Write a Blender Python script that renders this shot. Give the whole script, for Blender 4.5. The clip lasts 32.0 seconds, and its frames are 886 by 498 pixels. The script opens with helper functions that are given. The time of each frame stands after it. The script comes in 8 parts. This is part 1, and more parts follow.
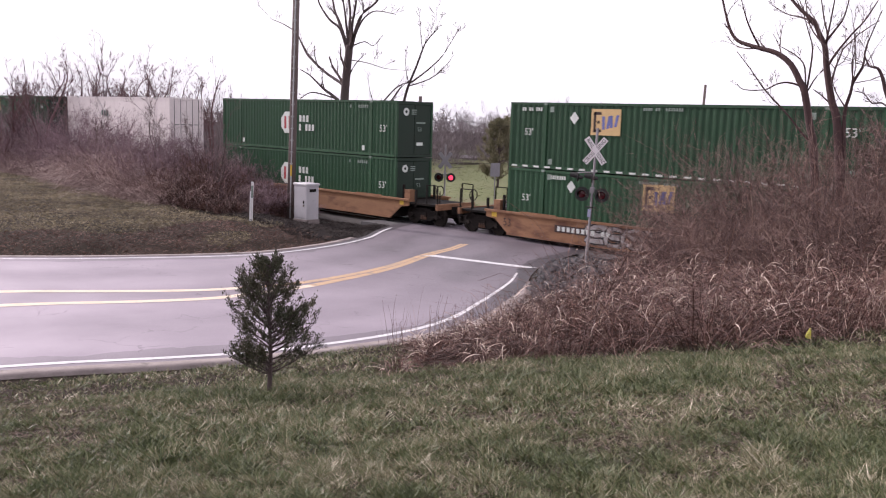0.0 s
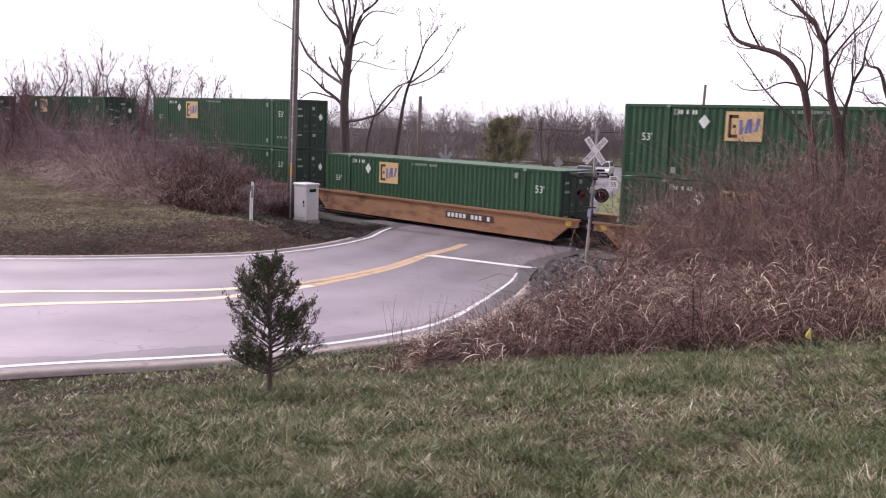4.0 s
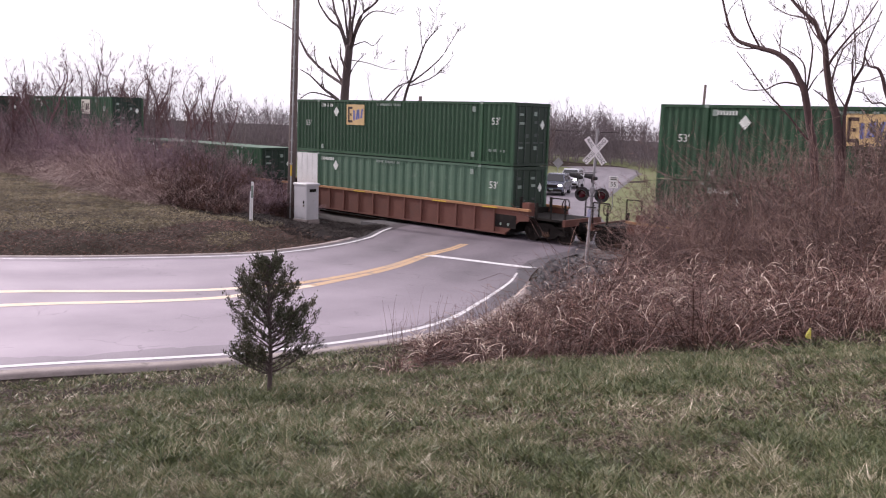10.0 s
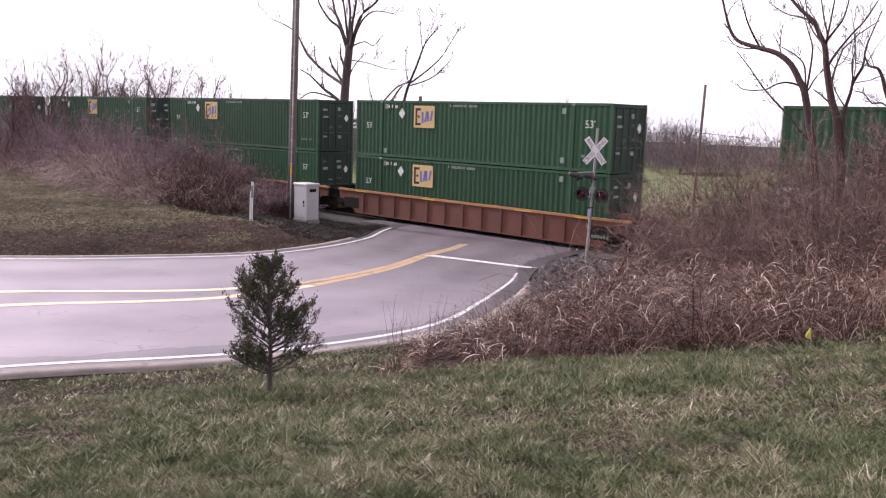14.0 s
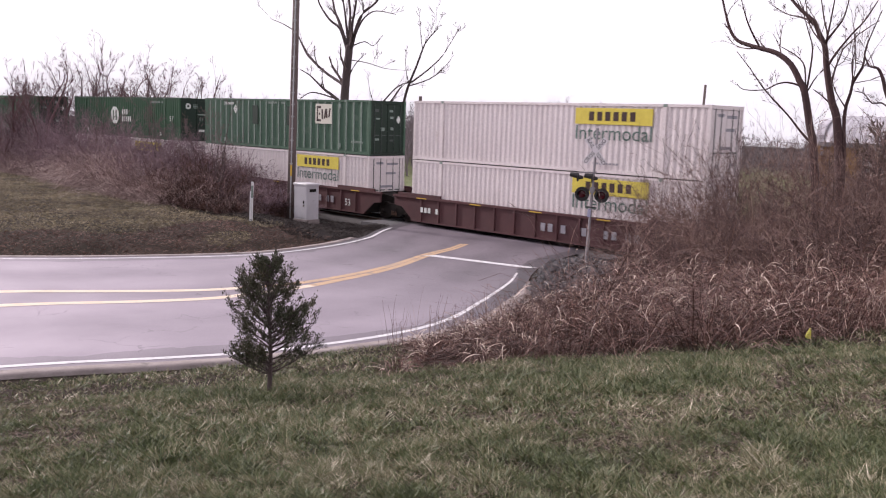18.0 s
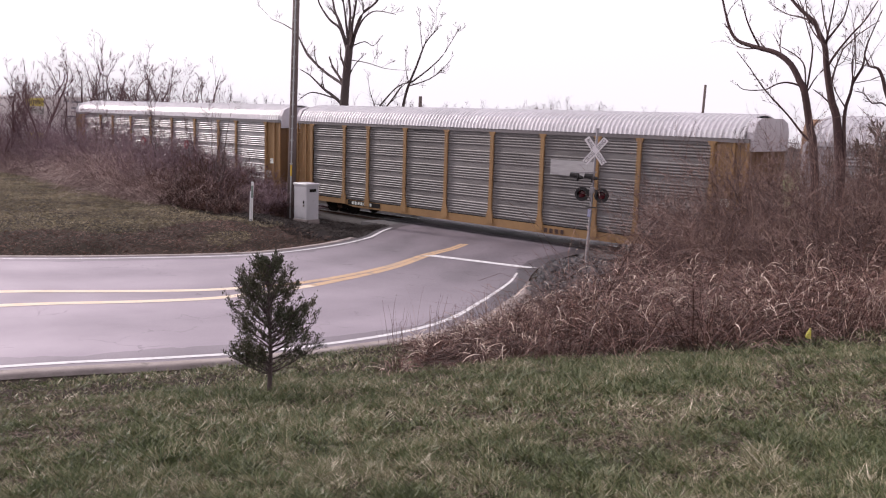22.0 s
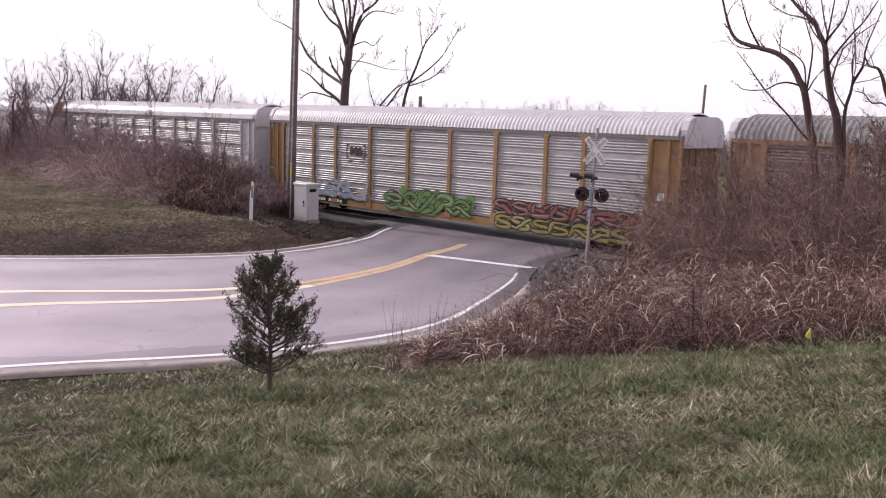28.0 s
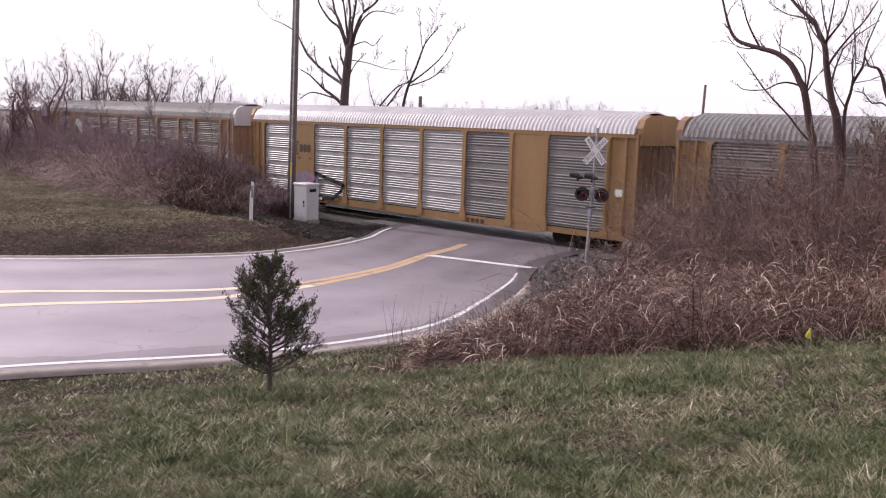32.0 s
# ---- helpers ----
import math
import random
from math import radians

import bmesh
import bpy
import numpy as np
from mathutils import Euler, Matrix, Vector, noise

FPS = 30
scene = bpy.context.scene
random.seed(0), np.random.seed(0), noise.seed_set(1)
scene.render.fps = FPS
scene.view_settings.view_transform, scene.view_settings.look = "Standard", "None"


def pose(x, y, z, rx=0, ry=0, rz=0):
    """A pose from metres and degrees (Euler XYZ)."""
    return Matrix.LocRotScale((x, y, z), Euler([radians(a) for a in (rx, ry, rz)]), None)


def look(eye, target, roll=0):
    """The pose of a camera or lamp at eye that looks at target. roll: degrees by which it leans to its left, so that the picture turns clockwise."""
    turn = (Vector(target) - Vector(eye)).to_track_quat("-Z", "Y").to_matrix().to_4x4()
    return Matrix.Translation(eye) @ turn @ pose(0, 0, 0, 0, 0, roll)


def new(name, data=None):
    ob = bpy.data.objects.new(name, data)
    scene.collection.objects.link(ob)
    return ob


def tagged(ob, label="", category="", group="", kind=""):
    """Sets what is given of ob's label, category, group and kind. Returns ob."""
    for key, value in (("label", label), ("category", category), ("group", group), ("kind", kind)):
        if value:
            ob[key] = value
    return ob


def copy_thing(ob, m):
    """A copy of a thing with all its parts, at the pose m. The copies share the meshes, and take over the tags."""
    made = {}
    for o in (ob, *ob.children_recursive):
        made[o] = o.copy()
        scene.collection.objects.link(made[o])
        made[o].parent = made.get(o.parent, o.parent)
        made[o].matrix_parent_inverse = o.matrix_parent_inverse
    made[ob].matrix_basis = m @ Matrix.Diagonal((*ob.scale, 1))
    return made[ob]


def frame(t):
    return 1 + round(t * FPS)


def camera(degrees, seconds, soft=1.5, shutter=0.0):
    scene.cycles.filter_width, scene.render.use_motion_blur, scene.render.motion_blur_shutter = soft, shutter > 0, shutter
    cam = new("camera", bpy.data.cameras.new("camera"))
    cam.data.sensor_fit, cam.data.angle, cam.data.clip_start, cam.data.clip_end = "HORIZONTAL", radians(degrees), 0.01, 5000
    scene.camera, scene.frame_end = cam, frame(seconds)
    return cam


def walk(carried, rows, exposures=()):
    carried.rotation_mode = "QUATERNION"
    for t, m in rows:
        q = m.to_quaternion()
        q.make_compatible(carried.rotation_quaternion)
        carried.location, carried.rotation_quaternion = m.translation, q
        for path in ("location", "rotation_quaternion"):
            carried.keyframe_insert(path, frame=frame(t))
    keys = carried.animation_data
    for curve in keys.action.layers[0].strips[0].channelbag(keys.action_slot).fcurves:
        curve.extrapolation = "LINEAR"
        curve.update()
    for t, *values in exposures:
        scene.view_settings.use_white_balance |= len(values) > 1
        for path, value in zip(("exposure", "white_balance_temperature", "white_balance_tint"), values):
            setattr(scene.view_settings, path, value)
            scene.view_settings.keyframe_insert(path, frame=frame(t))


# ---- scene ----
# Track runs along x (rail head z = 0), the camera stands on a grassy bank south of it.
EYE = (0.0, -33.05, 5.44)
AIM = (-6.902, -25.958, 4.002)
cam = camera(51.83, 32.0, soft=1.1, shutter=0.15)
POSE = look(EYE, AIM, 1.69)
walk(cam, [(0.0, POSE), (32.0, POSE)], exposures=[(0.0, -0.37, 6330, 20), (2.0, -0.32, 6330, 20), (7.0, -0.33, 6330, 20), (9.0, -0.36, 6330, 20), (12.5, -0.26, 6330, 20), (17.0, -0.42, 6330, 20), (20.0, -0.52, 6430, 19), (32.0, -0.48, 6430, 19)])

# ---- world and sun: a bright, thinly overcast afternoon ----
SUN_EL, SUN_AZ = radians(28), radians(259)
world = bpy.data.worlds.new("world")
scene.world = world
world.use_nodes = True
wn, wl = world.node_tree.nodes, world.node_tree.links
sky = wn.new("ShaderNodeTexSky")
sky.sky_type, sky.sun_disc = "NISHITA", False
sky.sun_elevation, sky.sun_rotation = SUN_EL, SUN_AZ
sky.air_density, sky.dust_density, sky.ozone_density = 1.6, 6.0, 0.6
# thin cloud: most of the sky is an even white veil over the clear sky
hs = wn.new("ShaderNodeHueSaturation")
hs.inputs["Saturation"].default_value = 0.3
wl.new(sky.outputs[0], hs.inputs["Color"])
veil = wn.new("ShaderNodeMix")
veil.data_type = "RGBA"
veil.inputs[0].default_value = 0.8
veil.inputs[7].default_value = (11.9, 11.6, 12.0, 1)
wl.new(hs.outputs[0], veil.inputs[6])
wl.new(veil.outputs[2], wn["Background"].inputs["Color"])
wn["Background"].inputs["Strength"].default_value = 0.15
sun = new("sun", bpy.data.lights.new("sun", "SUN"))
sun.data.energy, sun.data.angle, sun.data.color = 5.0, radians(4), (1.0, 0.93, 0.86)
SUN_DIR = Vector((math.sin(SUN_AZ) * math.cos(SUN_EL), math.cos(SUN_AZ) * math.cos(SUN_EL), math.sin(SUN_EL)))
sun.matrix_world = look((0, 0, 60), Vector((0, 0, 60)) - SUN_DIR)


# ---- mesh helpers ----
class Mb:
    """Collects vertices and faces of one mesh."""

    def __init__(self):
        self.v, self.f = [], []

    def add(self, verts, faces):
        n = len(self.v)
        self.v += [tuple(p) for p in verts]
        self.f += [tuple(i + n for i in q) for q in faces]
        return self

    def box(self, x0, x1, y0, y1, z0, z1):
        p = [(x, y, z) for x in (x0, x1) for y in (y0, y1) for z in (z0, z1)]
        return self.add(p, [(0, 1, 3, 2), (4, 6, 7, 5), (0, 4, 5, 1), (2, 3, 7, 6), (0, 2, 6, 4), (1, 5, 7, 3)])

    def cbox(self, x0, x1, y0, y1, z0, z1, c):
        """A box with chamfered upright and top edges."""
        def ring(d, z, e):
            a, b, q, r = x0 + d, x1 - d, y0 + d, y1 - d
            return [(a + e, q, z), (b - e, q, z), (b, q + e, z), (b, r - e, z), (b - e, r, z), (a + e, r, z), (a, r - e, z), (a, q + e, z)]
        p = ring(0, z0, c) + ring(0, z1 - c, c) + ring(c, z1, c)
        f = [tuple(range(7, -1, -1)), tuple(range(16, 24))]
        for k in (0, 8):
            f += [(k + i, k + (i + 1) % 8, k + 8 + (i + 1) % 8, k + 8 + i) for i in range(8)]
        return self.add(p, f)

    def prism(self, poly, axis, lo, hi):
        """A polygon of (a, b) pulled along an axis: x -> (y, z), y -> (x, z), z -> (x, y)."""
        n = len(poly)
        put = {"x": lambda a, b, c: (c, a, b), "y": lambda a, b, c: (a, c, b), "z": lambda a, b, c: (a, b, c)}[axis]
        p = [put(a, b, lo) for a, b in poly] + [put(a, b, hi) for a, b in poly]
        return self.add(p, [tuple(range(n)), tuple(range(2 * n - 1, n - 1, -1))] + [(i, (i + 1) % n, n + (i + 1) % n, n + i) for i in range(n)])

    def tube(self, pts, radii, n=6, caps=True):
        pts = [Vector(p) for p in pts]
        rings, start = [], len(self.v)
        for i, p in enumerate(pts):
            d = (pts[min(i + 1, len(pts) - 1)] - pts[max(i - 1, 0)]).normalized()
            a = d.cross(Vector((0.31, 0.22, 0.92)) if abs(d.z) < 0.8 else Vector((0.95, 0.3, 0.0))).normalized()
            b = d.cross(a)
            rings += [p + (a * math.cos(k * math.tau / n) + b * math.sin(k * math.tau / n)) * radii[i] for k in range(n)]
        f = [(i * n + k, i * n + (k + 1) % n, (i + 1) * n + (k + 1) % n, (i + 1) * n + k) for i in range(len(pts) - 1) for k in range(n)]
        if caps:
            f += [tuple(range(n - 1, -1, -1)), tuple(range((len(pts) - 1) * n, len(pts) * n))]
        self.add(rings, f)
        return self

    def rod(self, a, b, r, n=8):
        return self.tube([a, b], [r, r], n)

    def ring(self, centre, axis, r0, r1, t, n=16):
        """A flat washer; r0 = 0 gives a disc."""
        c, d = Vector(centre), Vector(axis).normalized()
        a = d.orthogonal().normalized()
        b = d.cross(a)
        if r0 <= 0:
            return self.tube([c - d * t / 2, c + d * t / 2], [r1, r1], n)
        p = []
        for r, s in ((r0, -t / 2), (r1, -t / 2), (r1, t / 2), (r0, t / 2)):
            p += [c + d * s + (a * math.cos(k * math.tau / n) + b * math.sin(k * math.tau / n)) * r for k in range(n)]
        return self.add(p, [(q * n + k, q * n + (k + 1) % n, ((q + 1) % 4) * n + (k + 1) % n, ((q + 1) % 4) * n + k) for q in range(4) for k in range(n)])

    def mesh(self, name, material, smooth=False):
        me = bpy.data.meshes.new(name)
        me.from_pydata(self.v, [], self.f)
        if material:
            me.materials.append(material)
        if smooth:
            me.polygons.foreach_set("use_smooth", [True] * len(me.polygons))
        me.update()
        return me


def part(name, mb, material, parent=None, label="", smooth=False):
    """Links one mesh object under a thing or a part."""
    ob = new(name, mb if isinstance(mb, bpy.types.Mesh) else mb.mesh(name, material, smooth))
    if parent is not None:
        ob.parent = parent
    return tagged(ob, label) if label else ob


def thing(name, m, label, category, group="", kind=""):
    ob = new(name)
    ob.matrix_basis = m
    return tagged(ob, label, category, group, kind)


def array_mesh(name, verts, faces, material, smooth=False):
    """A mesh from numpy arrays: verts (n, 3), faces (m, k)."""
    me = bpy.data.meshes.new(name)
    m, k = faces.shape
    me.vertices.add(len(verts))
    me.vertices.foreach_set("co", np.ascontiguousarray(verts, dtype=np.float32).ravel())
    me.loops.add(m * k)
    me.loops.foreach_set("vertex_index", np.ascontiguousarray(faces, dtype=np.int32).ravel())
    me.polygons.add(m)
    me.polygons.foreach_set("loop_start", np.arange(0, m * k, k, dtype=np.int32))
    if smooth:
        me.polygons.foreach_set("use_smooth", np.ones(m, dtype=bool))
    me.update(calc_edges=True)
    me.materials.append(material)
    return me


def letters(text, size, name="lettering"):
    """The outline of a word as a flat mesh in its own x-y plane, centred."""
    cu = bpy.data.curves.new(name, "FONT")
    cu.body, cu.size, cu.align_x, cu.align_y = text, size, "CENTER", "CENTER"
    cu.resolution_u = 3
    ob = bpy.data.objects.new(name, cu)
    scene.collection.objects.link(ob)
    bpy.context.view_layer.update()
    me = bpy.data.meshes.new_from_object(ob)
    bpy.data.objects.remove(ob)
    bpy.data.curves.remove(cu)
    me.materials.clear()
    return me


# ---- materials ----
def surf(name, a, b=None, rough=0.7, metal=0.0, scale=2.0, bump=0.15, bscale=30.0, stretch=(1, 1, 1), rand=0.0, mid=0.5, width=0.25, spec=0.4, c=None, cscale=0.5, camt=0.5, island=0.0, glow=None):
    """A painted or natural surface: two base colours mixed by a broad noise, a third in patches, fine grain and relief."""
    m = bpy.data.materials.new(name)
    m.use_nodes = True
    n, l = m.node_tree.nodes, m.node_tree.links
    p = n["Principled BSDF"]
    p.inputs["Roughness"].default_value, p.inputs["Metallic"].default_value = rough, metal
    p.inputs["Specular IOR Level"].default_value = spec
    tc, mp = n.new("ShaderNodeTexCoord"), n.new("ShaderNodeMapping")
    mp.inputs["Scale"].default_value = stretch
    l.new(tc.outputs["Object"], mp.inputs["Vector"])

    def noise_tex(s, detail, src=mp):
        t = n.new("ShaderNodeTexNoise")
        t.inputs["Scale"].default_value, t.inputs["Detail"].default_value = s, detail
        t.inputs["Roughness"].default_value = 0.62
        l.new(src.outputs[0], t.inputs["Vector"])
        return t

    def mixer(fac, x, y, mode="MIX"):
        k = n.new("ShaderNodeMix")
        k.data_type, k.blend_type = "RGBA", mode
        for sock, val in ((k.inputs[0], fac), (k.inputs[6], x), (k.inputs[7], y)):
            if hasattr(val, "is_linked"):
                l.new(val, sock)
            else:
                sock.default_value = val if isinstance(val, float) else (*val, 1)
        return k.outputs[2]

    def ramp(src, lo, hi):
        k = n.new("ShaderNodeMapRange")
        k.inputs[1].default_value, k.inputs[2].default_value = lo, hi
        l.new(src, k.inputs[0])
        return k.outputs[0]

    big = noise_tex(scale, 5)
    col = mixer(ramp(big.outputs[0], mid - width, mid + width), a, b or tuple(x * 0.8 for x in a))
    if c:
        patch = noise_tex(cscale, 4)
        col = mixer(ramp(patch.outputs[0], camt, camt + 0.14), col, c)
    fine = noise_tex(bscale, 3)
    grain = n.new("ShaderNodeMapRange")
    grain.inputs[3].default_value, grain.inputs[4].default_value = 0.8, 1.2
    l.new(fine.outputs[0], grain.inputs[0])
    val = grain.outputs[0]
    if rand or island:
        src = n.new("ShaderNodeObjectInfo").outputs["Random"] if rand else n.new("ShaderNodeNewGeometry").outputs["Random Per Island"]
        rr = n.new("ShaderNodeMapRange")
        rr.inputs[3].default_value, rr.inputs[4].default_value = 1 - (rand or island), 1 + (rand or island)
        l.new(src, rr.inputs[0])
        mul = n.new("ShaderNodeMath")
        mul.operation = "MULTIPLY"
        l.new(val, mul.inputs[0]), l.new(rr.outputs[0], mul.inputs[1])
        val = mul.outputs[0]
    comb = n.new("ShaderNodeCombineColor")
    for i in range(3):
        l.new(val, comb.inputs[i])
    l.new(mixer(1.0, col, comb.outputs[0], "MULTIPLY"), p.inputs["Base Color"])
    if bump:
        bp = n.new("ShaderNodeBump")
        bp.inputs["Strength"].default_value, bp.inputs["Distance"].default_value = bump, 0.02
        l.new(fine.outputs[0], bp.inputs["Height"])
        l.new(bp.outputs[0], p.inputs["Normal"])
    if glow:
        p.inputs["Emission Color"].default_value, p.inputs["Emission Strength"].default_value = (*glow[0], 1), glow[1]
    return m


def plant(name, stops, pscale=0.4, rough=0.8, each=0.45, fine=0.0):
    """Blades, stems and leaves: a colour for each piece from the ramp, shifted by broad patches over the ground."""
    m = bpy.data.materials.new(name)
    m.use_nodes = True
    n, l = m.node_tree.nodes, m.node_tree.links
    p = n["Principled BSDF"]
    p.inputs["Roughness"].default_value, p.inputs["Specular IOR Level"].default_value = rough, 0.4
    geo, tc, nz, add = n.new("ShaderNodeNewGeometry"), n.new("ShaderNodeTexCoord"), n.new("ShaderNodeTexNoise"), n.new("ShaderNodeMath")
    nz.inputs["Scale"].default_value, nz.inputs["Detail"].default_value = pscale, 4
    l.new(tc.outputs["Object"], nz.inputs["Vector"])
    add.operation = "MULTIPLY_ADD"
    add.inputs[1].default_value = each
    l.new(geo.outputs["Random Per Island"], add.inputs[0])
    sub = n.new("ShaderNodeMapRange")
    sub.inputs[1].default_value, sub.inputs[2].default_value, sub.inputs[4].default_value = 0.3, 0.7, 1.0 - each
    src = nz.outputs[0]
    if fine:
        nf, mix = n.new("ShaderNodeTexNoise"), n.new("ShaderNodeMath")
        nf.inputs["Scale"].default_value, nf.inputs["Detail"].default_value = fine, 3
        l.new(tc.outputs["Object"], nf.inputs["Vector"])
        mix.operation = "MULTIPLY_ADD"
        mix.inputs[1].default_value, mix.inputs[2].default_value = 0.8, -0.4
        l.new(nf.outputs[0], mix.inputs[0])
        both = n.new("ShaderNodeMath")
        l.new(src, both.inputs[0]), l.new(mix.outputs[0], both.inputs[1])
        src = both.outputs[0]
    l.new(src, sub.inputs[0])
    l.new(sub.outputs[0], add.inputs[2])
    cr = n.new("ShaderNodeValToRGB")
    el = cr.color_ramp.elements
    while len(el) < len(stops):
        el.new(0.5)
    for i, (pos, col) in enumerate(stops):
        el[i].position, el[i].color = pos, (*col, 1)
    l.new(add.outputs[0], cr.inputs[0])
    l.new(cr.outputs[0], p.inputs["Base Color"])
    return m


M = {}
# crossing panels, their colour darkened for the train's shade
M["patch"] = surf("asphalt_patch", (0.0835, 0.0785, 0.0835), (0.103, 0.0979, 0.103), rough=0.8, scale=0.8, bscale=60, bump=0.3)
M["concrete"] = surf("edge_concrete", (0.294, 0.252, 0.245), (0.18, 0.147, 0.142), rough=0.9, scale=1.6, bscale=25, bump=0.4, c=(0.133, 0.114, 0.108), cscale=1.8, camt=0.58)
M["white_line"] = surf("white_road_paint", (0.7, 0.68, 0.7), (0.5, 0.48, 0.5), rough=0.6, scale=2.5, bscale=50, c=(0.36, 0.34, 0.36), cscale=5.0, camt=0.56)
M["yellow_line"] = surf("yellow_road_paint", (0.56, 0.36, 0.2), (0.4, 0.28, 0.19), rough=0.55, scale=1.6, bscale=50, c=(0.27, 0.22, 0.19), cscale=3.0, camt=0.54)
M["soil"] = surf("lawn_soil", (0.03, 0.0215, 0.0165), (0.02, 0.015, 0.0115), rough=0.95, spec=0.08, scale=0.8, bscale=20, bump=0.8, c=(0.045, 0.032, 0.026), cscale=0.35, camt=0.5)
M["thatch"] = plant("dead_thatch", [(0.0, (0.0712, 0.0484, 0.0377)), (0.5, (0.142, 0.101, 0.0779)), (1.0, (0.342, 0.264, 0.213))], 0.6, 0.7, 0.6)
M["dirt_growth"] = plant("dark_dead_growth", [(0.0, (0.014, 0.01, 0.0095)), (0.6, (0.034, 0.024, 0.022)), (1.0, (0.085, 0.062, 0.054))], 0.7, 0.85, 0.6)
M["ballast"] = surf("grey_ballast", (0.0595, 0.0522, 0.0522), (0.0372, 0.0331, 0.0331), rough=0.9, scale=6, bscale=18, bump=1.0)
M["stone"] = surf("grey_stone", (0.1, 0.092, 0.098), (0.042, 0.039, 0.042), rough=0.85, scale=5, bscale=25, bump=0.4, island=0.4)
M["tie"] = surf("creosoted_wood", (0.06, 0.05, 0.042), (0.09, 0.075, 0.065), rough=0.85, scale=4, bscale=30, stretch=(6, 1, 6))
M["rail"] = surf("polished_rail", (0.5, 0.48, 0.47), (0.4, 0.38, 0.37), rough=0.3, metal=0.9, scale=3, bump=0.05)
M["rust"] = surf("rusty_steel", (0.12, 0.065, 0.04), (0.07, 0.04, 0.03), rough=0.85, scale=3)
M["black"] = surf("dirty_black_steel", (0.011, 0.01, 0.01), (0.024, 0.019, 0.017), spec=0.1, rough=0.8, scale=3)
M["wheel"] = surf("wheel_steel", (0.03, 0.023, 0.02), (0.015, 0.012, 0.011), rough=0.7, spec=0.15, scale=5)
M["galv"] = surf("galvanised_steel", (0.42, 0.42, 0.43), (0.32, 0.32, 0.33), rough=0.55, metal=0.4, scale=4)
GREEN = (0.0255, 0.078, 0.0375)
M["green"] = surf("green_container_paint", GREEN, (0.018, 0.06, 0.029), rough=0.5, scale=0.7, bscale=8, bump=0.05, rand=0.16, c=(0.03, 0.074, 0.043), cscale=0.9, camt=0.58, spec=0.35, stretch=(1, 1, 0.45))
# dark green of the container ends, deepened further by painted shade
M["green_dark"] = surf("dark_shaded_green_container_paint", (0.006, 0.024, 0.013), (0.008, 0.019, 0.012), rough=0.55, scale=0.8, bscale=10, bump=0.05, rand=0.1)
M["door_bar"] = surf("dull_door_bar", (0.07, 0.085, 0.08), (0.05, 0.06, 0.056), rough=0.6, scale=4)
M["green_grey"] = surf("faded_green_paint", (0.0625, 0.125, 0.0825), (0.05, 0.103, 0.0688), rough=0.6, scale=0.6, bscale=10, bump=0.08, c=(0.112, 0.163, 0.125), cscale=0.9, camt=0.58)
M["white_cont"] = surf("white_container_paint", (0.739, 0.672, 0.672), (0.65, 0.582, 0.582), rough=0.5, scale=0.6, bscale=8, bump=0.05, c=(0.504, 0.426, 0.381), cscale=1.1, camt=0.66)
M["white"] = surf("white_paint", (0.74, 0.73, 0.74), (0.62, 0.61, 0.62), rough=0.5, scale=2)
M["label"] = surf("white_marking", (0.69, 0.713, 0.69), (0.517, 0.552, 0.517), rough=0.6, scale=4)
M["label_dim"] = surf("dim_marking", (0.25, 0.3, 0.27), (0.18, 0.23, 0.2), rough=0.6, scale=4)
M["label_grey"] = surf("grey_marking", (0.32, 0.31, 0.34), (0.24, 0.23, 0.26), rough=0.6, scale=4)
M["logo_tan"] = surf("tan_logo_panel", (0.598, 0.414, 0.196), (0.517, 0.357, 0.173), rough=0.6, scale=3)
M["logo_white"] = surf("pale_logo_panel", (0.69, 0.667, 0.575), (0.575, 0.552, 0.483), rough=0.6, scale=3)
M["logo_dark"] = surf("dark_logo", (0.05, 0.025, 0.02), (0.04, 0.02, 0.02), rough=0.6)
M["logo_blue"] = surf("blue_logo", (0.1, 0.12, 0.33), (0.13, 0.15, 0.36), rough=0.6)
M["logo_red"] = surf("red_logo", (0.42, 0.05, 0.06), (0.36, 0.04, 0.05), rough=0.6)
M["logo_yellow"] = surf("yellow_logo", (0.69, 0.575, 0.092), (0.598, 0.483, 0.069), rough=0.6, scale=4)
M["logo_green"] = surf("grey_green_logo", (0.1, 0.16, 0.14), (0.08, 0.13, 0.11), rough=0.6)
M["well_yellow"] = surf("ochre_well_paint", (0.277, 0.142, 0.0736), (0.208, 0.102, 0.0547), rough=0.75, scale=1.1, bscale=14, rand=0.08, c=(0.129, 0.0566, 0.0339), cscale=0.9, camt=0.53, stretch=(0.6, 1, 1.6))
M["well_rust"] = surf("rust_brown_well_paint", (0.138, 0.0489, 0.0339), (0.0938, 0.0349, 0.0264), rough=0.75, scale=0.9, bscale=14, rand=0.1, c=(0.0984, 0.0424, 0.033), cscale=0.9, camt=0.58)
M["well_top"] = surf("ochre_top_chord", (0.357, 0.178, 0.0791), (0.277, 0.138, 0.0692), rough=0.7, scale=1.2, rand=0.1)
M["well_maroon"] = surf("maroon_well_paint", (0.0875, 0.03, 0.0325), (0.0625, 0.025, 0.0275), rough=0.65, scale=0.9, bscale=14, rand=0.1)
M["hi_yellow"] = surf("yellow_safety_paint", (0.6, 0.4, 0.05), (0.5, 0.32, 0.04), rough=0.6, scale=4)
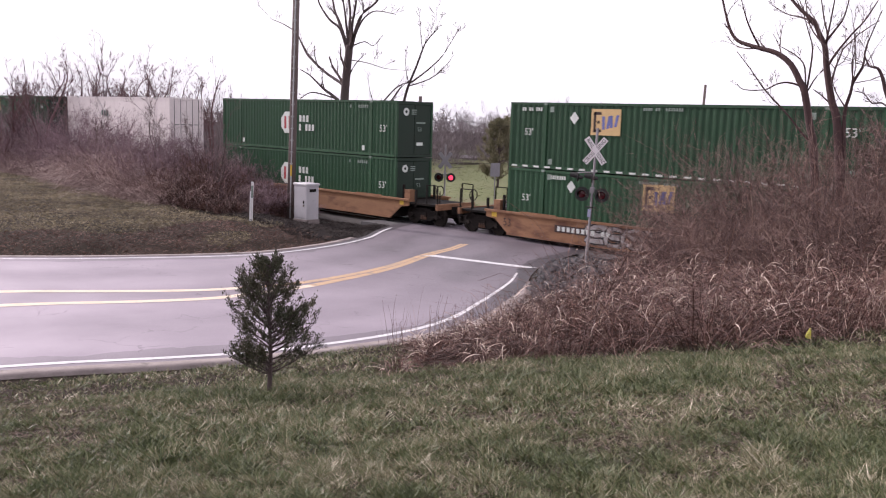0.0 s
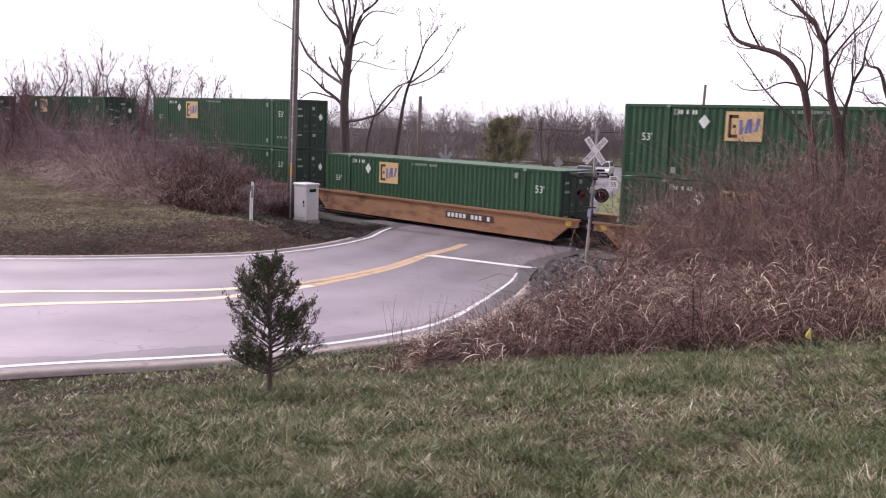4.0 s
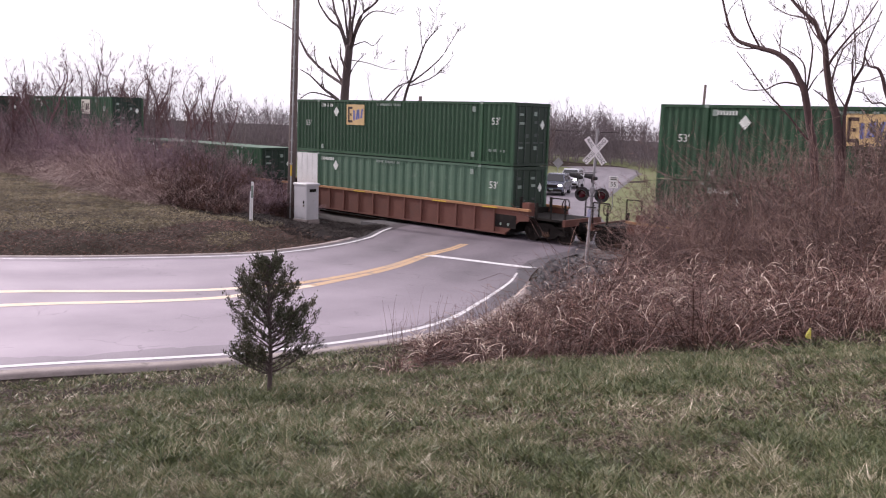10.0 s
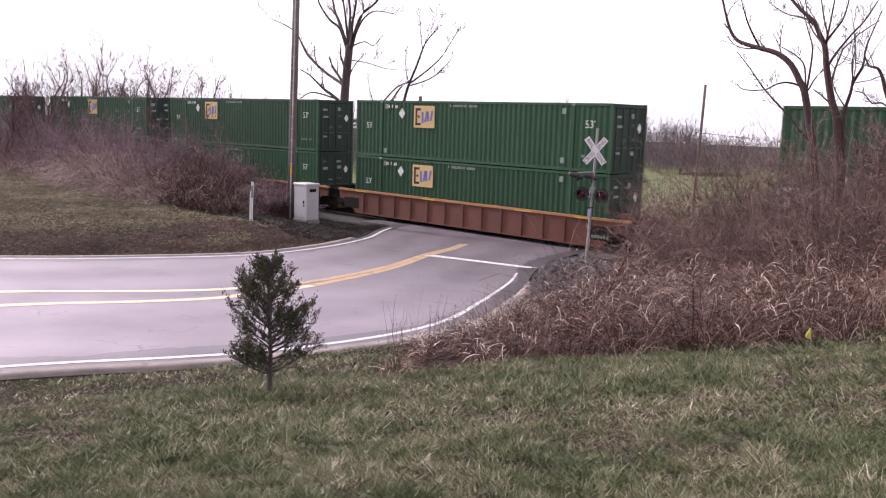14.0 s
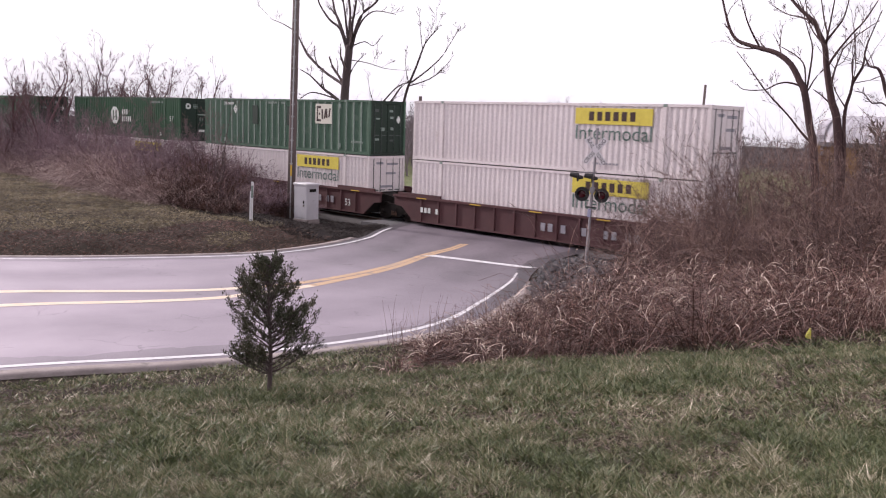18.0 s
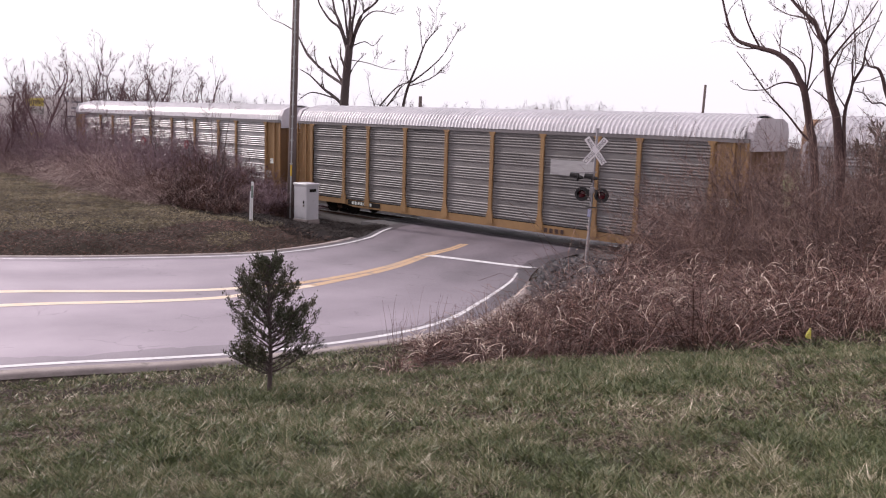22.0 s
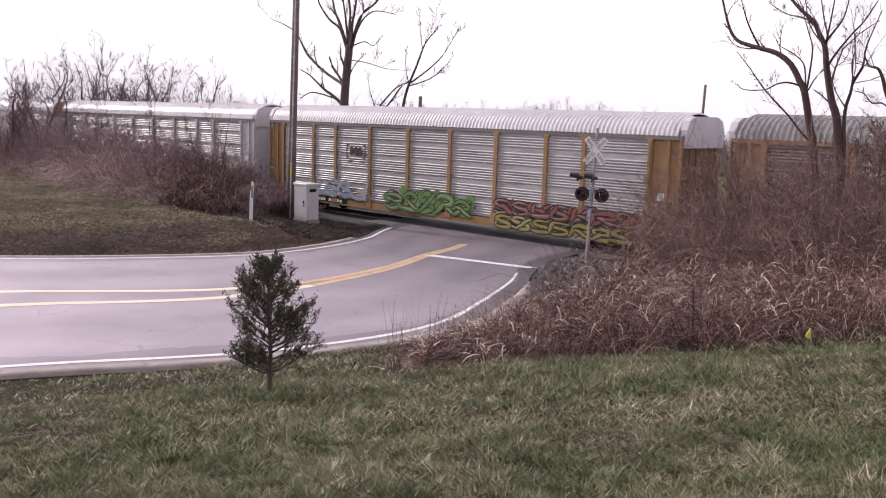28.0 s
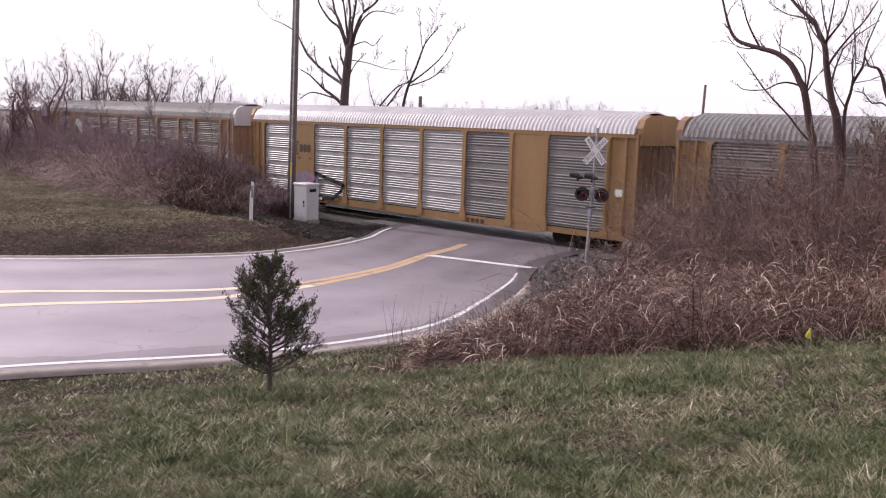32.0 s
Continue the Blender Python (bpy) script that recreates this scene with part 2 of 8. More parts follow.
M["rack_yellow"] = surf("ochre_rack_paint", (0.287, 0.167, 0.0713), (0.213, 0.12, 0.0529), rough=0.6, scale=0.8, bscale=12, rand=0.07, c=(0.276, 0.138, 0.0575), cscale=0.9, camt=0.6, stretch=(1, 1, 0.35))
M["gutter"] = surf("dark_gutter", (0.213, 0.194, 0.2), (0.15, 0.138, 0.144), rough=0.6, metal=0.3, scale=1.0, stretch=(0.4, 1, 1))
M["rack_tan"] = surf("faded_tan_rack_paint", (0.299, 0.173, 0.109), (0.218, 0.127, 0.0863), rough=0.7, scale=0.8, rand=0.06, c=(0.173, 0.103, 0.069), cscale=1.2, camt=0.58, stretch=(1, 1, 0.35))
M["rack_white"] = surf("pale_rack_paint", (0.46, 0.431, 0.46), (0.38, 0.357, 0.38), rough=0.6, scale=0.8, bscale=12, c=(0.311, 0.276, 0.287), cscale=1.2, camt=0.6, stretch=(1, 1, 0.35))
# ochre darkened to brown: the end doors' shade as paint
M["rack_shaded"] = surf("shaded_ochre_rack_paint", (0.17, 0.092, 0.042), (0.11, 0.058, 0.03), rough=0.65, scale=0.8, rand=0.07, stretch=(1, 1, 0.35))
M["panel"] = surf("galvanised_panel", (0.413, 0.396, 0.408), (0.314, 0.302, 0.309), rough=0.5, metal=0.3, scale=0.9, bscale=6, bump=0.06, rand=0.1, c=(0.239, 0.231, 0.239), cscale=1.3, camt=0.54, stretch=(0.35, 1, 2.2))
M["panel_grey"] = surf("weathered_panel", (0.203, 0.189, 0.189), (0.151, 0.141, 0.141), rough=0.58, metal=0.35, scale=0.9, bscale=6, bump=0.06, rand=0.1, c=(0.118, 0.11, 0.11), cscale=1.3, camt=0.55, stretch=(0.35, 1, 2.2))
M["panel_brown"] = surf("grimy_brown_panel", (0.186, 0.155, 0.144), (0.136, 0.115, 0.108), rough=0.65, metal=0.15, scale=0.9, bscale=6, bump=0.06, rand=0.06, stretch=(0.35, 1, 2.2))
M["roof"] = surf("galvanised_roof", (0.655, 0.624, 0.655), (0.499, 0.476, 0.499), rough=0.5, metal=0.55, scale=0.8, bscale=8, bump=0.05, c=(0.562, 0.546, 0.562), cscale=0.5, camt=0.55)
M["cap_white"] = surf("weathered_white_cap", (0.506, 0.473, 0.517), (0.396, 0.369, 0.402), rough=0.6, scale=1.2, bscale=12, c=(0.297, 0.264, 0.275), cscale=1.4, camt=0.6, stretch=(1, 1, 0.4))
M["roof_dull"] = surf("dull_roof", (0.3, 0.286, 0.288), (0.228, 0.216, 0.218), rough=0.6, metal=0.3, scale=0.8, bscale=8, bump=0.05)
M["pole_wood"] = surf("weathered_pole_wood", (0.15, 0.115, 0.11), (0.1, 0.075, 0.07), rough=0.9, scale=4, bscale=30, stretch=(4, 4, 0.3))
M["bark"] = surf("dark_bark", (0.1, 0.072, 0.072), (0.06, 0.044, 0.046), rough=0.9, scale=5, bscale=25, bump=0.6, stretch=(2, 2, 0.5))
M["bark_far"] = surf("pinkish_brown_bark", (0.13, 0.066, 0.07), (0.085, 0.045, 0.05), rough=0.9, scale=5, bscale=25, bump=0.4)
M["bark_red"] = surf("reddish_bark", (0.08, 0.042, 0.042), (0.046, 0.027, 0.028), rough=0.9, scale=5, bscale=25, bump=0.6, stretch=(2, 2, 0.5))
M["twig"] = plant("bare_twigs", [(0.0, (0.075, 0.05, 0.052)), (0.5, (0.11, 0.075, 0.075)), (1.0, (0.16, 0.115, 0.105))], 0.1)
# light grey-purple: distance haze put into the twigs' colour
M["far_twig"] = plant("hazed_bare_twigs", [(0.0, (0.105, 0.083, 0.094)), (0.5, (0.165, 0.134, 0.146)), (1.0, (0.235, 0.198, 0.2))], 0.05, 0.9)
M["grass"] = plant("lawn_grass", [(0.0, (0.016, 0.028, 0.009)), (0.28, (0.058, 0.083, 0.025)), (0.52, (0.12, 0.136, 0.053)), (0.76, (0.245, 0.216, 0.132)), (1.0, (0.68, 0.59, 0.47))], 1.1, 0.5, 0.62, 4.5)
M["dry"] = plant("dry_weeds", [(0.0, (0.0321, 0.0133, 0.0112)), (0.45, (0.109, 0.0504, 0.0407)), (0.75, (0.23, 0.127, 0.101)), (0.92, (0.439, 0.302, 0.248)), (1.0, (0.728, 0.609, 0.535))], 1.3, 0.5, 0.6, 3.0)
# dark leaf browns that also hold the shade inside weeds and brush
M["dry_dark"] = plant("dark_shaded_dry_leaves", [(0.0, (0.0132, 0.0047, 0.00392)), (0.45, (0.0506, 0.0196, 0.0157)), (0.75, (0.116, 0.051, 0.0392)), (1.0, (0.22, 0.118, 0.0931))], 1.2, 0.7, 0.6, 3.0)
# brush colour lightened by painted haze
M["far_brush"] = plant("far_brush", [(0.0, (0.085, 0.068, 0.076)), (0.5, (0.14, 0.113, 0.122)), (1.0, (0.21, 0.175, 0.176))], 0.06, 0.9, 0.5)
M["dry_pale"] = plant("pale_dry_weeds", [(0.0, (0.072, 0.0408, 0.0387)), (0.45, (0.228, 0.146, 0.135)), (1.0, (0.528, 0.402, 0.362))], 0.4, 0.7, 0.45, 1.3)
M["brush"] = plant("brown_brush", [(0.0, (0.0382, 0.0222, 0.0205)), (0.4, (0.115, 0.0692, 0.0624)), (0.75, (0.242, 0.155, 0.133)), (1.0, (0.433, 0.303, 0.265))], 0.6, 0.7, 0.5, 1.8)
M["dry_bright"] = plant("pale_dead_grass", [(0.0, (0.315, 0.224, 0.178)), (0.5, (0.524, 0.408, 0.337)), (1.0, (0.749, 0.632, 0.545))], 0.6, 0.45)
M["brush_grey"] = plant("grey_brush", [(0.0, (0.0653, 0.0392, 0.048)), (0.5, (0.181, 0.116, 0.135)), (1.0, (0.392, 0.273, 0.3))], 0.35, 0.75, 0.5, 1.2)
M["needle"] = plant("juniper_needles", [(0.0, (0.026, 0.03, 0.017)), (0.5, (0.054, 0.056, 0.031)), (0.8, (0.09, 0.078, 0.046)), (1.0, (0.15, 0.105, 0.068))], 2.0)
M["needle_bush"] = plant("bush_leaves", [(0.0, (0.045, 0.032, 0.026)), (0.5, (0.075, 0.056, 0.044)), (1.0, (0.12, 0.09, 0.07))], 1.0)
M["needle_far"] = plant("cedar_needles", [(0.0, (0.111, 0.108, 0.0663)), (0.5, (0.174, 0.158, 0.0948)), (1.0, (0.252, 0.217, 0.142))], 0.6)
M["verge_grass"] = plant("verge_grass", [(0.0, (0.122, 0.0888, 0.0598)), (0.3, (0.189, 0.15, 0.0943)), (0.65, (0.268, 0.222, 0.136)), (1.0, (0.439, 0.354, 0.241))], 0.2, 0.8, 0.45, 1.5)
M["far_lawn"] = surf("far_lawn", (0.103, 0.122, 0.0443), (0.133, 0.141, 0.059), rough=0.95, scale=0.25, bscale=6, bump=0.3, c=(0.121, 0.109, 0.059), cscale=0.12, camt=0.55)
# yellow road paint whitened by glare that is put into the colour
M["glare_yellow_line"] = surf("glare_yellow_paint", (0.74, 0.62, 0.5), (0.64, 0.5, 0.36), rough=0.4, scale=1.6, bscale=50)
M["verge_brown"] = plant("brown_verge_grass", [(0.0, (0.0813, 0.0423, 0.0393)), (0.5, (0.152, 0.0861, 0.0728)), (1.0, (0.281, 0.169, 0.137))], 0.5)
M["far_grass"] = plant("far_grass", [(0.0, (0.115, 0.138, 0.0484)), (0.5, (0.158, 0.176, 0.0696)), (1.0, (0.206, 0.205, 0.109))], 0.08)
# woods tone with the haze of distance mixed into it
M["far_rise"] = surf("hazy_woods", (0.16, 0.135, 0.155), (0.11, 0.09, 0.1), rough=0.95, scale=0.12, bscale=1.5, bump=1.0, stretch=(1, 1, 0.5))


# metres along the road over which painted shade deepens towards the crossing
SHADE_RUN = (55.0, 75.0)


def road_surface():
    """Worn asphalt: wheel tracks along each lane, blotches, fine cracks towards the edges."""
    m = bpy.data.materials.new("worn_road")
    m.use_nodes = True
    n, l = m.node_tree.nodes, m.node_tree.links
    p = n["Principled BSDF"]
    p.inputs["Roughness"].default_value = 0.6
    uv, sep, tc = n.new("ShaderNodeUVMap"), n.new("ShaderNodeSeparateXYZ"), n.new("ShaderNodeTexCoord")
    uv.uv_map = "lane"
    l.new(uv.outputs[0], sep.inputs[0])

    def math_node(op, a, b=None):
        k = n.new("ShaderNodeMath")
        k.operation = op
        for i, x in enumerate((a, b)):
            if x is None:
                continue
            if hasattr(x, "is_linked"):
                l.new(x, k.inputs[i])
            else:
                k.inputs[i].default_value = x
        return k.outputs[0]

    def noise_tex(s, d, vec):
        t = n.new("ShaderNodeTexNoise")
        t.inputs["Scale"].default_value, t.inputs["Detail"].default_value = s, d
        l.new(vec, t.inputs["Vector"])
        return t.outputs[0]

    stretch = n.new("ShaderNodeMapping")
    stretch.inputs["Scale"].default_value = (9, 0.35, 1)
    l.new(uv.outputs[0], stretch.inputs[0])
    streak = noise_tex(1.6, 5, stretch.outputs[0])
    blotch = noise_tex(0.45, 5, tc.outputs["Object"])
    grain = noise_tex(45, 3, tc.outputs["Object"])
    track = math_node("MULTIPLY", math_node("COSINE", math_node("MULTIPLY", sep.outputs[0], 4 * math.tau)), -0.5)
    fac = math_node("ADD", math_node("MULTIPLY", track, 0.22), math_node("ADD", math_node("MULTIPLY", streak, 0.55), math_node("ADD", math_node("MULTIPLY", blotch, 0.6), 0.22)))
    cr = n.new("ShaderNodeValToRGB")
    e = cr.color_ramp.elements
    e[0].position, e[0].color = 0.5, (0.25, 0.208, 0.25, 1)
    e[1].position, e[1].color = 1.05, (0.408, 0.343, 0.402, 1)
    l.new(fac, cr.inputs[0])
    vo = n.new("ShaderNodeTexVoronoi")
    vo.feature = "DISTANCE_TO_EDGE"
    vo.inputs["Scale"].default_value = 0.7
    warp = n.new("ShaderNodeVectorMath")
    warp.operation = "MULTIPLY_ADD"
    wn = n.new("ShaderNodeTexNoise")
    wn.inputs["Scale"].default_value, wn.inputs["Detail"].default_value = 1.3, 6
    l.new(tc.outputs["Object"], wn.inputs["Vector"])
    l.new(wn.outputs["Color"], warp.inputs[0])
    warp.inputs[1].default_value = (1.1, 1.1, 0)
    l.new(tc.outputs["Object"], warp.inputs[2])
    l.new(warp.outputs[0], vo.inputs["Vector"])
    crack = math_node("MULTIPLY", math_node("LESS_THAN", vo.outputs["Distance"], 0.008), math_node("GREATER_THAN", noise_tex(0.5, 2, tc.outputs["Object"]), 0.57))
    edge = math_node("GREATER_THAN", math_node("ADD", math_node("ABSOLUTE", math_node("SUBTRACT", sep.outputs[0], 0.5)), math_node("MULTIPLY", streak, 0.12)), 0.495)
    # shade near the crossing, put into the asphalt's colour
    shade_ramp = n.new("ShaderNodeMapRange")
    shade_ramp.inputs[1].default_value, shade_ramp.inputs[2].default_value = SHADE_RUN
    l.new(math_node("ADD", sep.outputs[1], math_node("MULTIPLY", streak, 5.0)), shade_ramp.inputs[0])
    road_shade = math_node("MULTIPLY", shade_ramp.outputs[0], 0.6)
    dark = math_node("SUBTRACT", 1.0, math_node("ADD", road_shade, math_node("ADD", math_node("MULTIPLY", crack, 0.22), math_node("MULTIPLY", edge, 0.22))))
    val = math_node("MULTIPLY", dark, math_node("ADD", 0.82, math_node("MULTIPLY", grain, 0.36)))
    comb = n.new("ShaderNodeCombineColor")
    for i in range(3):
        l.new(val, comb.inputs[i])
    mix = n.new("ShaderNodeMix")
    mix.data_type, mix.blend_type = "RGBA", "MULTIPLY"
    mix.inputs[0].default_value = 1.0
    l.new(cr.outputs[0], mix.inputs[6]), l.new(comb.outputs[0], mix.inputs[7])
    l.new(mix.outputs[2], p.inputs["Base Color"])
    bp = n.new("ShaderNodeBump")
    bp.inputs["Strength"].default_value, bp.inputs["Distance"].default_value = 0.25, 0.02
    l.new(grain, bp.inputs["Height"])
    l.new(bp.outputs[0], p.inputs["Normal"])
    return m


M["road"] = road_surface()
M["gravel"] = surf("dark_gravel", (0.034, 0.027, 0.026), (0.018, 0.015, 0.014), rough=0.9, scale=4, bscale=20, island=0.45)


# ---- ground ----
def smooth01(x):
    x = np.clip(x, 0.0, 1.0)
    return x * x * (3 - 2 * x)


def spline(pts, n):
    """Catmull-Rom through plan points, n samples a span."""
    p = np.array([pts[0]] + list(pts) + [pts[-1]], dtype=float)
    out = []
    for i in range(1, len(p) - 2):
        for k in range(n):
            t = k / n
            a, b, c, d = p[i - 1], p[i], p[i + 1], p[i + 2]
            out.append(0.5 * (2 * b + (c - a) * t + (2 * a - 5 * b + 4 * c - d) * t * t + (3 * b - 3 * c + d - a) * t ** 3))
    out.append(p[-2])
    return np.array(out)


# Edge lines and centre of the road, from the bend past the crossing into the distance.
LINE_L = spline([(-62, -68), (-44, -46), (-35, -32), (-30.1, -22.4), (-28.8, -19.2), (-27.8, -15.5), (-27.8, -13.1), (-28.8, -9.7), (-30.3, -6.7), (-32.6, -3.2), (-35.6, 3.4), (-42.9, 17.8), (-49.7, 31.4), (-62.2, 53.3), (-66.0, 58.6), (-75, 63), (-112, 66)], 8)
LINE_C = spline([(-50, -74), (-35, -48), (-27.5, -32), (-23.55, -24.7), (-21.85, -21.0), (-21.5, -19.0), (-21.7, -16.3), (-23.0, -12.2), (-25.1, -8.0), (-26.6, -4.4), (-30.6, 3.4), (-39.4, 18.1), (-46.1, 30.8), (-58.7, 53.3), (-62.6, 59.6), (-73, 66.5), (-112, 70)], 8)
LINE_R = spline([(-40, -80), (-28, -52), (-20.5, -35), (-17.3, -27.0), (-15.6, -23.5), (-15.1, -20.0), (-15.5, -17.1), (-16.9, -14.1), (-18.8, -10.6), (-21.6, -5.9), (-24.8, 3.4), (-36.0, 18.4), (-42.6, 30.2), (-55.3, 53.5), (-59.2, 60.4), (-71, 70), (-112, 74)], 8)


def road_z(y):
    return 0.6 * np.clip((-6.0 - y) / 18.0, 0.0, 1.0) - 0.5 * smooth01((y - 4.0) / 10.0)


def dist_to(line, x, y):
    """Signed distance of points from a line in plan: positive to its right, seen along its run."""
    best = np.full(x.shape, 1e9)
    side = np.zeros(x.shape)
    for (ax, ay), (bx, by) in zip(line[:-1], line[1:]):
        dx, dy = bx - ax, by - ay
        t = np.clip(((x - ax) * dx + (y - ay) * dy) / (dx * dx + dy * dy), 0, 1)
        ex, ey = x - ax - t * dx, y - ay - t * dy
        d = ex * ex + ey * ey
        m = d < best
        best = np.where(m, d, best)
        side = np.where(m, np.sign(ex * dy - ey * dx), side)
    return np.sqrt(best) * side


def rough_noise(x, y, s, k):
    return np.sin(x * s + k) * np.cos(y * s * 1.13 + 2.1 * k) + 0.5 * np.sin(x * s * 2.3 + y * s * 1.7 + k)


def terrain(x, y):
    x, y = np.asarray(x, dtype=float), np.asarray(y, dtype=float)
    dl, dr = dist_to(LINE_L, x, y), dist_to(LINE_R, x, y)
    rz = road_z(y)
    lawn = 3.886 + 0.186 * x - 0.045 * (y + 33.05)
    lawn = np.minimum(lawn, 4.6) + 0.02 * rough_noise(x, y, 1.3, 0.7)
    lawn = np.maximum(lawn, rz - 0.06)
    bank = smooth01((-4.2 - y) / 10.0)
    near = -0.25 + (lawn + 0.25) * bank
    left = rz + 0.05 + 0.35 * smooth01((-dl) / 6.0) + 0.03 * rough_noise(x, y, 0.9, 1.9)
    left = -0.25 + (left + 0.25) * smooth01((-3.6 - y) / 5.0)
    far = -0.3 - 0.022 * np.maximum(0.0, y - 78) - 0.2 * smooth01((y - 4) / 8.0) + 0.06 * rough_noise(x, y, 0.15, 0.3)
    h = np.where(y > 0, far, np.where(dl < 0, left, near))
    # the roadbed
    inside = np.minimum(dl + 1.0, 1.2 - dr)
    w = smooth01((inside + 1.3) / 1.3)
    h = h * (1 - w) + (rz - 0.06) * w
    # rough heap of broken stone beside the signal mast
    heap = 0.42 * np.exp(-(((x + 18.9) / 1.9) ** 2 + ((y + 7.0) / 3.0) ** 2)) * smooth01((dr - 0.5) / 0.7)
    return h + heap


def ground_axis(lo, hi, fine_lo, fine_hi, step):
    a = list(np.arange(fine_lo, fine_hi + 1e-6, step))
    s = step
    while a[-1] < hi:
        s *= 1.35
        a.append(a[-1] + s)
    s = step
    while a[0] > lo:
        s *= 1.35
        a.insert(0, a[0] - s)
    return np.array(a)


gx, gy = ground_axis(-1600, 900, -62, 6, 0.4), ground_axis(-700, 1600, -36, 20, 0.4)
GX, GY = np.meshgrid(gx, gy, indexing="ij")
GZ = terrain(GX.ravel(), GY.ravel()).reshape(GX.shape)
nx, ny = GX.shape
ii, jj = np.meshgrid(np.arange(nx - 1), np.arange(ny - 1), indexing="ij")
q = (ii * ny + jj).ravel()
ground = new("ground", array_mesh("ground", np.stack([GX.ravel(), GY.ravel(), GZ.ravel()], 1), np.stack([q, q + ny, q + ny + 1, q + 1], 1), M["soil"], True))
tagged(ground, "sloping lawn ground with green and straw-coloured grass", "ground", kind="structure")


def band(a, b, lift, n=1):
    """Verts and faces of a strip between two plan lines, laid on the road's height."""
    rows = []
    for k in range(n + 1):
        p = a + (b - a) * k / n
        z = road_z(p[:, 1]) + lift
        rows.append(np.column_stack([p, z]))
    m = len(a)
    v = np.concatenate(rows)
    f = [(k * m + i, k * m + i + 1, (k + 1) * m + i + 1, (k + 1) * m + i) for k in range(n) for i in range(m - 1)]
    return v, np.array(f)


def offset(line, d):
    """The line moved d metres to its right."""
    t = np.gradient(line, axis=0)
    t /= np.linalg.norm(t, axis=1)[:, None]
    return line + np.column_stack([t[:, 1], -t[:, 0]]) * d


flare = np.interp(np.arange(len(LINE_R)), [0, 38, 50, 60, 66, 74, 80, 92], [0.3, 0.3, 0.62, 0.62, 0.52, 0.55, 0.6, 0.3])[:, None]
EDGE_L, EDGE_R = offset(LINE_L, -0.35), offset(LINE_R, flare)
v, f = band(EDGE_L, EDGE_R, 0.0, 10)
me = array_mesh("road", v, f, M["road"], True)
uv = me.uv_layers.new(name="lane")
rows_n = len(EDGE_L)
run = np.concatenate([[0], np.cumsum(np.linalg.norm(np.diff(LINE_C, axis=0), axis=1))])
vi = np.array([l.vertex_index for l in me.loops])
uv.data.foreach_set("uv", np.column_stack([(vi // rows_n) / 10.0, run[vi % rows_n]]).astype(np.float32).ravel())
road = tagged(new("road", me), "worn grey two-lane asphalt road bending over the crossing", "road", kind="structure")


def slab(name, a, b, top, deep, material, label):
    """A strip with a top and two upright sides."""
    z = road_z(a[:, 1])
    m = len(a)
    v = np.concatenate([np.column_stack([a, z - deep]), np.column_stack([a, z + top]), np.column_stack([b, z + top]), np.column_stack([b, z - deep])])
    f = np.array([(k * m + i, k * m + i + 1, (k + 1) * m + i + 1, (k + 1) * m + i) for k in range(3) for i in range(m - 1)])
    return tagged(new(name, array_mesh(name, v, f, material)), label, "road edge", kind="structure")


outer = np.interp(np.arange(len(LINE_R)), [0, 38, 50, 57, 60, 65], [0.7, 0.7, 1.12, 1.2, 1.1, 0.6])[:, None]
slab("kerb_strip", offset(LINE_R, flare)[:66], offset(LINE_R, outer)[:66], 0.012, 0.14, M["concrete"], "pale concrete edge strip along the road")
slab("kerb_strip", offset(LINE_L, -0.7)[:64], offset(LINE_L, -0.35)[:64], 0.012, 0.14, M["concrete"], "pale gravelly edge strip along the road")


def paint(name, line, lo, hi, material, label, start=0, stop=None):
    v, f = band(offset(line, lo)[start:stop], offset(line, hi)[start:stop], 0.006)
    return tagged(new(name, array_mesh(name, v, f, material)), label, "road marking", kind="structure")


paint("edge_line", LINE_L, -0.075, 0.075, M["white_line"], "white painted edge line of the road", 0, 73)
trim = np.interp(np.arange(len(LINE_R)), [0, 44, 60, 69], [0.085, 0.085, 0.06, 0.035])[:, None]
paint("edge_line", LINE_R, -trim, trim, M["white_line"], "white painted edge line of the road", 0, 69)
# the two centre lines draw together towards the crossing
gap = np.interp(np.arange(len(LINE_C)), [0, 24, 36, 44, 50, 60, 72], [0.9, 0.9, 0.62, 0.36, 0.19, 0.125, 0.1])[:, None]
side = offset(LINE_C, 1.0) - LINE_C
for sgn in (-1, 1):
    mid = LINE_C + side * gap * sgn
    thick = np.interp(np.arange(len(LINE_C)), [0, 46, 60, 72], [0.17, 0.17, 0.115, 0.085])[:, None]
    # up to this index the line takes the colour with painted glare
    worn = 47 if sgn > 0 else 41
    v, f = band((mid - side * thick)[:worn + 1], (mid + side * thick)[:worn + 1], 0.006)
    tagged(new("centre_line", array_mesh("centre_line", v, f, M["glare_yellow_line"])), "yellow painted centre line with glare put into its pale colour", "road marking", kind="structure")
    v, f = band((mid - side * thick)[worn:73], (mid + side * thick)[worn:73], 0.006)
    tagged(new("centre_line", array_mesh("centre_line", v, f, M["yellow_line"])), "faded yellow painted centre line", "road marking", kind="structure")
a, b = np.array([(-24.9, -8.55), (-20.75, -7.35)]), np.array([(-24.8, -8.0), (-20.6, -6.85)])
v, f = band(a, b, 0.007)
tagged(new("stop_line", array_mesh("stop_line", v, f, M["white_line"])), "faded white stop line before the crossing", "road marking", kind="structure")

# ---- railway ----
bed = Mb()
bed.prism([(-4.2, -0.6), (-2.3, -0.13), (2.3, -0.13), (4.2, -0.6)], "x", -420, -35.5)
bed.prism([(-4.2, -0.6), (-2.3, -0.13), (2.3, -0.13), (4.2, -0.6)], "x", -20.5, 260)
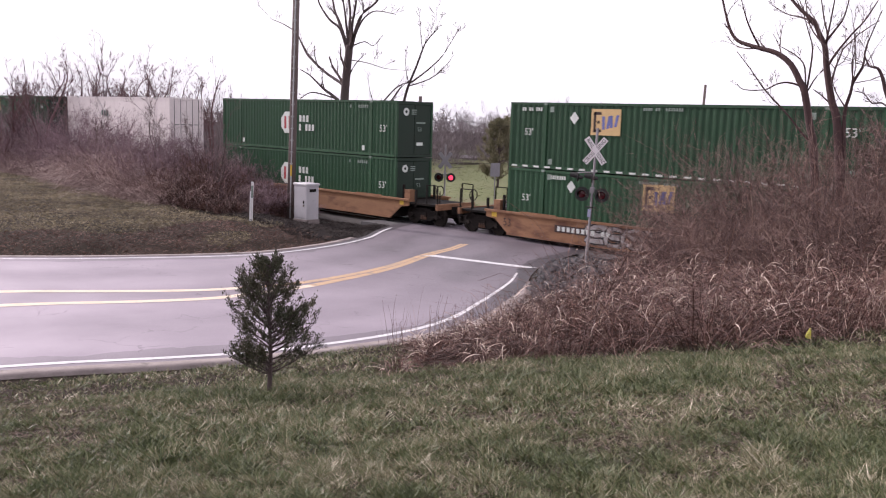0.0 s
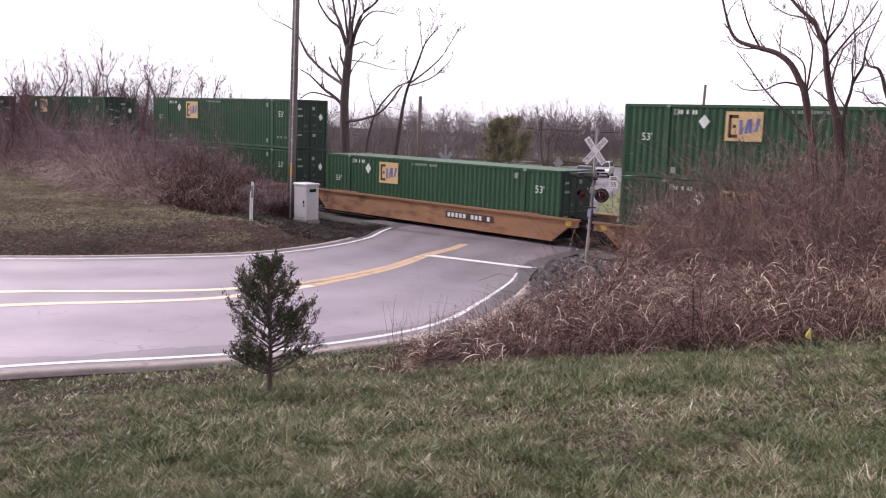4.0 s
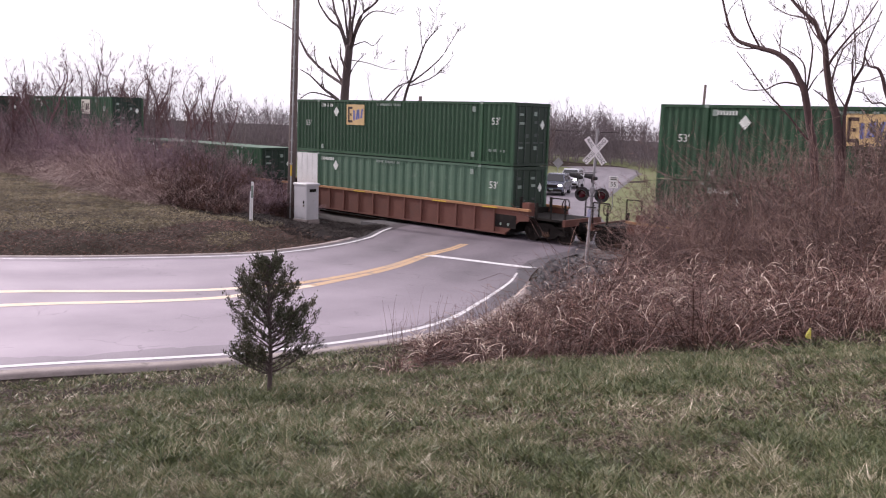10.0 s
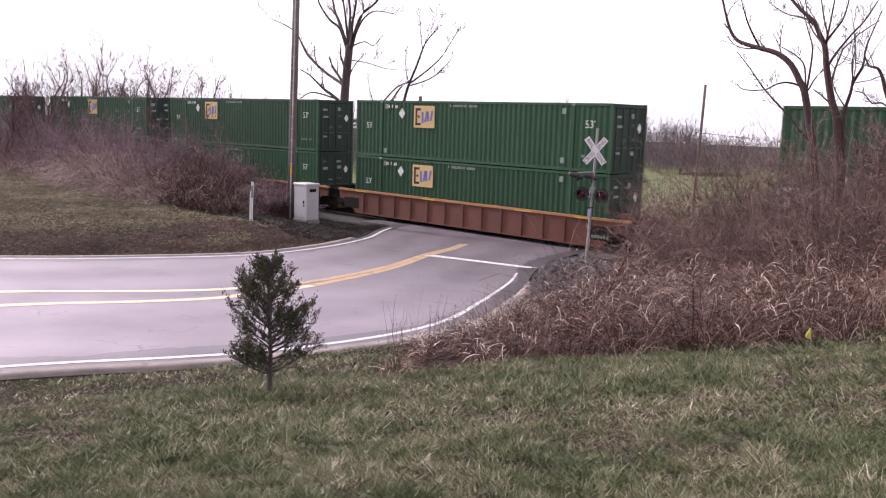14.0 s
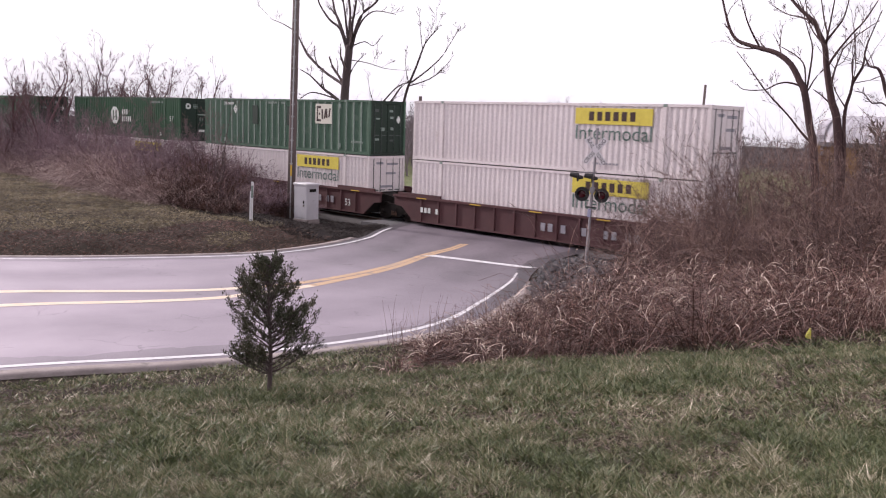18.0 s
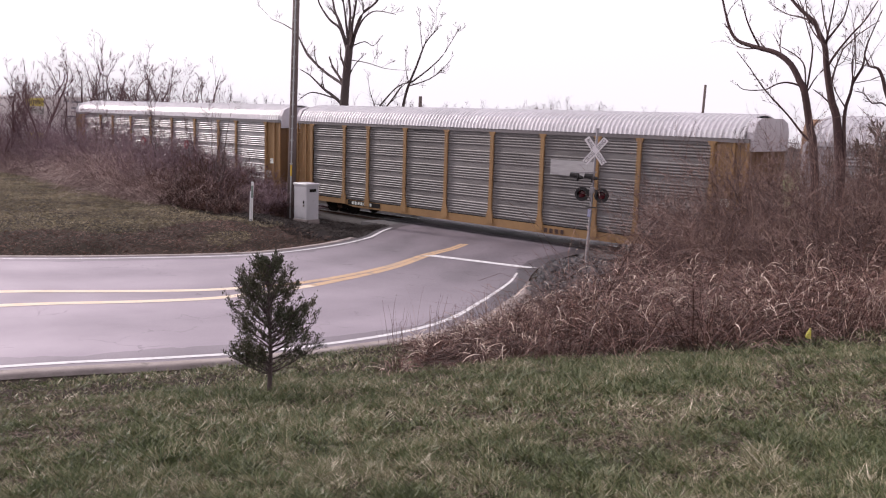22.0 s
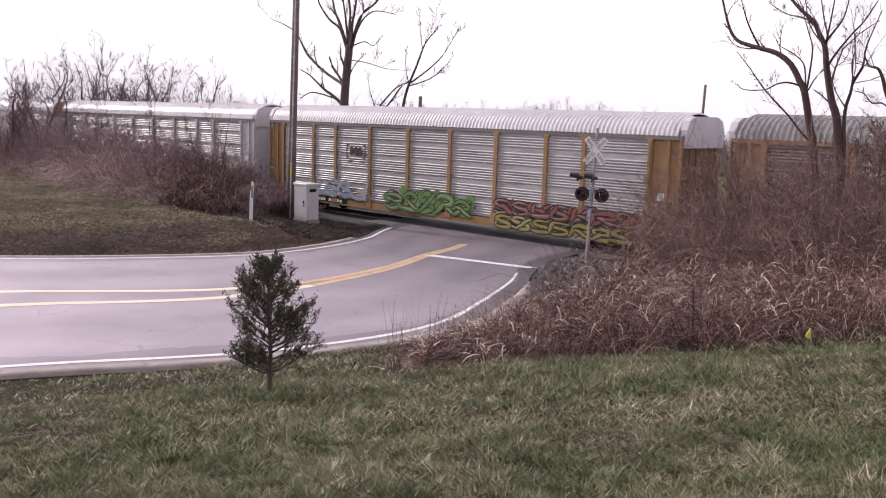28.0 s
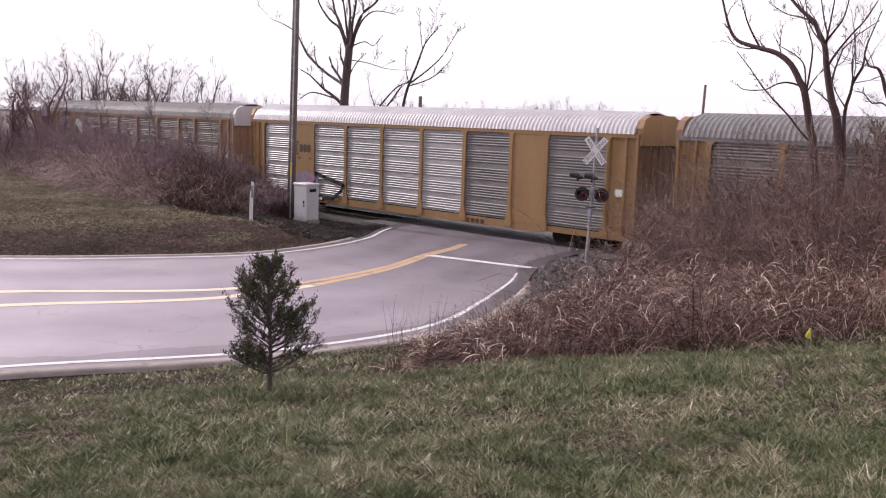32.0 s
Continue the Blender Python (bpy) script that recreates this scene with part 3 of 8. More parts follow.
tagged(new("ballast_bed", bed.mesh("ballast_bed", M["ballast"])), "grey crushed-stone ballast bed of the track", "ballast", kind="structure")
for y in (-0.7525, 0.7525):
    rail = thing("rail", pose(0, y, 0), "steel rail with a polished running surface", "rail", "track rails", "structure")
    part("rail_head", Mb().prism([(-0.036, -0.045), (0.036, -0.045), (0.036, -0.006), (0.028, 0), (-0.028, 0), (-0.036, -0.006)], "x", -420, 260), M["rail"], rail)
    part("rail_web", Mb().prism([(-0.075, -0.17), (0.075, -0.17), (0.075, -0.158), (0.01, -0.14), (0.01, -0.046), (-0.01, -0.046), (-0.01, -0.14), (-0.075, -0.158)], "x", -420, 260), M["rust"], rail)
tie_mesh = Mb().cbox(-0.115, 0.115, -1.3, 1.3, -0.3, -0.115, 0.015).mesh("tie", M["tie"])
ties = thing("railway_ties", pose(0, 0, 0), "dark creosoted wooden ties under the rails", "railway ties", "", "structure")
for k in range(150):
    x = -112 + 0.55 * k
    if x < -36 or x > -20.6:
        part("tie", tie_mesh, None, ties).location.x = x
crossing = thing("crossing_panels", pose(0, 0, 0), "grey asphalt and timber surface between the rails at the crossing", "road crossing", "", "structure")
part("panel", Mb().box(-35.6, -20.4, -0.66, 0.66, -0.2, -0.02), M["patch"], crossing)
for sgn in (-1, 1):
    part("panel", Mb().box(-35.6, -20.4, min(sgn * 0.84, sgn * 2.6), max(sgn * 0.84, sgn * 2.6), -0.2, -0.008), M["patch"], crossing)
    for y0 in (0.67, 0.795):
        part("plank", Mb().box(-35.6, -20.4, min(sgn * y0, sgn * (y0 + 0.04)), max(sgn * y0, sgn * (y0 + 0.04)), -0.2, -0.012), M["tie"], crossing)


# ---- the train ----
MOVES = []   # (thing, place along the train)
TURNS = []   # (wheelset, its place along the train, its rest place on its thing)
S_T = [0.0, 3.0, 6.0, 9.0, 12.0, 15.0, 18.0, 20.0, 22.0, 24.5, 27.0, 29.5, 32.0]
S_X = [0.0, 42.3, 84.2, 127.0, 170.0, 213.2, 256.6, 285.8, 315.1, 352.2, 389.5, 427.1, 464.7]


def travelled(t):
    return float(np.interp(t, S_T, S_X))


def text_on(parent, word, size, x, z, y, material, face="s", name="lettering", flip=1.0):
    """A word on a side wall that faces south (s) or on an end wall that faces east (e)."""
    me = letters(word, size)
    me.materials.append(material)
    ob = new(name, me)
    ob.parent = parent
    turn = Matrix(((1, 0, 0, 0), (0, 0, -1, 0), (0, 1, 0, 0), (0, 0, 0, 1)))
    if face == "e":
        turn = Matrix.Rotation(radians(90), 4, "Z") @ turn
    ob.matrix_basis = Matrix.Translation((x, y, z)) @ turn @ Matrix.Diagonal((flip, 1, 1, 1))
    return ob


def plate(parent, name, x0, x1, z0, z1, y, material, label="", t=0.006):
    return part(name, Mb().box(x0, x1, y - t, y, z0, z1), material, parent, label)


def shape(parent, name, pts, y, material, label="", t=0.006):
    """A flat cut-out on the south side: polygon of (x, z)."""
    return part(name, Mb().prism(pts, "y", y - t, y), material, parent, label)


def bars(parent, x0, x1, z0, z1, y, n, material, rng, name="marking", full=0.82):
    """Unreadable writing: a row of short bars."""
    mb = Mb()
    w = (x1 - x0) / n
    for k in range(n):
        if rng.random() < full:
            mb.box(x0 + k * w, x0 + k * w + w * 0.62, y - 0.006, y, z0, z1)
    return tagged(part(name, mb, material, parent), kind="stuff")


CL, CW, CH = 16.15, 1.295, 2.895


def corrugated(x0, x1, z0, z1, y, depth, pitch, sgn):
    """An upright trapezoid-corrugated wall along x, outside towards sgn * y."""
    mb = Mb()
    n = max(1, round((x1 - x0) / pitch))
    p = (x1 - x0) / n
    prof = []
    for k in range(n):
        a = x0 + k * p
        prof += [(a, 0), (a + 0.3 * p, 0), (a + 0.5 * p, depth), (a + 0.8 * p, depth)]
    prof.append((x1, 0))
    v = [(a, y - sgn * d, z) for z in (z0, z1) for a, d in prof]
    m = len(prof)
    return mb.add(v, [(i, i + 1, m + i + 1, m + i) for i in range(m - 1)])


def container_box(name, paint_m, end_m, label, pitch=0.29, depth=0.04, doors=True, posts=True, panel_white=False):
    """A 53-foot container: base at z = 0, from x = 0 to CL; the doors look east."""
    c = thing(name, pose(0, 0, 0), label, "container", "train containers")
    for s in (-1, 1):
        part("side_wall", corrugated(0.12, CL - 0.12, 0.16, CH - 0.1, s * (CW - 0.02), depth, pitch, s), paint_m, c)
        part("bottom_rail", Mb().box(0.1, CL - 0.1, min(s * CW, s * (CW - 0.07)), max(s * CW, s * (CW - 0.07)), 0.03, 0.17), paint_m, c)
        part("top_rail", Mb().box(0.1, CL - 0.1, min(s * CW, s * (CW - 0.06)), max(s * CW, s * (CW - 0.06)), CH - 0.11, CH), paint_m, c)
        if posts:
            for x in (1.98, 14.17):
                part("lifting_post", Mb().box(x - 0.075, x + 0.075, min(s * (CW + 0.004), s * (CW - 0.06)), max(s * (CW + 0.004), s * (CW - 0.06)), 0.02, CH + 0.004), paint_m, c)
                for z in (0.0, CH - 0.11):
                    part("corner_casting", Mb().box(x - 0.085, x + 0.085, min(s * (CW + 0.008), s * (CW - 0.08)), max(s * (CW + 0.008), s * (CW - 0.08)), z, z + 0.118), M["label_dim"] if z else paint_m, c)
        for x in (0.0, CL - 0.13):
            part("corner_post", Mb().box(x, x + 0.13, min(s * CW, s * (CW - 0.12)), max(s * CW, s * (CW - 0.12)), 0.0, CH), paint_m, c)
    part("roof", Mb().box(0.02, CL - 0.02, -CW + 0.01, CW - 0.01, CH - 0.06, CH - 0.008), paint_m, c)
    part("floor", Mb().box(0.02, CL - 0.02, -CW + 0.02, CW - 0.02, 0.06, 0.16), M["black"], c)
    front = Mb()
    v = corrugated(-CW + 0.1, CW - 0.1, 0.1, CH - 0.05, 0, 0.04, 0.3, -1)
    front.add([(0.05 - y, x, z) for x, y, z in v.v], v.f)
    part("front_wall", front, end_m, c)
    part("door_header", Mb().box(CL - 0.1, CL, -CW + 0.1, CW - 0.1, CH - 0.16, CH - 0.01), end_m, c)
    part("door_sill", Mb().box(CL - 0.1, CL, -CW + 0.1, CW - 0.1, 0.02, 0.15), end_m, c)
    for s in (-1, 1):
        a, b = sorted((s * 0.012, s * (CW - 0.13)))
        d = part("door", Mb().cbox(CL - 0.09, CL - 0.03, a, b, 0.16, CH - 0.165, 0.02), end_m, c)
        for k in (0.3, 0.78) if doors else ():
            y = s * (0.15 + k)
            part("locking_bar", Mb().rod((CL - 0.012, y, 0.1), (CL - 0.012, y, CH - 0.1), 0.018, 6), M["door_bar"], d)
            part("bar_handle", Mb().box(CL - 0.03, CL + 0.0, min(y, y - s * 0.32), max(y, y - s * 0.32), 1.05, 1.1), M["door_bar"], d)
        for z in (0.45, 1.1, 1.75, 2.4):
            part("hinge", Mb().box(CL - 0.04, CL - 0.01, min(b if s > 0 else a, (b if s > 0 else a) - s * 0.12), max(b if s > 0 else a, (b if s > 0 else a) - s * 0.12), z, z + 0.07), end_m, d)
    return c


Y0 = -CW - 0.012


def emp_marks(c, rng, logo_x=4.0, pale=False, big53=True, blank=False, strip=False):
    """Tan square emblem, white diamond, number and size marks."""
    if not blank:
        w = 1.45
        plate(c, "emblem", logo_x, logo_x + w, 1.58, 2.66, Y0, M["logo_white" if pale else "logo_tan"], "tan square emblem with dark and blue bars")
        e = Mb()
        e.box(logo_x + 0.12, logo_x + 0.24, Y0 - 0.012, Y0 - 0.006, 1.7, 2.54)
        for z in (1.7, 2.42):
            e.box(logo_x + 0.12, logo_x + 0.5, Y0 - 0.012, Y0 - 0.006, z, z + 0.12)
        e.box(logo_x + 0.3, logo_x + 0.42, Y0 - 0.012, Y0 - 0.006, 2.06, 2.18)
        part("emblem_bar", e, M["logo_dark"], c)
        b = Mb()
        for k in range(4):
            x, d = logo_x + 0.56 + k * 0.19, (0.1 if k % 2 else -0.02)
            b.prism([(x, 1.82 + 0.04 * k), (x + 0.13, 1.82 + 0.04 * k), (x + 0.13 + d, 2.36 + 0.02 * k), (x + d, 2.36 + 0.02 * k)], "y", Y0 - 0.012, Y0 - 0.006)
        part("emblem_bar", b, M["logo_dark" if pale else "logo_blue"], c)
    x = 3.55
    shape(c, "diamond_mark", [(x - 0.23, 2.26), (x, 1.99), (x + 0.23, 2.26), (x, 2.53)], Y0, M["label"], "white diamond mark")
    bars(c, 2.3 if not strip else 0.7, 3.4 if not strip else 1.85, 2.52, 2.68, Y0, 9, M["label"], rng)
    bars(c, 6.9, 8.7, 2.62, 2.74, Y0, 16, M["label_dim"], rng)
    for x, z in ((2.35, 0.35), (2.35, 2.6), (13.7, 2.55), (13.7, 0.45)):
        plate(c, "panel_mark", x - 0.1, x + 0.1, z - 0.12, z + 0.12, Y0, M["label_dim"])
    if big53:
        text_on(c, "53'", 0.46, 15.08, 2.0, Y0 - 0.004, M["label"], name="size_mark")
        text_on(c, "53'", 0.42, 1.1, 1.6, Y0 - 0.004, M["label"], name="size_mark")
    bars(c, 14.7, 15.7, 0.62, 0.74, Y0, 10, M["label_dim"], rng)
    for s, z in ((-0.75, 2.3), (0.25, 2.3), (0.3, 1.95), (-0.7, 1.9), (0.32, 1.35), (-0.35, 1.3), (0.3, 0.75), (-0.75, 0.8)):
        w, h = rng.uniform(0.16, 0.36), rng.uniform(0.08, 0.2)
        part("door_label", Mb().box(CL - 0.02, CL - 0.012, s - w / 2, s + w / 2, z, z + h), M[rng.choice(("door_bar", "label_dim", "label_dim"))], c)
    part("diamond_mark", Mb().prism([(0.62, 1.9), (0.78, 1.68), (0.94, 1.9), (0.78, 2.12)], "x", CL - 0.02, CL - 0.01), M["label"], c)


def hub_marks(c, rng, small=False):
    """White circle with a red bar-shaped emblem and a two-line wordmark drawn as bars."""
    cx, cz, r = 6.85, 1.57, 0.66
    shape(c, "emblem", [(cx + r * math.cos(a * math.tau / 8 + 0.39), cz + r * math.sin(a * math.tau / 8 + 0.39)) for a in range(8)], Y0, M["label"], "white octagon emblem with a red bar mark")
    e = Mb()
    for x in (-0.3, 0.12):
        e.box(cx + x, cx + x + 0.18, Y0 - 0.012, Y0 - 0.006, cz - 0.36, cz + 0.36)
    part("emblem_bar", e, M["logo_red" if not small else "green"], c)
    bars(c, cx + 1.13, cx + 2.1, 1.64, 2.0, Y0, 3, M["label"], rng)
    bars(c, cx + 1.1, cx + 2.6, 1.14, 1.5, Y0, 5, M["label"], rng)
    bars(c, 12.3, 14.0, 2.5, 2.66, Y0, 10, M["label_dim"], rng)
    text_on(c, "53'", 0.5, 15.15, 1.45, Y0 - 0.004, M["label"], name="size_mark")
    for x, z in ((2.35, 0.4), (13.6, 0.4)):
        plate(c, "panel_mark", x - 0.1, x + 0.1, z - 0.13, z + 0.13, Y0, M["label"])
    part("end_emblem", Mb().ring((CL - 0.012, -0.62, 2.35), (1, 0, 0), 0.08, 0.2, 0.012), M["label"], c)
    mb = Mb()
    for k in range(3):
        mb.box(CL - 0.02, CL - 0.01, -0.25, 0.1, 2.22 + k * 0.1, 2.27 + k * 0.1)
    mb.box(CL - 0.02, CL - 0.01, 0.1, 0.75, 1.75, 1.83)
    part("door_label", mb, M["label_dim"], c)
    text_on(c, "53", 0.3, CL - 0.008, 1.45, 0.35, M["label_dim"], "e", name="size_mark")
    part("door_label", Mb().box(CL - 0.02, CL - 0.01, 0.15, 0.6, 0.62, 0.78), M["label"], c)


def jb_marks(c, rng, x=9.9):
    """Yellow plate with dark letter bars over the word Intermodal."""
    plate(c, "name_plate", x, x + 3.75, 2.03, 2.7, Y0, M["logo_yellow"], "yellow name plate with dark bars")
    bars(c, x + 0.7, x + 3.1, 2.18, 2.55, Y0 - 0.006, 6, M["logo_dark"], rng, full=2)
    text_on(c, "Intermodal", 0.86, x + 1.9, 1.66, Y0 - 0.006, M["logo_green"], name="wordmark")
    bars(c, x + 1.0, x + 2.3, 0.38, 0.46, Y0, 8, M["label_grey"], rng)
    for s, z, w in ((-0.5, 2.45, 0.5), (0.4, 2.4, 0.8), (0.3, 1.9, 0.7), (-0.6, 0.5, 0.3), (0.6, 0.55, 0.4), (0.0, 1.2, 0.9)):
        part("door_label", Mb().box(CL - 0.02, CL - 0.012, s - w / 2, s + w / 2, z, z + 0.12), M["label_grey"], c)


rng = random.Random(5)
BOXES = {}
for kind in ("emp", "emp_strip", "emp_blank", "emp_right", "emp_mid"):
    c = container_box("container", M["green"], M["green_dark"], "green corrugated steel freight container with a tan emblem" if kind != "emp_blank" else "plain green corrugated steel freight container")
    emp_marks(c, rng, {"emp_right": 11.2, "emp_mid": 7.1, "emp_pale": 11.5}.get(kind, 4.42), kind in ("emp_pale", "emp_right"), kind != "emp_pale", kind == "emp_blank", kind == "emp_strip")
    if kind == "emp_strip":
        mb = Mb()
        for k in range(26):
            mb.box(0.2 + k * 0.62, 0.5 + k * 0.62, Y0 - 0.006, Y0, 0.06, 0.14)
        tagged(part("dash_strip", mb, M["label"], c, "row of white reflective dashes"), kind="stuff")
    BOXES[kind] = c
c = container_box("container", M["green"], M["green_dark"], "green corrugated freight container with a white octagon emblem", doors=False)
hub_marks(c, rng)
BOXES["hub"] = c
c = container_box("container", M["green"], M["green_dark"], "green freight container with a white octagon emblem", doors=False)
hub_marks(c, rng, True)
BOXES["hub_small"] = c
c = container_box("container", M["white_cont"], M["white_cont"], "white corrugated freight container with a yellow name plate")
jb_marks(c, rng)
BOXES["white"] = c
c = container_box("container", M["white_cont"], M["white_cont"], "plain white smooth-sided freight container", pitch=0.6, depth=0.012)
bars(c, 6.0, 7.6, 1.5, 1.9, Y0, 4, M["logo_green"], rng)
BOXES["white_plain"] = c
c = container_box("container", M["green_grey"], M["green_dark"], "faded green freight container with wide panels and pale ribs", pitch=0.62, depth=0.03)
rib = Mb()
for k in range(25):
    x = 0.62 + k * 0.62
    rib.box(x - 0.035, x + 0.035, Y0 - 0.004, Y0 + 0.03, 0.2, CH - 0.12)
part("rib", rib, M["label_dim"], c)
emp_marks(c, rng, 11.57, True, False)
for x in (5.4, 8.9):
    plate(c, "repair_patch", x, x + 0.55, 1.4, 2.5, Y0 - 0.004, M["green_dark"], "dark repainted panel")
BOXES["faded"] = c
c = container_box("container", M["green_grey"], M["green_dark"], "grey-green freight container with plain white end panels", pitch=0.62, depth=0.03)
for k in range(4):
    plate(c, "white_panel", 0.06 + k * 0.475, 0.505 + k * 0.475, 0.1, CH - 0.06, Y0 + 0.004, M["white"], "bare white side panel", 0.02)
emp_marks(c, rng, blank=True)
BOXES["white_end"] = c


def truck(parent, x, at):
    """A two-axle truck under a car: side frames, springs, bolster and two wheelsets."""
    t = part("truck", Mb().box(x - 0.2, x + 0.2, -1.05, 1.05, 0.42, 0.66), M["black"], parent)
    for s in (-1, 1):
        y0, y1 = s * 0.94 - 0.06, s * 0.94 + 0.06
        prof = [(-1.2, 0.4), (-1.2, 0.58), (-0.62, 0.66), (-0.4, 0.86), (0.4, 0.86), (0.62, 0.66), (1.2, 0.58), (1.2, 0.4), (0.72, 0.42), (0.45, 0.22), (-0.45, 0.22), (-0.72, 0.42)]
        part("side_frame", Mb().prism([(x + a, b) for a, b in prof], "y", y0, y1), M["black"], t)
        for dx in (-0.14, 0, 0.14):
            part("spring", Mb().rod((x + dx, s * 1.01, 0.28), (x + dx, s * 1.01, 0.5), 0.055, 7), M["rust"], t)
        for dx in (-0.89, 0.89):
            part("bearing_cap", Mb().ring((x + dx, s * 1.03, 0.46), (0, 1, 0), 0, 0.11, 0.08, 10), M["wheel"], t)
    for dx in (-0.89, 0.89):
        w = new("wheelset", WHEELSET)
        w.parent = parent
        w.location = (x + dx, 0, 0.46)
        TURNS.append((w, at + x + dx, (x + dx, 0, 0.46)))
    return t


wm = Mb()
for s in (-1, 1):
    wm.ring((0, s * 0.75, 0), (0, 1, 0), 0.1, 0.44, 0.06, 24)
    wm.ring((0, s * 0.77, 0), (0, 1, 0), 0.36, 0.46, 0.13, 24)
    wm.ring((0, s * 0.69, 0), (0, 1, 0), 0.4, 0.485, 0.03, 24)
    for k in range(4):
        a = k * math.tau / 4
        wm.ring((0.24 * math.cos(a), s * 0.79, 0.24 * math.sin(a)), (0, 1, 0), 0, 0.05, 0.012, 8)
wm.tube([(0, -1.06, 0), (0, 1.06, 0)], [0.085, 0.085], 10)
WHEELSET = wm.mesh("wheelset", M["wheel"])


def coupler(parent, x, s):
    part("coupler", Mb().box(min(x, x - s * 0.9), max(x, x - s * 0.9), -0.11, 0.11, 0.7, 0.95).box(min(x, x - s * 0.3), max(x, x - s * 0.3), -0.17, 0.17, 0.66, 0.99), M["black"], parent)
    part("air_hose", Mb().tube([(x - s * 0.4, -0.35, 0.75), (x - s * 0.25, -0.37, 0.45), (x, -0.35, 0.32)], [0.028] * 3, 6), M["black"], parent)


def well_unit(at, a, b, style, left_end, right_end, label):
    """One well: its box runs from a to b along the train; ends are 'free' or 'joint' (a shared truck)."""
    L = b - a
    body_m = {"yellow": M["well_yellow"], "rust": M["well_rust"], "maroon": M["well_maroon"]}[style]
    top_m = {"yellow": M["well_yellow"], "rust": M["well_top"], "maroon": M["well_maroon"]}[style]
    zt = {"yellow": 1.27, "rust": 1.45, "maroon": 1.45}[style]
    w = thing("well_car", pose(0, 0, 0), label, "freight car", "train cars")
    for s in (-1, 1):
        y0, y1 = s * 1.44 - 0.03, s * 1.44 + 0.03
        prof = [(-1.1, zt - 0.05), (-1.1, 0.92), (-0.55, 0.86), (0.25, 0.22), (L - 0.25, 0.22), (L + 0.55, 0.86), (L + 1.1, 0.92), (L + 1.1, zt - 0.05)]
        part("side_plate", Mb().prism(prof, "y", y0, y1), body_m, w)
        part("top_chord", Mb().box(-1.15, L + 1.15, s * 1.45 - 0.09, s * 1.45 + 0.09, zt - 0.1, zt), top_m, w)
        part("bottom_chord", Mb().box(0.2, L - 0.2, s * 1.45 - 0.07, s * 1.45 + 0.07, 0.2, 0.28), body_m, w)
        if style != "yellow":
            n = 13
            rib = Mb().prism([(-0.04, 0.24), (0.04, 0.24), (0.04, zt - 0.1), (-0.04, zt - 0.1)], "y", s * 1.5 - 0.035, s * 1.5 + 0.035).mesh("stake", body_m)
            for k in range(n):
                part("stake", rib, None, w).location.x = 0.9 + k * (L - 1.8) / (n - 1)
        else:
            for k in (0.12, 0.88):
                part("end_gusset", Mb().box(L * k - 1.0, L * k + 1.0, s * 1.475 - 0.03, s * 1.475 + 0.03, zt - 0.16, zt + 0.06), body_m, w)
    if style == "maroon":
        for x in (0.0, L - 1.6):
            for s in (-1, 1):
                part("raised_chord", Mb().box(x - 0.8, x + 2.2, s * 1.46 - 0.06, s * 1.46 + 0.06, zt, zt + 0.14), body_m, w)
    part("well_floor", Mb().box(0.2, L - 0.2, -1.4, 1.4, 0.24, 0.32), M["black"], w)
    for x in (0.0, L - 0.1):
        part("bulkhead", Mb().box(x, x + 0.1, -1.4, 1.4, 0.3, zt - 0.1), M["black"], w)
    yf = -1.535 if style != "yellow" else -1.485
    r2 = random.Random(int(at * 10) + 7)
    # stencils and safety marks
    if style == "yellow":
        x = 2.9 if left_end == "free" else 9.5
        plate(w, "stencil_plate", x, x + 3.1, 0.62, 0.94, yf + 0.004, M["logo_dark"], "dark stencil plate with pale bars")
        bars(w, x + 0.15, x + 2.95, 0.68, 0.88, yf - 0.004, 11, M["label"], r2, "stencil")
        text_on(w, "53", 0.5, 0.2, 0.75, yf - 0.006, M["logo_dark"], name="size_mark")
        for x in (-0.75, L + 0.45):
            plate(w, "safety_patch", x, x + 0.3, 0.95, 1.2, yf, M["hi_yellow"], "yellow safety patch")
    elif style == "rust":
        for k, x in enumerate((0.3, L * 0.33, L * 0.7, L - 1.6)):
            plate(w, "safety_strip", x, x + 0.9, zt - 0.1, zt - 0.04, yf - 0.01, M["hi_yellow"])
        plate(w, "stencil_plate", -0.7, 0.5, 0.45, 1.0, yf + 0.06, M["black"])
        plate(w, "stencil_plate", L - 0.9, L + 0.4, 0.5, 1.1, yf + 0.06, M["black"])
        bars(w, L - 0.7, L + 0.2, 0.6, 0.72, yf + 0.05, 6, M["label_dim"], r2, "stencil")
    else:
        for k in range(5):
            bars(w, L * 0.52 + k * 1.1, L * 0.52 + 0.8 + k * 1.1, 0.6, 0.95, yf + 0.03, 2, M["label_grey"], r2, "stencil")
        bars(w, 0.9, 2.2, 0.7, 0.95, yf, 5, M["label"], r2, "stencil")
        text_on(w, "53", 0.5, L - 1.5, 0.7, yf - 0.01, M["label"], name="size_mark")
        for k in range(5):
            plate(w, "safety_strip", 0.6 + k * 3.6, 1.3 + k * 3.6, zt - 0.09, zt - 0.04, yf - 0.012, M["hi_yellow"])
    for s, kind, x in ((-1, left_end, 0.0), (1, right_end, L)):
        if kind == "joint":
            part("end_beam", Mb().prism([(x, 0.5), (x + s * 1.7, 0.75), (x + s * 1.7, 1.05), (x, 1.3)], "y", -0.5, 0.5), M["black"], w)
            if s > 0:
                truck(w, x + 1.65, at)
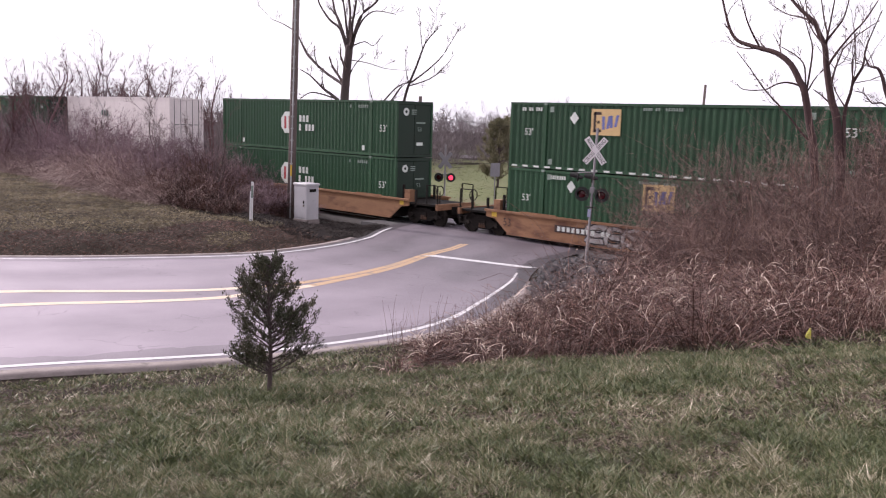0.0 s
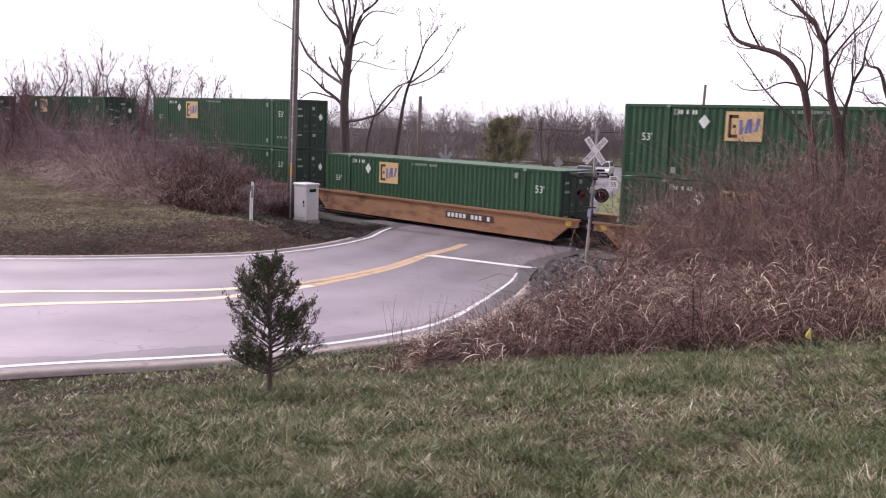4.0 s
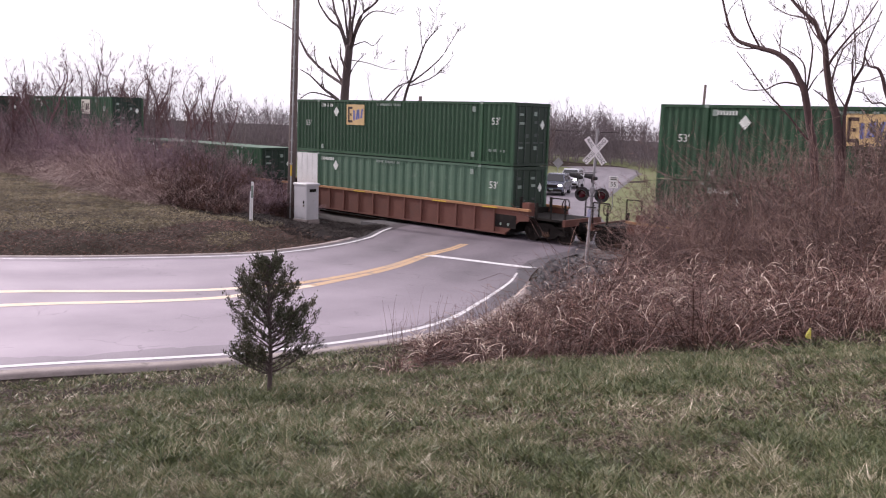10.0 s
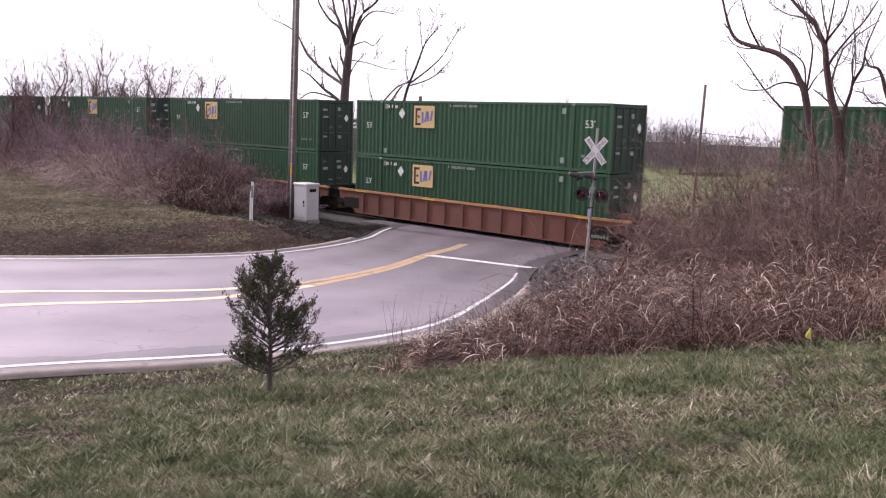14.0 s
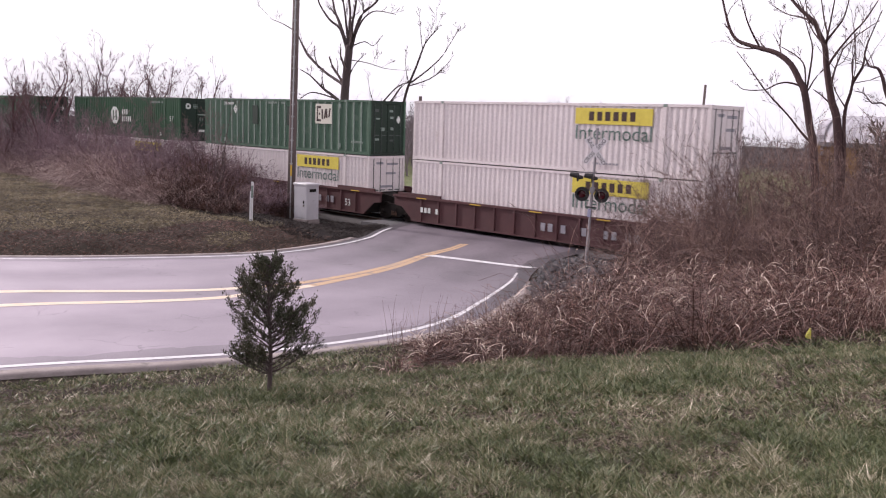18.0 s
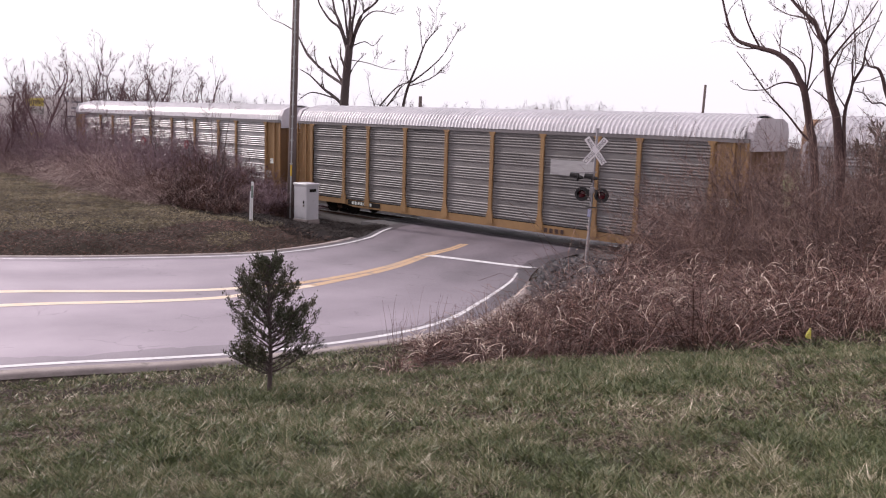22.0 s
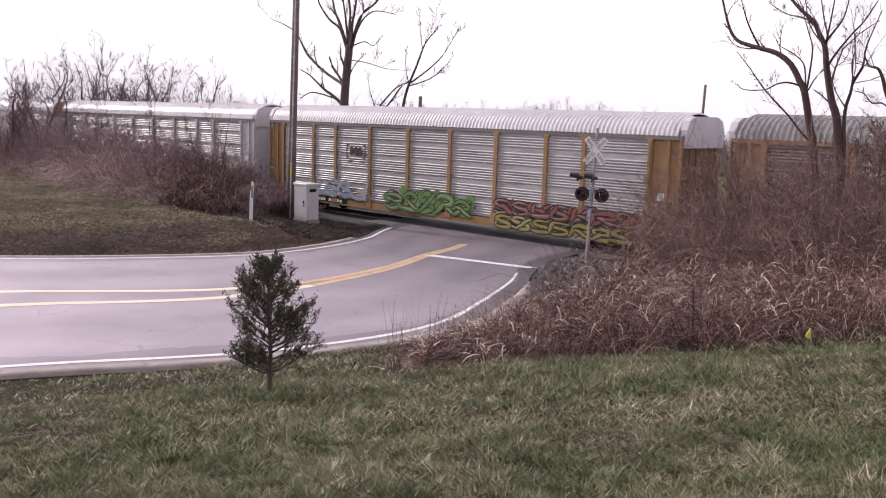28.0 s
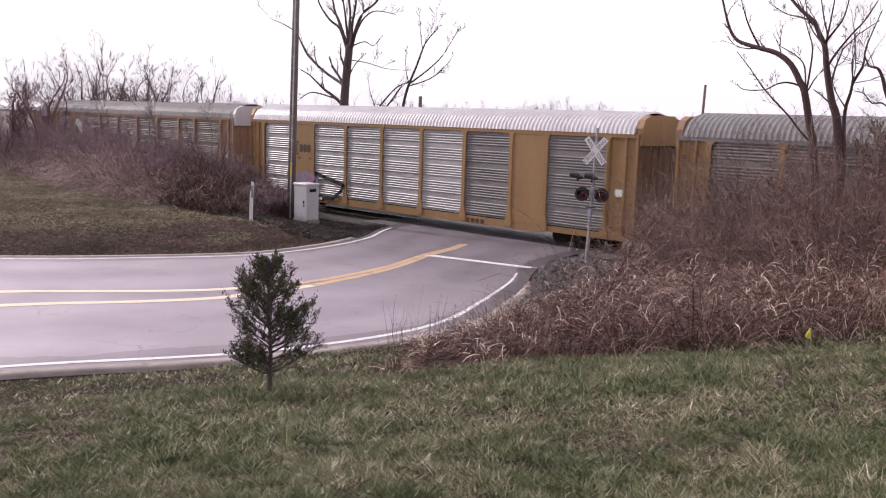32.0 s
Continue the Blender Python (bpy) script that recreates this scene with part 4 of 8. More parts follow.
                part("connector", Mb().ring((x + 1.65, 0, 0.95), (0, 0, 1), 0, 0.42, 0.22, 14), M["black"], w)
        else:
            part("end_platform", Mb().box(min(x + s * 0.05, x + s * 3.0), max(x + s * 0.05, x + s * 3.0), -1.2, 1.2, 1.0, 1.1), M["black"], w)
            part("end_sill", Mb().box(min(x, x + s * 3.1), max(x, x + s * 3.1), -0.35, 0.35, 0.62, 1.0), M["black"], w)
            part("end_beam", Mb().box(min(x + s * 2.9, x + s * 3.05), max(x + s * 2.9, x + s * 3.05), -1.35, 1.35, 0.85, 1.15), body_m, w)
            truck(w, x + s * 1.75, at)
            coupler(w, x + s * 3.8, s)
            for y in (-1.28, 1.28):
                part("step_rail", Mb().rod((x + s * 2.95, y, 0.4), (x + s * 2.95, y, 2.05), 0.036, 6).rod((x + s * 2.2, y, 1.1), (x + s * 2.2, y, 2.05), 0.036, 6).rod((x + s * 2.2, y, 2.05), (x + s * 2.95, y, 2.05), 0.025, 6), M["black"], w)
                for z in (0.45, 0.75):
                    part("step", Mb().box(min(x + s * 2.5, x + s * 2.95), max(x + s * 2.5, x + s * 2.95), y - 0.03, y + 0.03, z, z + 0.03), M["black"], w)
            for k, (dx, y) in enumerate(((0.35, -1.1), (0.35, 1.1), (1.3, -1.15))):
                part("guide_post", Mb().box(x + s * dx - 0.05, x + s * dx + 0.05, y - 0.05, y + 0.05, 0.9, 1.95 - 0.1 * k), M["black"], w)
            part("brake_wheel", Mb().ring((x + s * 2.6, -0.75, 1.75), (s, 0, 0), 0.24, 0.28, 0.03, 16).rod((x + s * 2.6, -0.75, 1.1), (x + s * 2.6, -0.75, 1.75), 0.03, 6), M["black"], w)
            part("brake_stand", Mb().box(min(x + s * 0.5, x + s * 0.9), max(x + s * 0.5, x + s * 0.9), -1.2, -0.8, 1.1, 1.7), body_m if style != "maroon" else M["black"], w)
    MOVES.append((w, at))
    return w


# stacks: west end along the train, lower box, upper box, well style, kinds of its two ends
STACKS = [
    (-93.5, "emp", "emp", "yellow", "free", "joint"),
    (-73.4, "white_plain", "white_plain", "yellow", "joint", "joint"),
    (-50.6, "hub", "hub", "yellow", "free", "free"),
    (-26.9, "emp_mid", "emp_strip", "yellow", "free", "free"),
    (-3.2, "emp", "emp", "yellow", "free", "joint"),
    (16.15, "emp", None, "yellow", "joint", "joint"),
    (35.4, "emp", "emp", "yellow", "joint", "free"),
    (59.3, "emp", "emp_right", "rust", "free", "joint"),
    (78.7, "emp", None, "rust", "joint", "joint"),
    (98.5, "white_end", "emp", "rust", "joint", "free"),
    (122.1, "emp_mid", "emp_mid", "rust", "free", "joint"),
    (141.7, "emp_blank", "emp", "rust", "joint", "joint"),
    (161.2, "emp", "emp", "rust", "joint", "free"),
    (184.5, "white", "hub_small", "maroon", "free", "joint"),
    (203.9, "white", "faded", "maroon", "joint", "joint"),
    (223.4, "white", "white", "maroon", "joint", "free"),
]
WELL_LABEL = {"yellow": "ochre yellow smooth-sided well car carrying containers", "rust": "rusty brown ribbed well car carrying containers", "maroon": "dark maroon ribbed well car with white stencils"}
used, WELLS = set(), {}
for u, low, up, style, le, re_ in STACKS:
    unit_car = well_unit(u, u - 0.05, u + CL + 0.05, style, le, re_, WELL_LABEL[style])
    WELLS[u] = unit_car
    for kind, z in ((low, 0.36), (up, 0.36 + CH + 0.02)):
        if kind:
            box = BOXES[kind]
            if kind in used:
                box = copy_thing(box, pose(u, 0, z))
            else:
                box.matrix_basis = pose(u, 0, z)
                used.add(kind)
            MOVES.append((box, u))


RL = 27.25
POSTS = [1.42, 4.22, 6.16, 8.98, 11.88, 14.8, 17.72, 20.6, 22.6, 25.75]


def louvred(x0, x1, z0, z1, y, s):
    """A side panel with horizontal ridges."""
    prof, z = [(z0, 0.0)], z1 - 0.06
    rows = []
    while z > z0 + 0.5:
        for k in range(5):
            rows.append(z - k * 0.118)
        z -= 0.8
    for top in reversed(rows):
        if top - 0.12 > z0:
            prof += [(top - 0.113, 0.0), (top - 0.07, 0.03), (top - 0.042, 0.03), (top - 0.008, 0.0)]
    prof.append((z1, 0.0))
    m = len(prof)
    return Mb().add([(x, y + s * d, z) for x in (x0, x1) for z, d in prof], [(i, i + 1, m + i + 1, m + i) for i in range(m - 1)])


def rounded_roof(x0, x1):
    """The curved roof with ridges across it."""
    arc = [(-1.5, 4.93), (-1.42, 5.2), (-1.2, 5.48), (-0.85, 5.68), (-0.4, 5.79), (0.0, 5.82), (0.4, 5.79), (0.85, 5.68), (1.2, 5.48), (1.42, 5.2), (1.5, 4.93)]
    n = round((x1 - x0) / 0.22)
    p = (x1 - x0) / n
    xs = []
    for k in range(n):
        xs += [(x0 + k * p, 0.0), (x0 + (k + 0.4) * p, 0.0), (x0 + (k + 0.58) * p, 0.065), (x0 + (k + 0.82) * p, 0.065)]
    xs.append((x1, 0.0))
    m = len(arc)
    v = []
    for x, d in xs:
        for y, z in arc:
            e = math.hypot(y, (z - 4.4))
            v.append((x, y + d * y / e, z + d * (z - 4.4) / e))
    f = [(i * m + j, i * m + j + 1, (i + 1) * m + j + 1, (i + 1) * m + j) for i in range(len(xs) - 1) for j in range(m - 1)]
    return Mb().add(v, f)


def strokes(parent, lines, y, width, material, name="graffiti_line", label=""):
    """Sprayed lines: each a polyline of (x, z)."""
    mb = Mb()
    for pl in lines:
        for (ax, az), (bx, bz) in zip(pl[:-1], pl[1:]):
            d = math.hypot(bx - ax, bz - az) or 1
            px, pz = -(bz - az) / d * width / 2, (bx - ax) / d * width / 2
            ex, ez = (bx - ax) / d * width / 3, (bz - az) / d * width / 3
            mb.add([(ax - px - ex, y, az - pz - ez), (bx - px + ex, y, bz - pz + ez), (bx + px + ex, y, bz + pz + ez), (ax + px - ex, y, az + pz - ez)], [(0, 1, 2, 3)])
    return tagged(part(name, mb, material, parent, label), kind="stuff")


def scrawl(parent, x0, x1, z0, z1, y, fills, outline, rng, label, letters_n=6, spiky=0.0, cloud=None, fat=1.0, arch=0.0):
    """Sprayed graffiti: a cloud of colour, slanting letter shapes with outlines, and loose strokes."""
    w, h = (x1 - x0) / letters_n, z1 - z0
    if cloud:
        mb = Mb()
        for k in range(letters_n * 3):
            cx, cz, r = rng.uniform(x0, x1), rng.uniform(z0 + 0.15 * h, z1 - 0.1 * h), rng.uniform(0.2, 0.36) * h
            mb.prism([(cx + r * 1.3 * math.cos(i * math.tau / 12) * rng.uniform(0.8, 1.1), cz + r * math.sin(i * math.tau / 12) * rng.uniform(0.8, 1.1)) for i in range(12)], "y", y + 0.0045 - 0.0002 * k, y + 0.006)
        tagged(part("graffiti_cloud", mb, cloud, parent), kind="stuff")
    fill, edges, shine = [Mb() for _ in fills], Mb(), Mb()
    layer = 0

    def brush(mb, pl, ws, yy):
        """One sprayed stroke: a band along a polyline, its width varying from end to end."""
        m = len(pl)
        top, low = [], []
        for i, (px, pz) in enumerate(pl):
            (ax, az), (bx, bz) = pl[max(i - 1, 0)], pl[min(i + 1, m - 1)]
            d = math.hypot(bx - ax, bz - az) or 1
            nx, nz = -(bz - az) / d * ws[i] / 2, (bx - ax) / d * ws[i] / 2
            top.append((px + nx, yy, pz + nz)), low.append((px - nx, yy, pz - nz))
        mb.add(top + low, [(i, i + 1, m + i + 1, m + i) for i in range(m - 1)])

    full = h
    for k in range(letters_n):
        h = full * (1 - arch * abs(2 * (k + 0.5) / letters_n - 1) ** 1.5)
        cx, cz = x0 + (k + 0.5) * w, z0 + 0.5 * h + rng.uniform(-0.05, 0.05) * h
        lean, ww = rng.uniform(0.05, 0.3), w * rng.uniform(0.5, 0.62)
        forms = [[(-0.8, -0.9), (-0.75, -0.2), (-0.6, 0.5), (-0.5, 0.95 + spiky * 0.6)],
                 [(-0.7, 0.5), (0.0, 0.8), (0.7, 0.55), (0.75, 0.05), (0.1, -0.1)],
                 [(-0.4, 0.1), (0.1, -0.1), (0.5, -0.5), (1.05, -0.95)],
                 [(0.75, 0.9), (0.3, 0.3), (-0.1, -0.3), (-0.6, -0.95)],
                 [(-0.9, -0.75), (-0.2, -0.9), (0.6, -0.8), (1.1, -0.55)],
                 [(0.7, -0.9), (0.6, -0.1), (0.75, 0.5), (0.95, 1.0 + spiky * 0.7)],
                 [(0.6, 0.7), (-0.3, 0.9), (-0.8, 0.4), (-0.3, 0.0), (0.5, -0.2), (0.6, -0.7), (-0.3, -0.95), (-0.9, -0.6)]]
        for form in rng.sample(forms, 4 if spiky else 3):
            pl = [(cx + (a + rng.uniform(-0.12, 0.12)) * ww + lean * c * h * 0.3, cz + (c + rng.uniform(-0.1, 0.1)) * h * 0.46) for a, c in form]
            pl = [tuple(q) for q in spline(pl, 3)]
            m, wide = len(pl), rng.uniform(0.2, 0.3) * h * fat
            ws = [wide * (0.35 + 0.65 * min(1.0, 1.6 * min(i + 0.6, m - 0.4 - i) / m * 2)) if spiky else wide * (1 if 0 < i < m - 1 else 0.8) for i in range(m)]
            yy = y - 0.0009 * layer
            brush(edges, pl, [q + (0.12 if outline is G["black"] else 0.06) * fat for q in ws], yy)
            brush(fill[layer % len(fills)], pl, ws, yy - 0.0004)
            if rng.random() < 0.5:
                brush(shine, [(px - 0.25 * wide, pz + 0.1 * wide) for px, pz in pl[1:-1]], [wide * 0.16] * (m - 2), yy - 0.0007)
            layer += 1
    for mb, m in zip(fill, fills):
        tagged(part("graffiti_fill", mb, m, parent), kind="stuff")
    tagged(part("graffiti_outline", edges, outline, parent, label), kind="stuff")
    tagged(part("graffiti_shine", shine, G["pale"], parent), kind="stuff")


def autorack(u, frame_m, panel_m, plates, style, label, ends_yellow=True, roof_m=None, dark=(), cap_m=None):
    """A covered car carrier: sill, trucks, posts, ridged panels, end doors and a curved roof. plates: which bays are smooth."""
    c = thing("autorack_car", pose(0, 0, 0), label, "freight car", "train cars")
    end_m = frame_m if ends_yellow is True else ends_yellow
    for s in (-1, 1):
        part("side_sill", Mb().prism([(0.1, 0.6), (4.4, 0.6), (5.0, 0.5), (RL - 5.0, 0.5), (RL - 4.4, 0.6), (RL - 0.1, 0.6), (RL - 0.1, 0.86), (0.1, 0.86)], "y", s * 1.47 - 0.04, s * 1.47 + 0.04), frame_m, c)
        part("top_rail", Mb().box(0.05, RL - 0.05, s * 1.49 - 0.04, s * 1.49 + 0.04, 4.8, 4.96), M["gutter"] if style == "grey_rail" else frame_m, c)
        xs = POSTS
        for k, (a, b) in enumerate(zip(xs[:-1], xs[1:])):
            if k in plates:
                part("plain_plate", Mb().box(a, b, s * 1.49 - 0.02, s * 1.49 + 0.02, 0.85, 4.82), frame_m, c)
            else:
                # thin black strip along the foot of each ridged panel
                part("drain_strip", Mb().box(a + 0.2, b - 0.2, s * 1.5 - 0.012, s * 1.5 + 0.012, 0.862, 0.905), M["black"], c)
                part("side_panel", louvred(a + 0.09, b - 0.09, 0.86, 4.8, s * 1.455, s), M["panel_grey"] if k in dark else panel_m, c)
        for k, x in enumerate(xs):
            t = 0.1 if k not in (0, len(xs) - 1) else 0.05
            flare = [(x - t, 1.3), (x - 0.2, 0.88), (x - 0.2, 0.62), (x + 0.2, 0.62), (x + 0.2, 0.88), (x + t, 1.3), (x + t, 4.62), (x + 0.2, 4.82), (x - 0.2, 4.82), (x - t, 4.62)]
            part("side_post", Mb().prism(flare, "y", s * 1.515 - 0.035, s * 1.515 + 0.035), frame_m, c)
        for a, b in ((0.0, 1.4), (25.77, RL)):
            part("end_panel", Mb().box(a + 0.06, b - 0.06, s * 1.43 - 0.02, s * 1.43 + 0.02, 0.86, 4.85), end_m, c)
            for x in (a + 0.06, (a + b) / 2 + 0.1, b - 0.1):
                part("end_post", Mb().box(x - 0.05, x + 0.05, s * 1.475 - 0.045, s * 1.475 + 0.045, 0.85, 4.85), end_m, c)
        x = 0.12
        part("ladder", Mb().rod((x, s * 1.55, 0.6), (x, s * 1.55, 4.85), 0.02, 5).rod((x + 0.4, s * 1.55, 0.6), (x + 0.4, s * 1.55, 4.85), 0.02, 5), end_m, c)
        for k in range(12):
            part("rung", Mb().rod((x, s * 1.55, 0.7 + k * 0.36), (x + 0.4, s * 1.55, 0.7 + k * 0.36), 0.014, 5), end_m, c)
    part("roof", rounded_roof(0.25, RL - 0.25), roof_m or M["roof"], c)
    part("deck", Mb().box(0.1, RL - 0.1, -1.42, 1.42, 0.95, 1.05), M["black"], c)
    part("underframe", Mb().box(0.3, RL - 0.3, -0.3, 0.3, 0.6, 0.95), M["black"], c)
    arc = [(-1.44, 1.0), (-1.44, 4.95), (-1.36, 5.22), (-1.15, 5.45), (-0.8, 5.62), (0, 5.74), (0.8, 5.62), (1.15, 5.45), (1.36, 5.22), (1.44, 4.95), (1.44, 1.0)]
    for x, x2 in ((0.02, 0.1), (RL - 0.1, RL - 0.02)):
        d = part("end_door", Mb().prism(arc, "x", x, x2), M["rack_shaded"] if end_m is M["rack_yellow"] else end_m, c)
        for k in range(-2, 3):
            part("door_rib", Mb().box(min(x, x2) - 0.03, max(x, x2) + 0.03, k * 0.5 - 0.03, k * 0.5 + 0.03, 1.1, 4.9), M["rack_shaded"] if end_m is M["rack_yellow"] else end_m, d)
        part("end_cap", Mb().prism([(-1.45, 4.5), (-1.47, 5.2), (-1.3, 5.55), (-0.9, 5.72), (0.9, 5.72), (1.3, 5.55), (1.47, 5.2), (1.45, 4.5)], "x", x - 0.1, x2 + 0.1), cap_m or M["cap_white"], c, "sheet-metal end cap of the roof")
    for x, s in ((3.3, -1), (RL - 3.3, 1)):
        truck(c, x, u)
        coupler(c, RL / 2 + s * (RL / 2 + 0.85), s)
    r2 = random.Random(int(u))
    plate(c, "stencil_plate", 4.6, 7.2, 0.6, 0.84, -1.52, M["black"])
    bars(c, 4.7, 7.1, 0.64, 0.8, -1.528, 10, M["label"], r2, "stencil")
    bars(c, 18.0, 19.2, 0.55, 0.75, -1.52, 4, M["logo_dark"], r2, "stencil")
    plate(c, "tag_label", 26.2, 26.6, 2.4, 2.7, -1.485, M["label"])
    MOVES.append((c, u))
    return c


def tint(name, a):
    return surf(name, tuple(x * 0.75 for x in a), tuple(x * 0.5 for x in a), rough=0.7, scale=2.5, bscale=20)


G = {k: tint("spray_" + k, v) for k, v in dict(green=(0.14, 0.29, 0.07), red=(0.34, 0.11, 0.09), yellow=(0.4, 0.34, 0.08), teal=(0.2, 0.32, 0.31), pale=(0.5, 0.46, 0.46), purple=(0.3, 0.2, 0.38), pink=(0.5, 0.2, 0.36), blue=(0.2, 0.25, 0.42), black=(0.02, 0.02, 0.024), lilac=(0.3, 0.27, 0.4), lime=(0.42, 0.45, 0.22), moss=(0.07, 0.085, 0.06), forest=(0.1, 0.2, 0.12), seafoam=(0.3, 0.42, 0.38), maroon=(0.25, 0.1, 0.1), haze_blue=(0.34, 0.38, 0.46), haze_purple=(0.34, 0.26, 0.36)).items()}
gr = random.Random(11)


def bracket_mark(car, x0, x1, z0, z1, y):
    """A dark emblem: three heavy blocks between square brackets, small bars below."""
    t, w, h = 0.07, x1 - x0, z1 - z0
    mb = Mb().box(x0, x0 + t, y - 0.012, y, z0, z1).box(x1 - t, x1, y - 0.012, y, z0, z1)
    for za in (z0, z1 - t):
        mb.box(x0 + t, x0 + 0.22, y - 0.012, y, za, za + t).box(x1 - 0.22, x1 - t, y - 0.012, y, za, za + t)
    part("emblem_frame", mb, M["logo_dark"], car)
    for k in range(3):
        a = x0 + w * (0.19 + 0.215 * k)
        b, za, zb = a + w * 0.185, z0 + 0.22 * h, z1 - 0.2 * h
        block = Mb().prism([(a, za + 0.08), (a + 0.06, za), (b - 0.06, za), (b, za + 0.08), (b, zb - 0.08), (b - 0.06, zb), (a + 0.06, zb), (a, zb - 0.08)], "y", y - 0.01, y)
        part("emblem_block", block, M["logo_dark"], car)
    for a in (x0 + 0.12, x1 - 0.42):
        part("marking", Mb().box(a, a + 0.12, y - 0.008, y, z0 - 0.22, z0 - 0.12).box(a + 0.18, a + 0.3, y - 0.008, y, z0 - 0.22, z0 - 0.12), M["logo_dark"], car)
scrawl(WELLS[-26.9], 4.6, 11.4, 0.35, 1.2, -1.487, [G["pale"]], G["black"], gr, "pale sprayed graffiti letters", 7, 0.2)
G["fade"] = tint("faded_overpaint", (0.36, 0.28, 0.24))
for x0, x1, z0, z1 in ((8.2, 12.4, 0.34, 0.86), (6.4, 7.4, 0.5, 0.8), (1.0, 1.9, 0.62, 0.92)):
    shape(WELLS[-3.2], "overpaint", [(x0, z0 + 0.05), (x0 + 0.2, z0), (x1 - 0.3, z0 + 0.04), (x1, z0 + 0.12), (x1 - 0.1, z1 - 0.06), (x1 - 0.4, z1), (x0 + 0.4, z1 - 0.05), (x0 + 0.1, z1 - 0.1)], -1.487, G["fade"], "faded grey overpainted patch", 0.003)
r1 = autorack(243.7, M["rack_yellow"], M["panel"], (), "grey_rail", "ochre yellow autorack car with bright galvanised side panels")
for x in (10.86, 16.69):
    part("red_emblem", Mb().ring((x, -1.52, 3.1), (0, 1, 0), 0, 0.32, 0.012, 12), M["logo_red"], r1, "round red emblem")
    bars(r1, x - 0.2, x + 0.2, 2.95, 3.25, -1.53, 2, M["label"], gr)
strokes(r1, [[(25.9 + 0.14 * k, 2.0 - 0.02 * k), (25.95 + 0.14 * k, 1.75), (26.05 + 0.12 * k, 1.6)] for k in range(4)], -1.56, 0.07, G["pale"], label="pale hand-drawn scribble")
r2_ = autorack(272.55, M["rack_yellow"], M["panel_grey"], (), "grey_rail", "ochre yellow autorack car with dull grey side panels")
plate(r2_, "bright_patch", 18.2, 20.5, 3.1, 3.75, -1.512, M["panel"], "bright replaced panel section")
r3 = autorack(301.7, M["rack_white"], M["panel"], (1, 7), "", "pale grey autorack car with smooth end plates and dark graffiti", roof_m=M["roof"], cap_m=M["rack_tan"])
strokes(r3, [[(3.2, 2.3), (3.5, 1.3), (3.9, 1.0), (4.2, 1.4), (4.1, 2.2)], [(3.45, 2.3), (3.7, 1.5), (3.95, 1.3), (4.0, 2.2)], [(4.6, 2.3), (4.75, 1.9), (4.9, 1.0)], [(5.2, 2.35), (5.3, 1.0)], [(4.5, 1.6), (5.5, 1.75)], [(5.6, 2.2), (5.7, 1.0)]], -1.575, 0.16, G["black"], label="black outline graffiti strokes")
strokes(r3, [[(6.6 + 0.62 * math.cos(a * math.tau / 14), 1.62 + r * math.sin(a * math.tau / 14)) for a in range(15)] for r in (0.75, 0.55)], -1.575, 0.15, G["black"])
r4 = autorack(330.5, M["rack_white"], M["panel"], (), "grey_rail", "pale grey autorack car with purple and black graffiti", M["rack_white"], cap_m=M["rack_white"])
scrawl(r4, 1.0, 9.2, 0.65, 2.25, -1.575, [G["moss"], G["moss"], G["black"]], G["lime"], gr, "dark green graffiti with lime outlines on a lilac cloud", 7, 0.15, G["lilac"])
scrawl(r4, 10.5, 17.5, 0.65, 2.0, -1.575, [G["lilac"], G["purple"], G["pale"]], G["black"], gr, "purple graffiti", 6, 0.1, G["purple"])
r5 = autorack(359.3, M["rack_yellow"], M["panel"], (), "grey_rail", "ochre yellow autorack car with green and red graffiti")
scrawl(r5, 4.65, 8.84, 0.95, 1.8, -1.575, [G["haze_blue"], G["pale"]], G["blue"], gr, "faded blue graffiti", 4)
scrawl(r5, 10.4, 16.3, 0.7, 1.8, -1.575, [G["green"]], G["black"], gr, "bright green graffiti", 5, 0.12, G["green"], 0.85, 0.25)
scrawl(r5, 17.8, 25.4, 1.15, 1.8, -1.575, [G["red"]], G["black"], gr, "red graffiti over yellow", 7, 0.1, G["red"])
scrawl(r5, 17.9, 25.3, 0.5, 1.1, -1.585, [G["yellow"]], G["black"], gr, "yellow graffiti", 7, 0.08, G["yellow"])
bracket_mark(r5, 7.12, 8.67, 3.1, 3.85, -1.52)
r6 = autorack(388.4, M["rack_tan"], M["panel_brown"], (), "", "brown autorack car with grimy panels and teal graffiti", M["rack_tan"], roof_m=M["roof_dull"])
plate(r6, "emblem_plate", 4.4, 6.6, 2.75, 4.75, -1.53, M["rack_tan"], "tan emblem plate")
shape(r6, "emblem_wave", [(4.85, 4.35), (5.15, 4.45), (6.2, 4.3), (5.95, 3.2), (4.75, 3.4)], -1.538, M["label"])
shape(r6, "emblem_wave", [(4.75, 3.8), (5.0, 4.0), (5.3, 3.6), (5.95, 3.2), (4.7, 3.3)], -1.546, G["forest"])
plate(r6, "stencil_plate", 5.4, 9.8, 0.5, 0.8, -1.605, M["black"])
bars(r6, 5.7, 9.4, 0.58, 0.74, -1.612, 11, M["label_dim"], gr, "stencil")
scrawl(r6, 3.9, 11.2, 0.8, 2.35, -1.575, [G["teal"], G["seafoam"], G["teal"], G["haze_blue"]], G["black"], gr, "teal and pale spiky graffiti", 8, 0.7, fat=0.8, arch=0.5)
scrawl(r6, 15.2, 22.6, 0.6, 2.4, -1.575, [G["haze_purple"], M["panel_brown"], G["haze_blue"]], G["maroon"], gr, "pale grey graffiti with red outlines", 8, 0.5, fat=0.5)
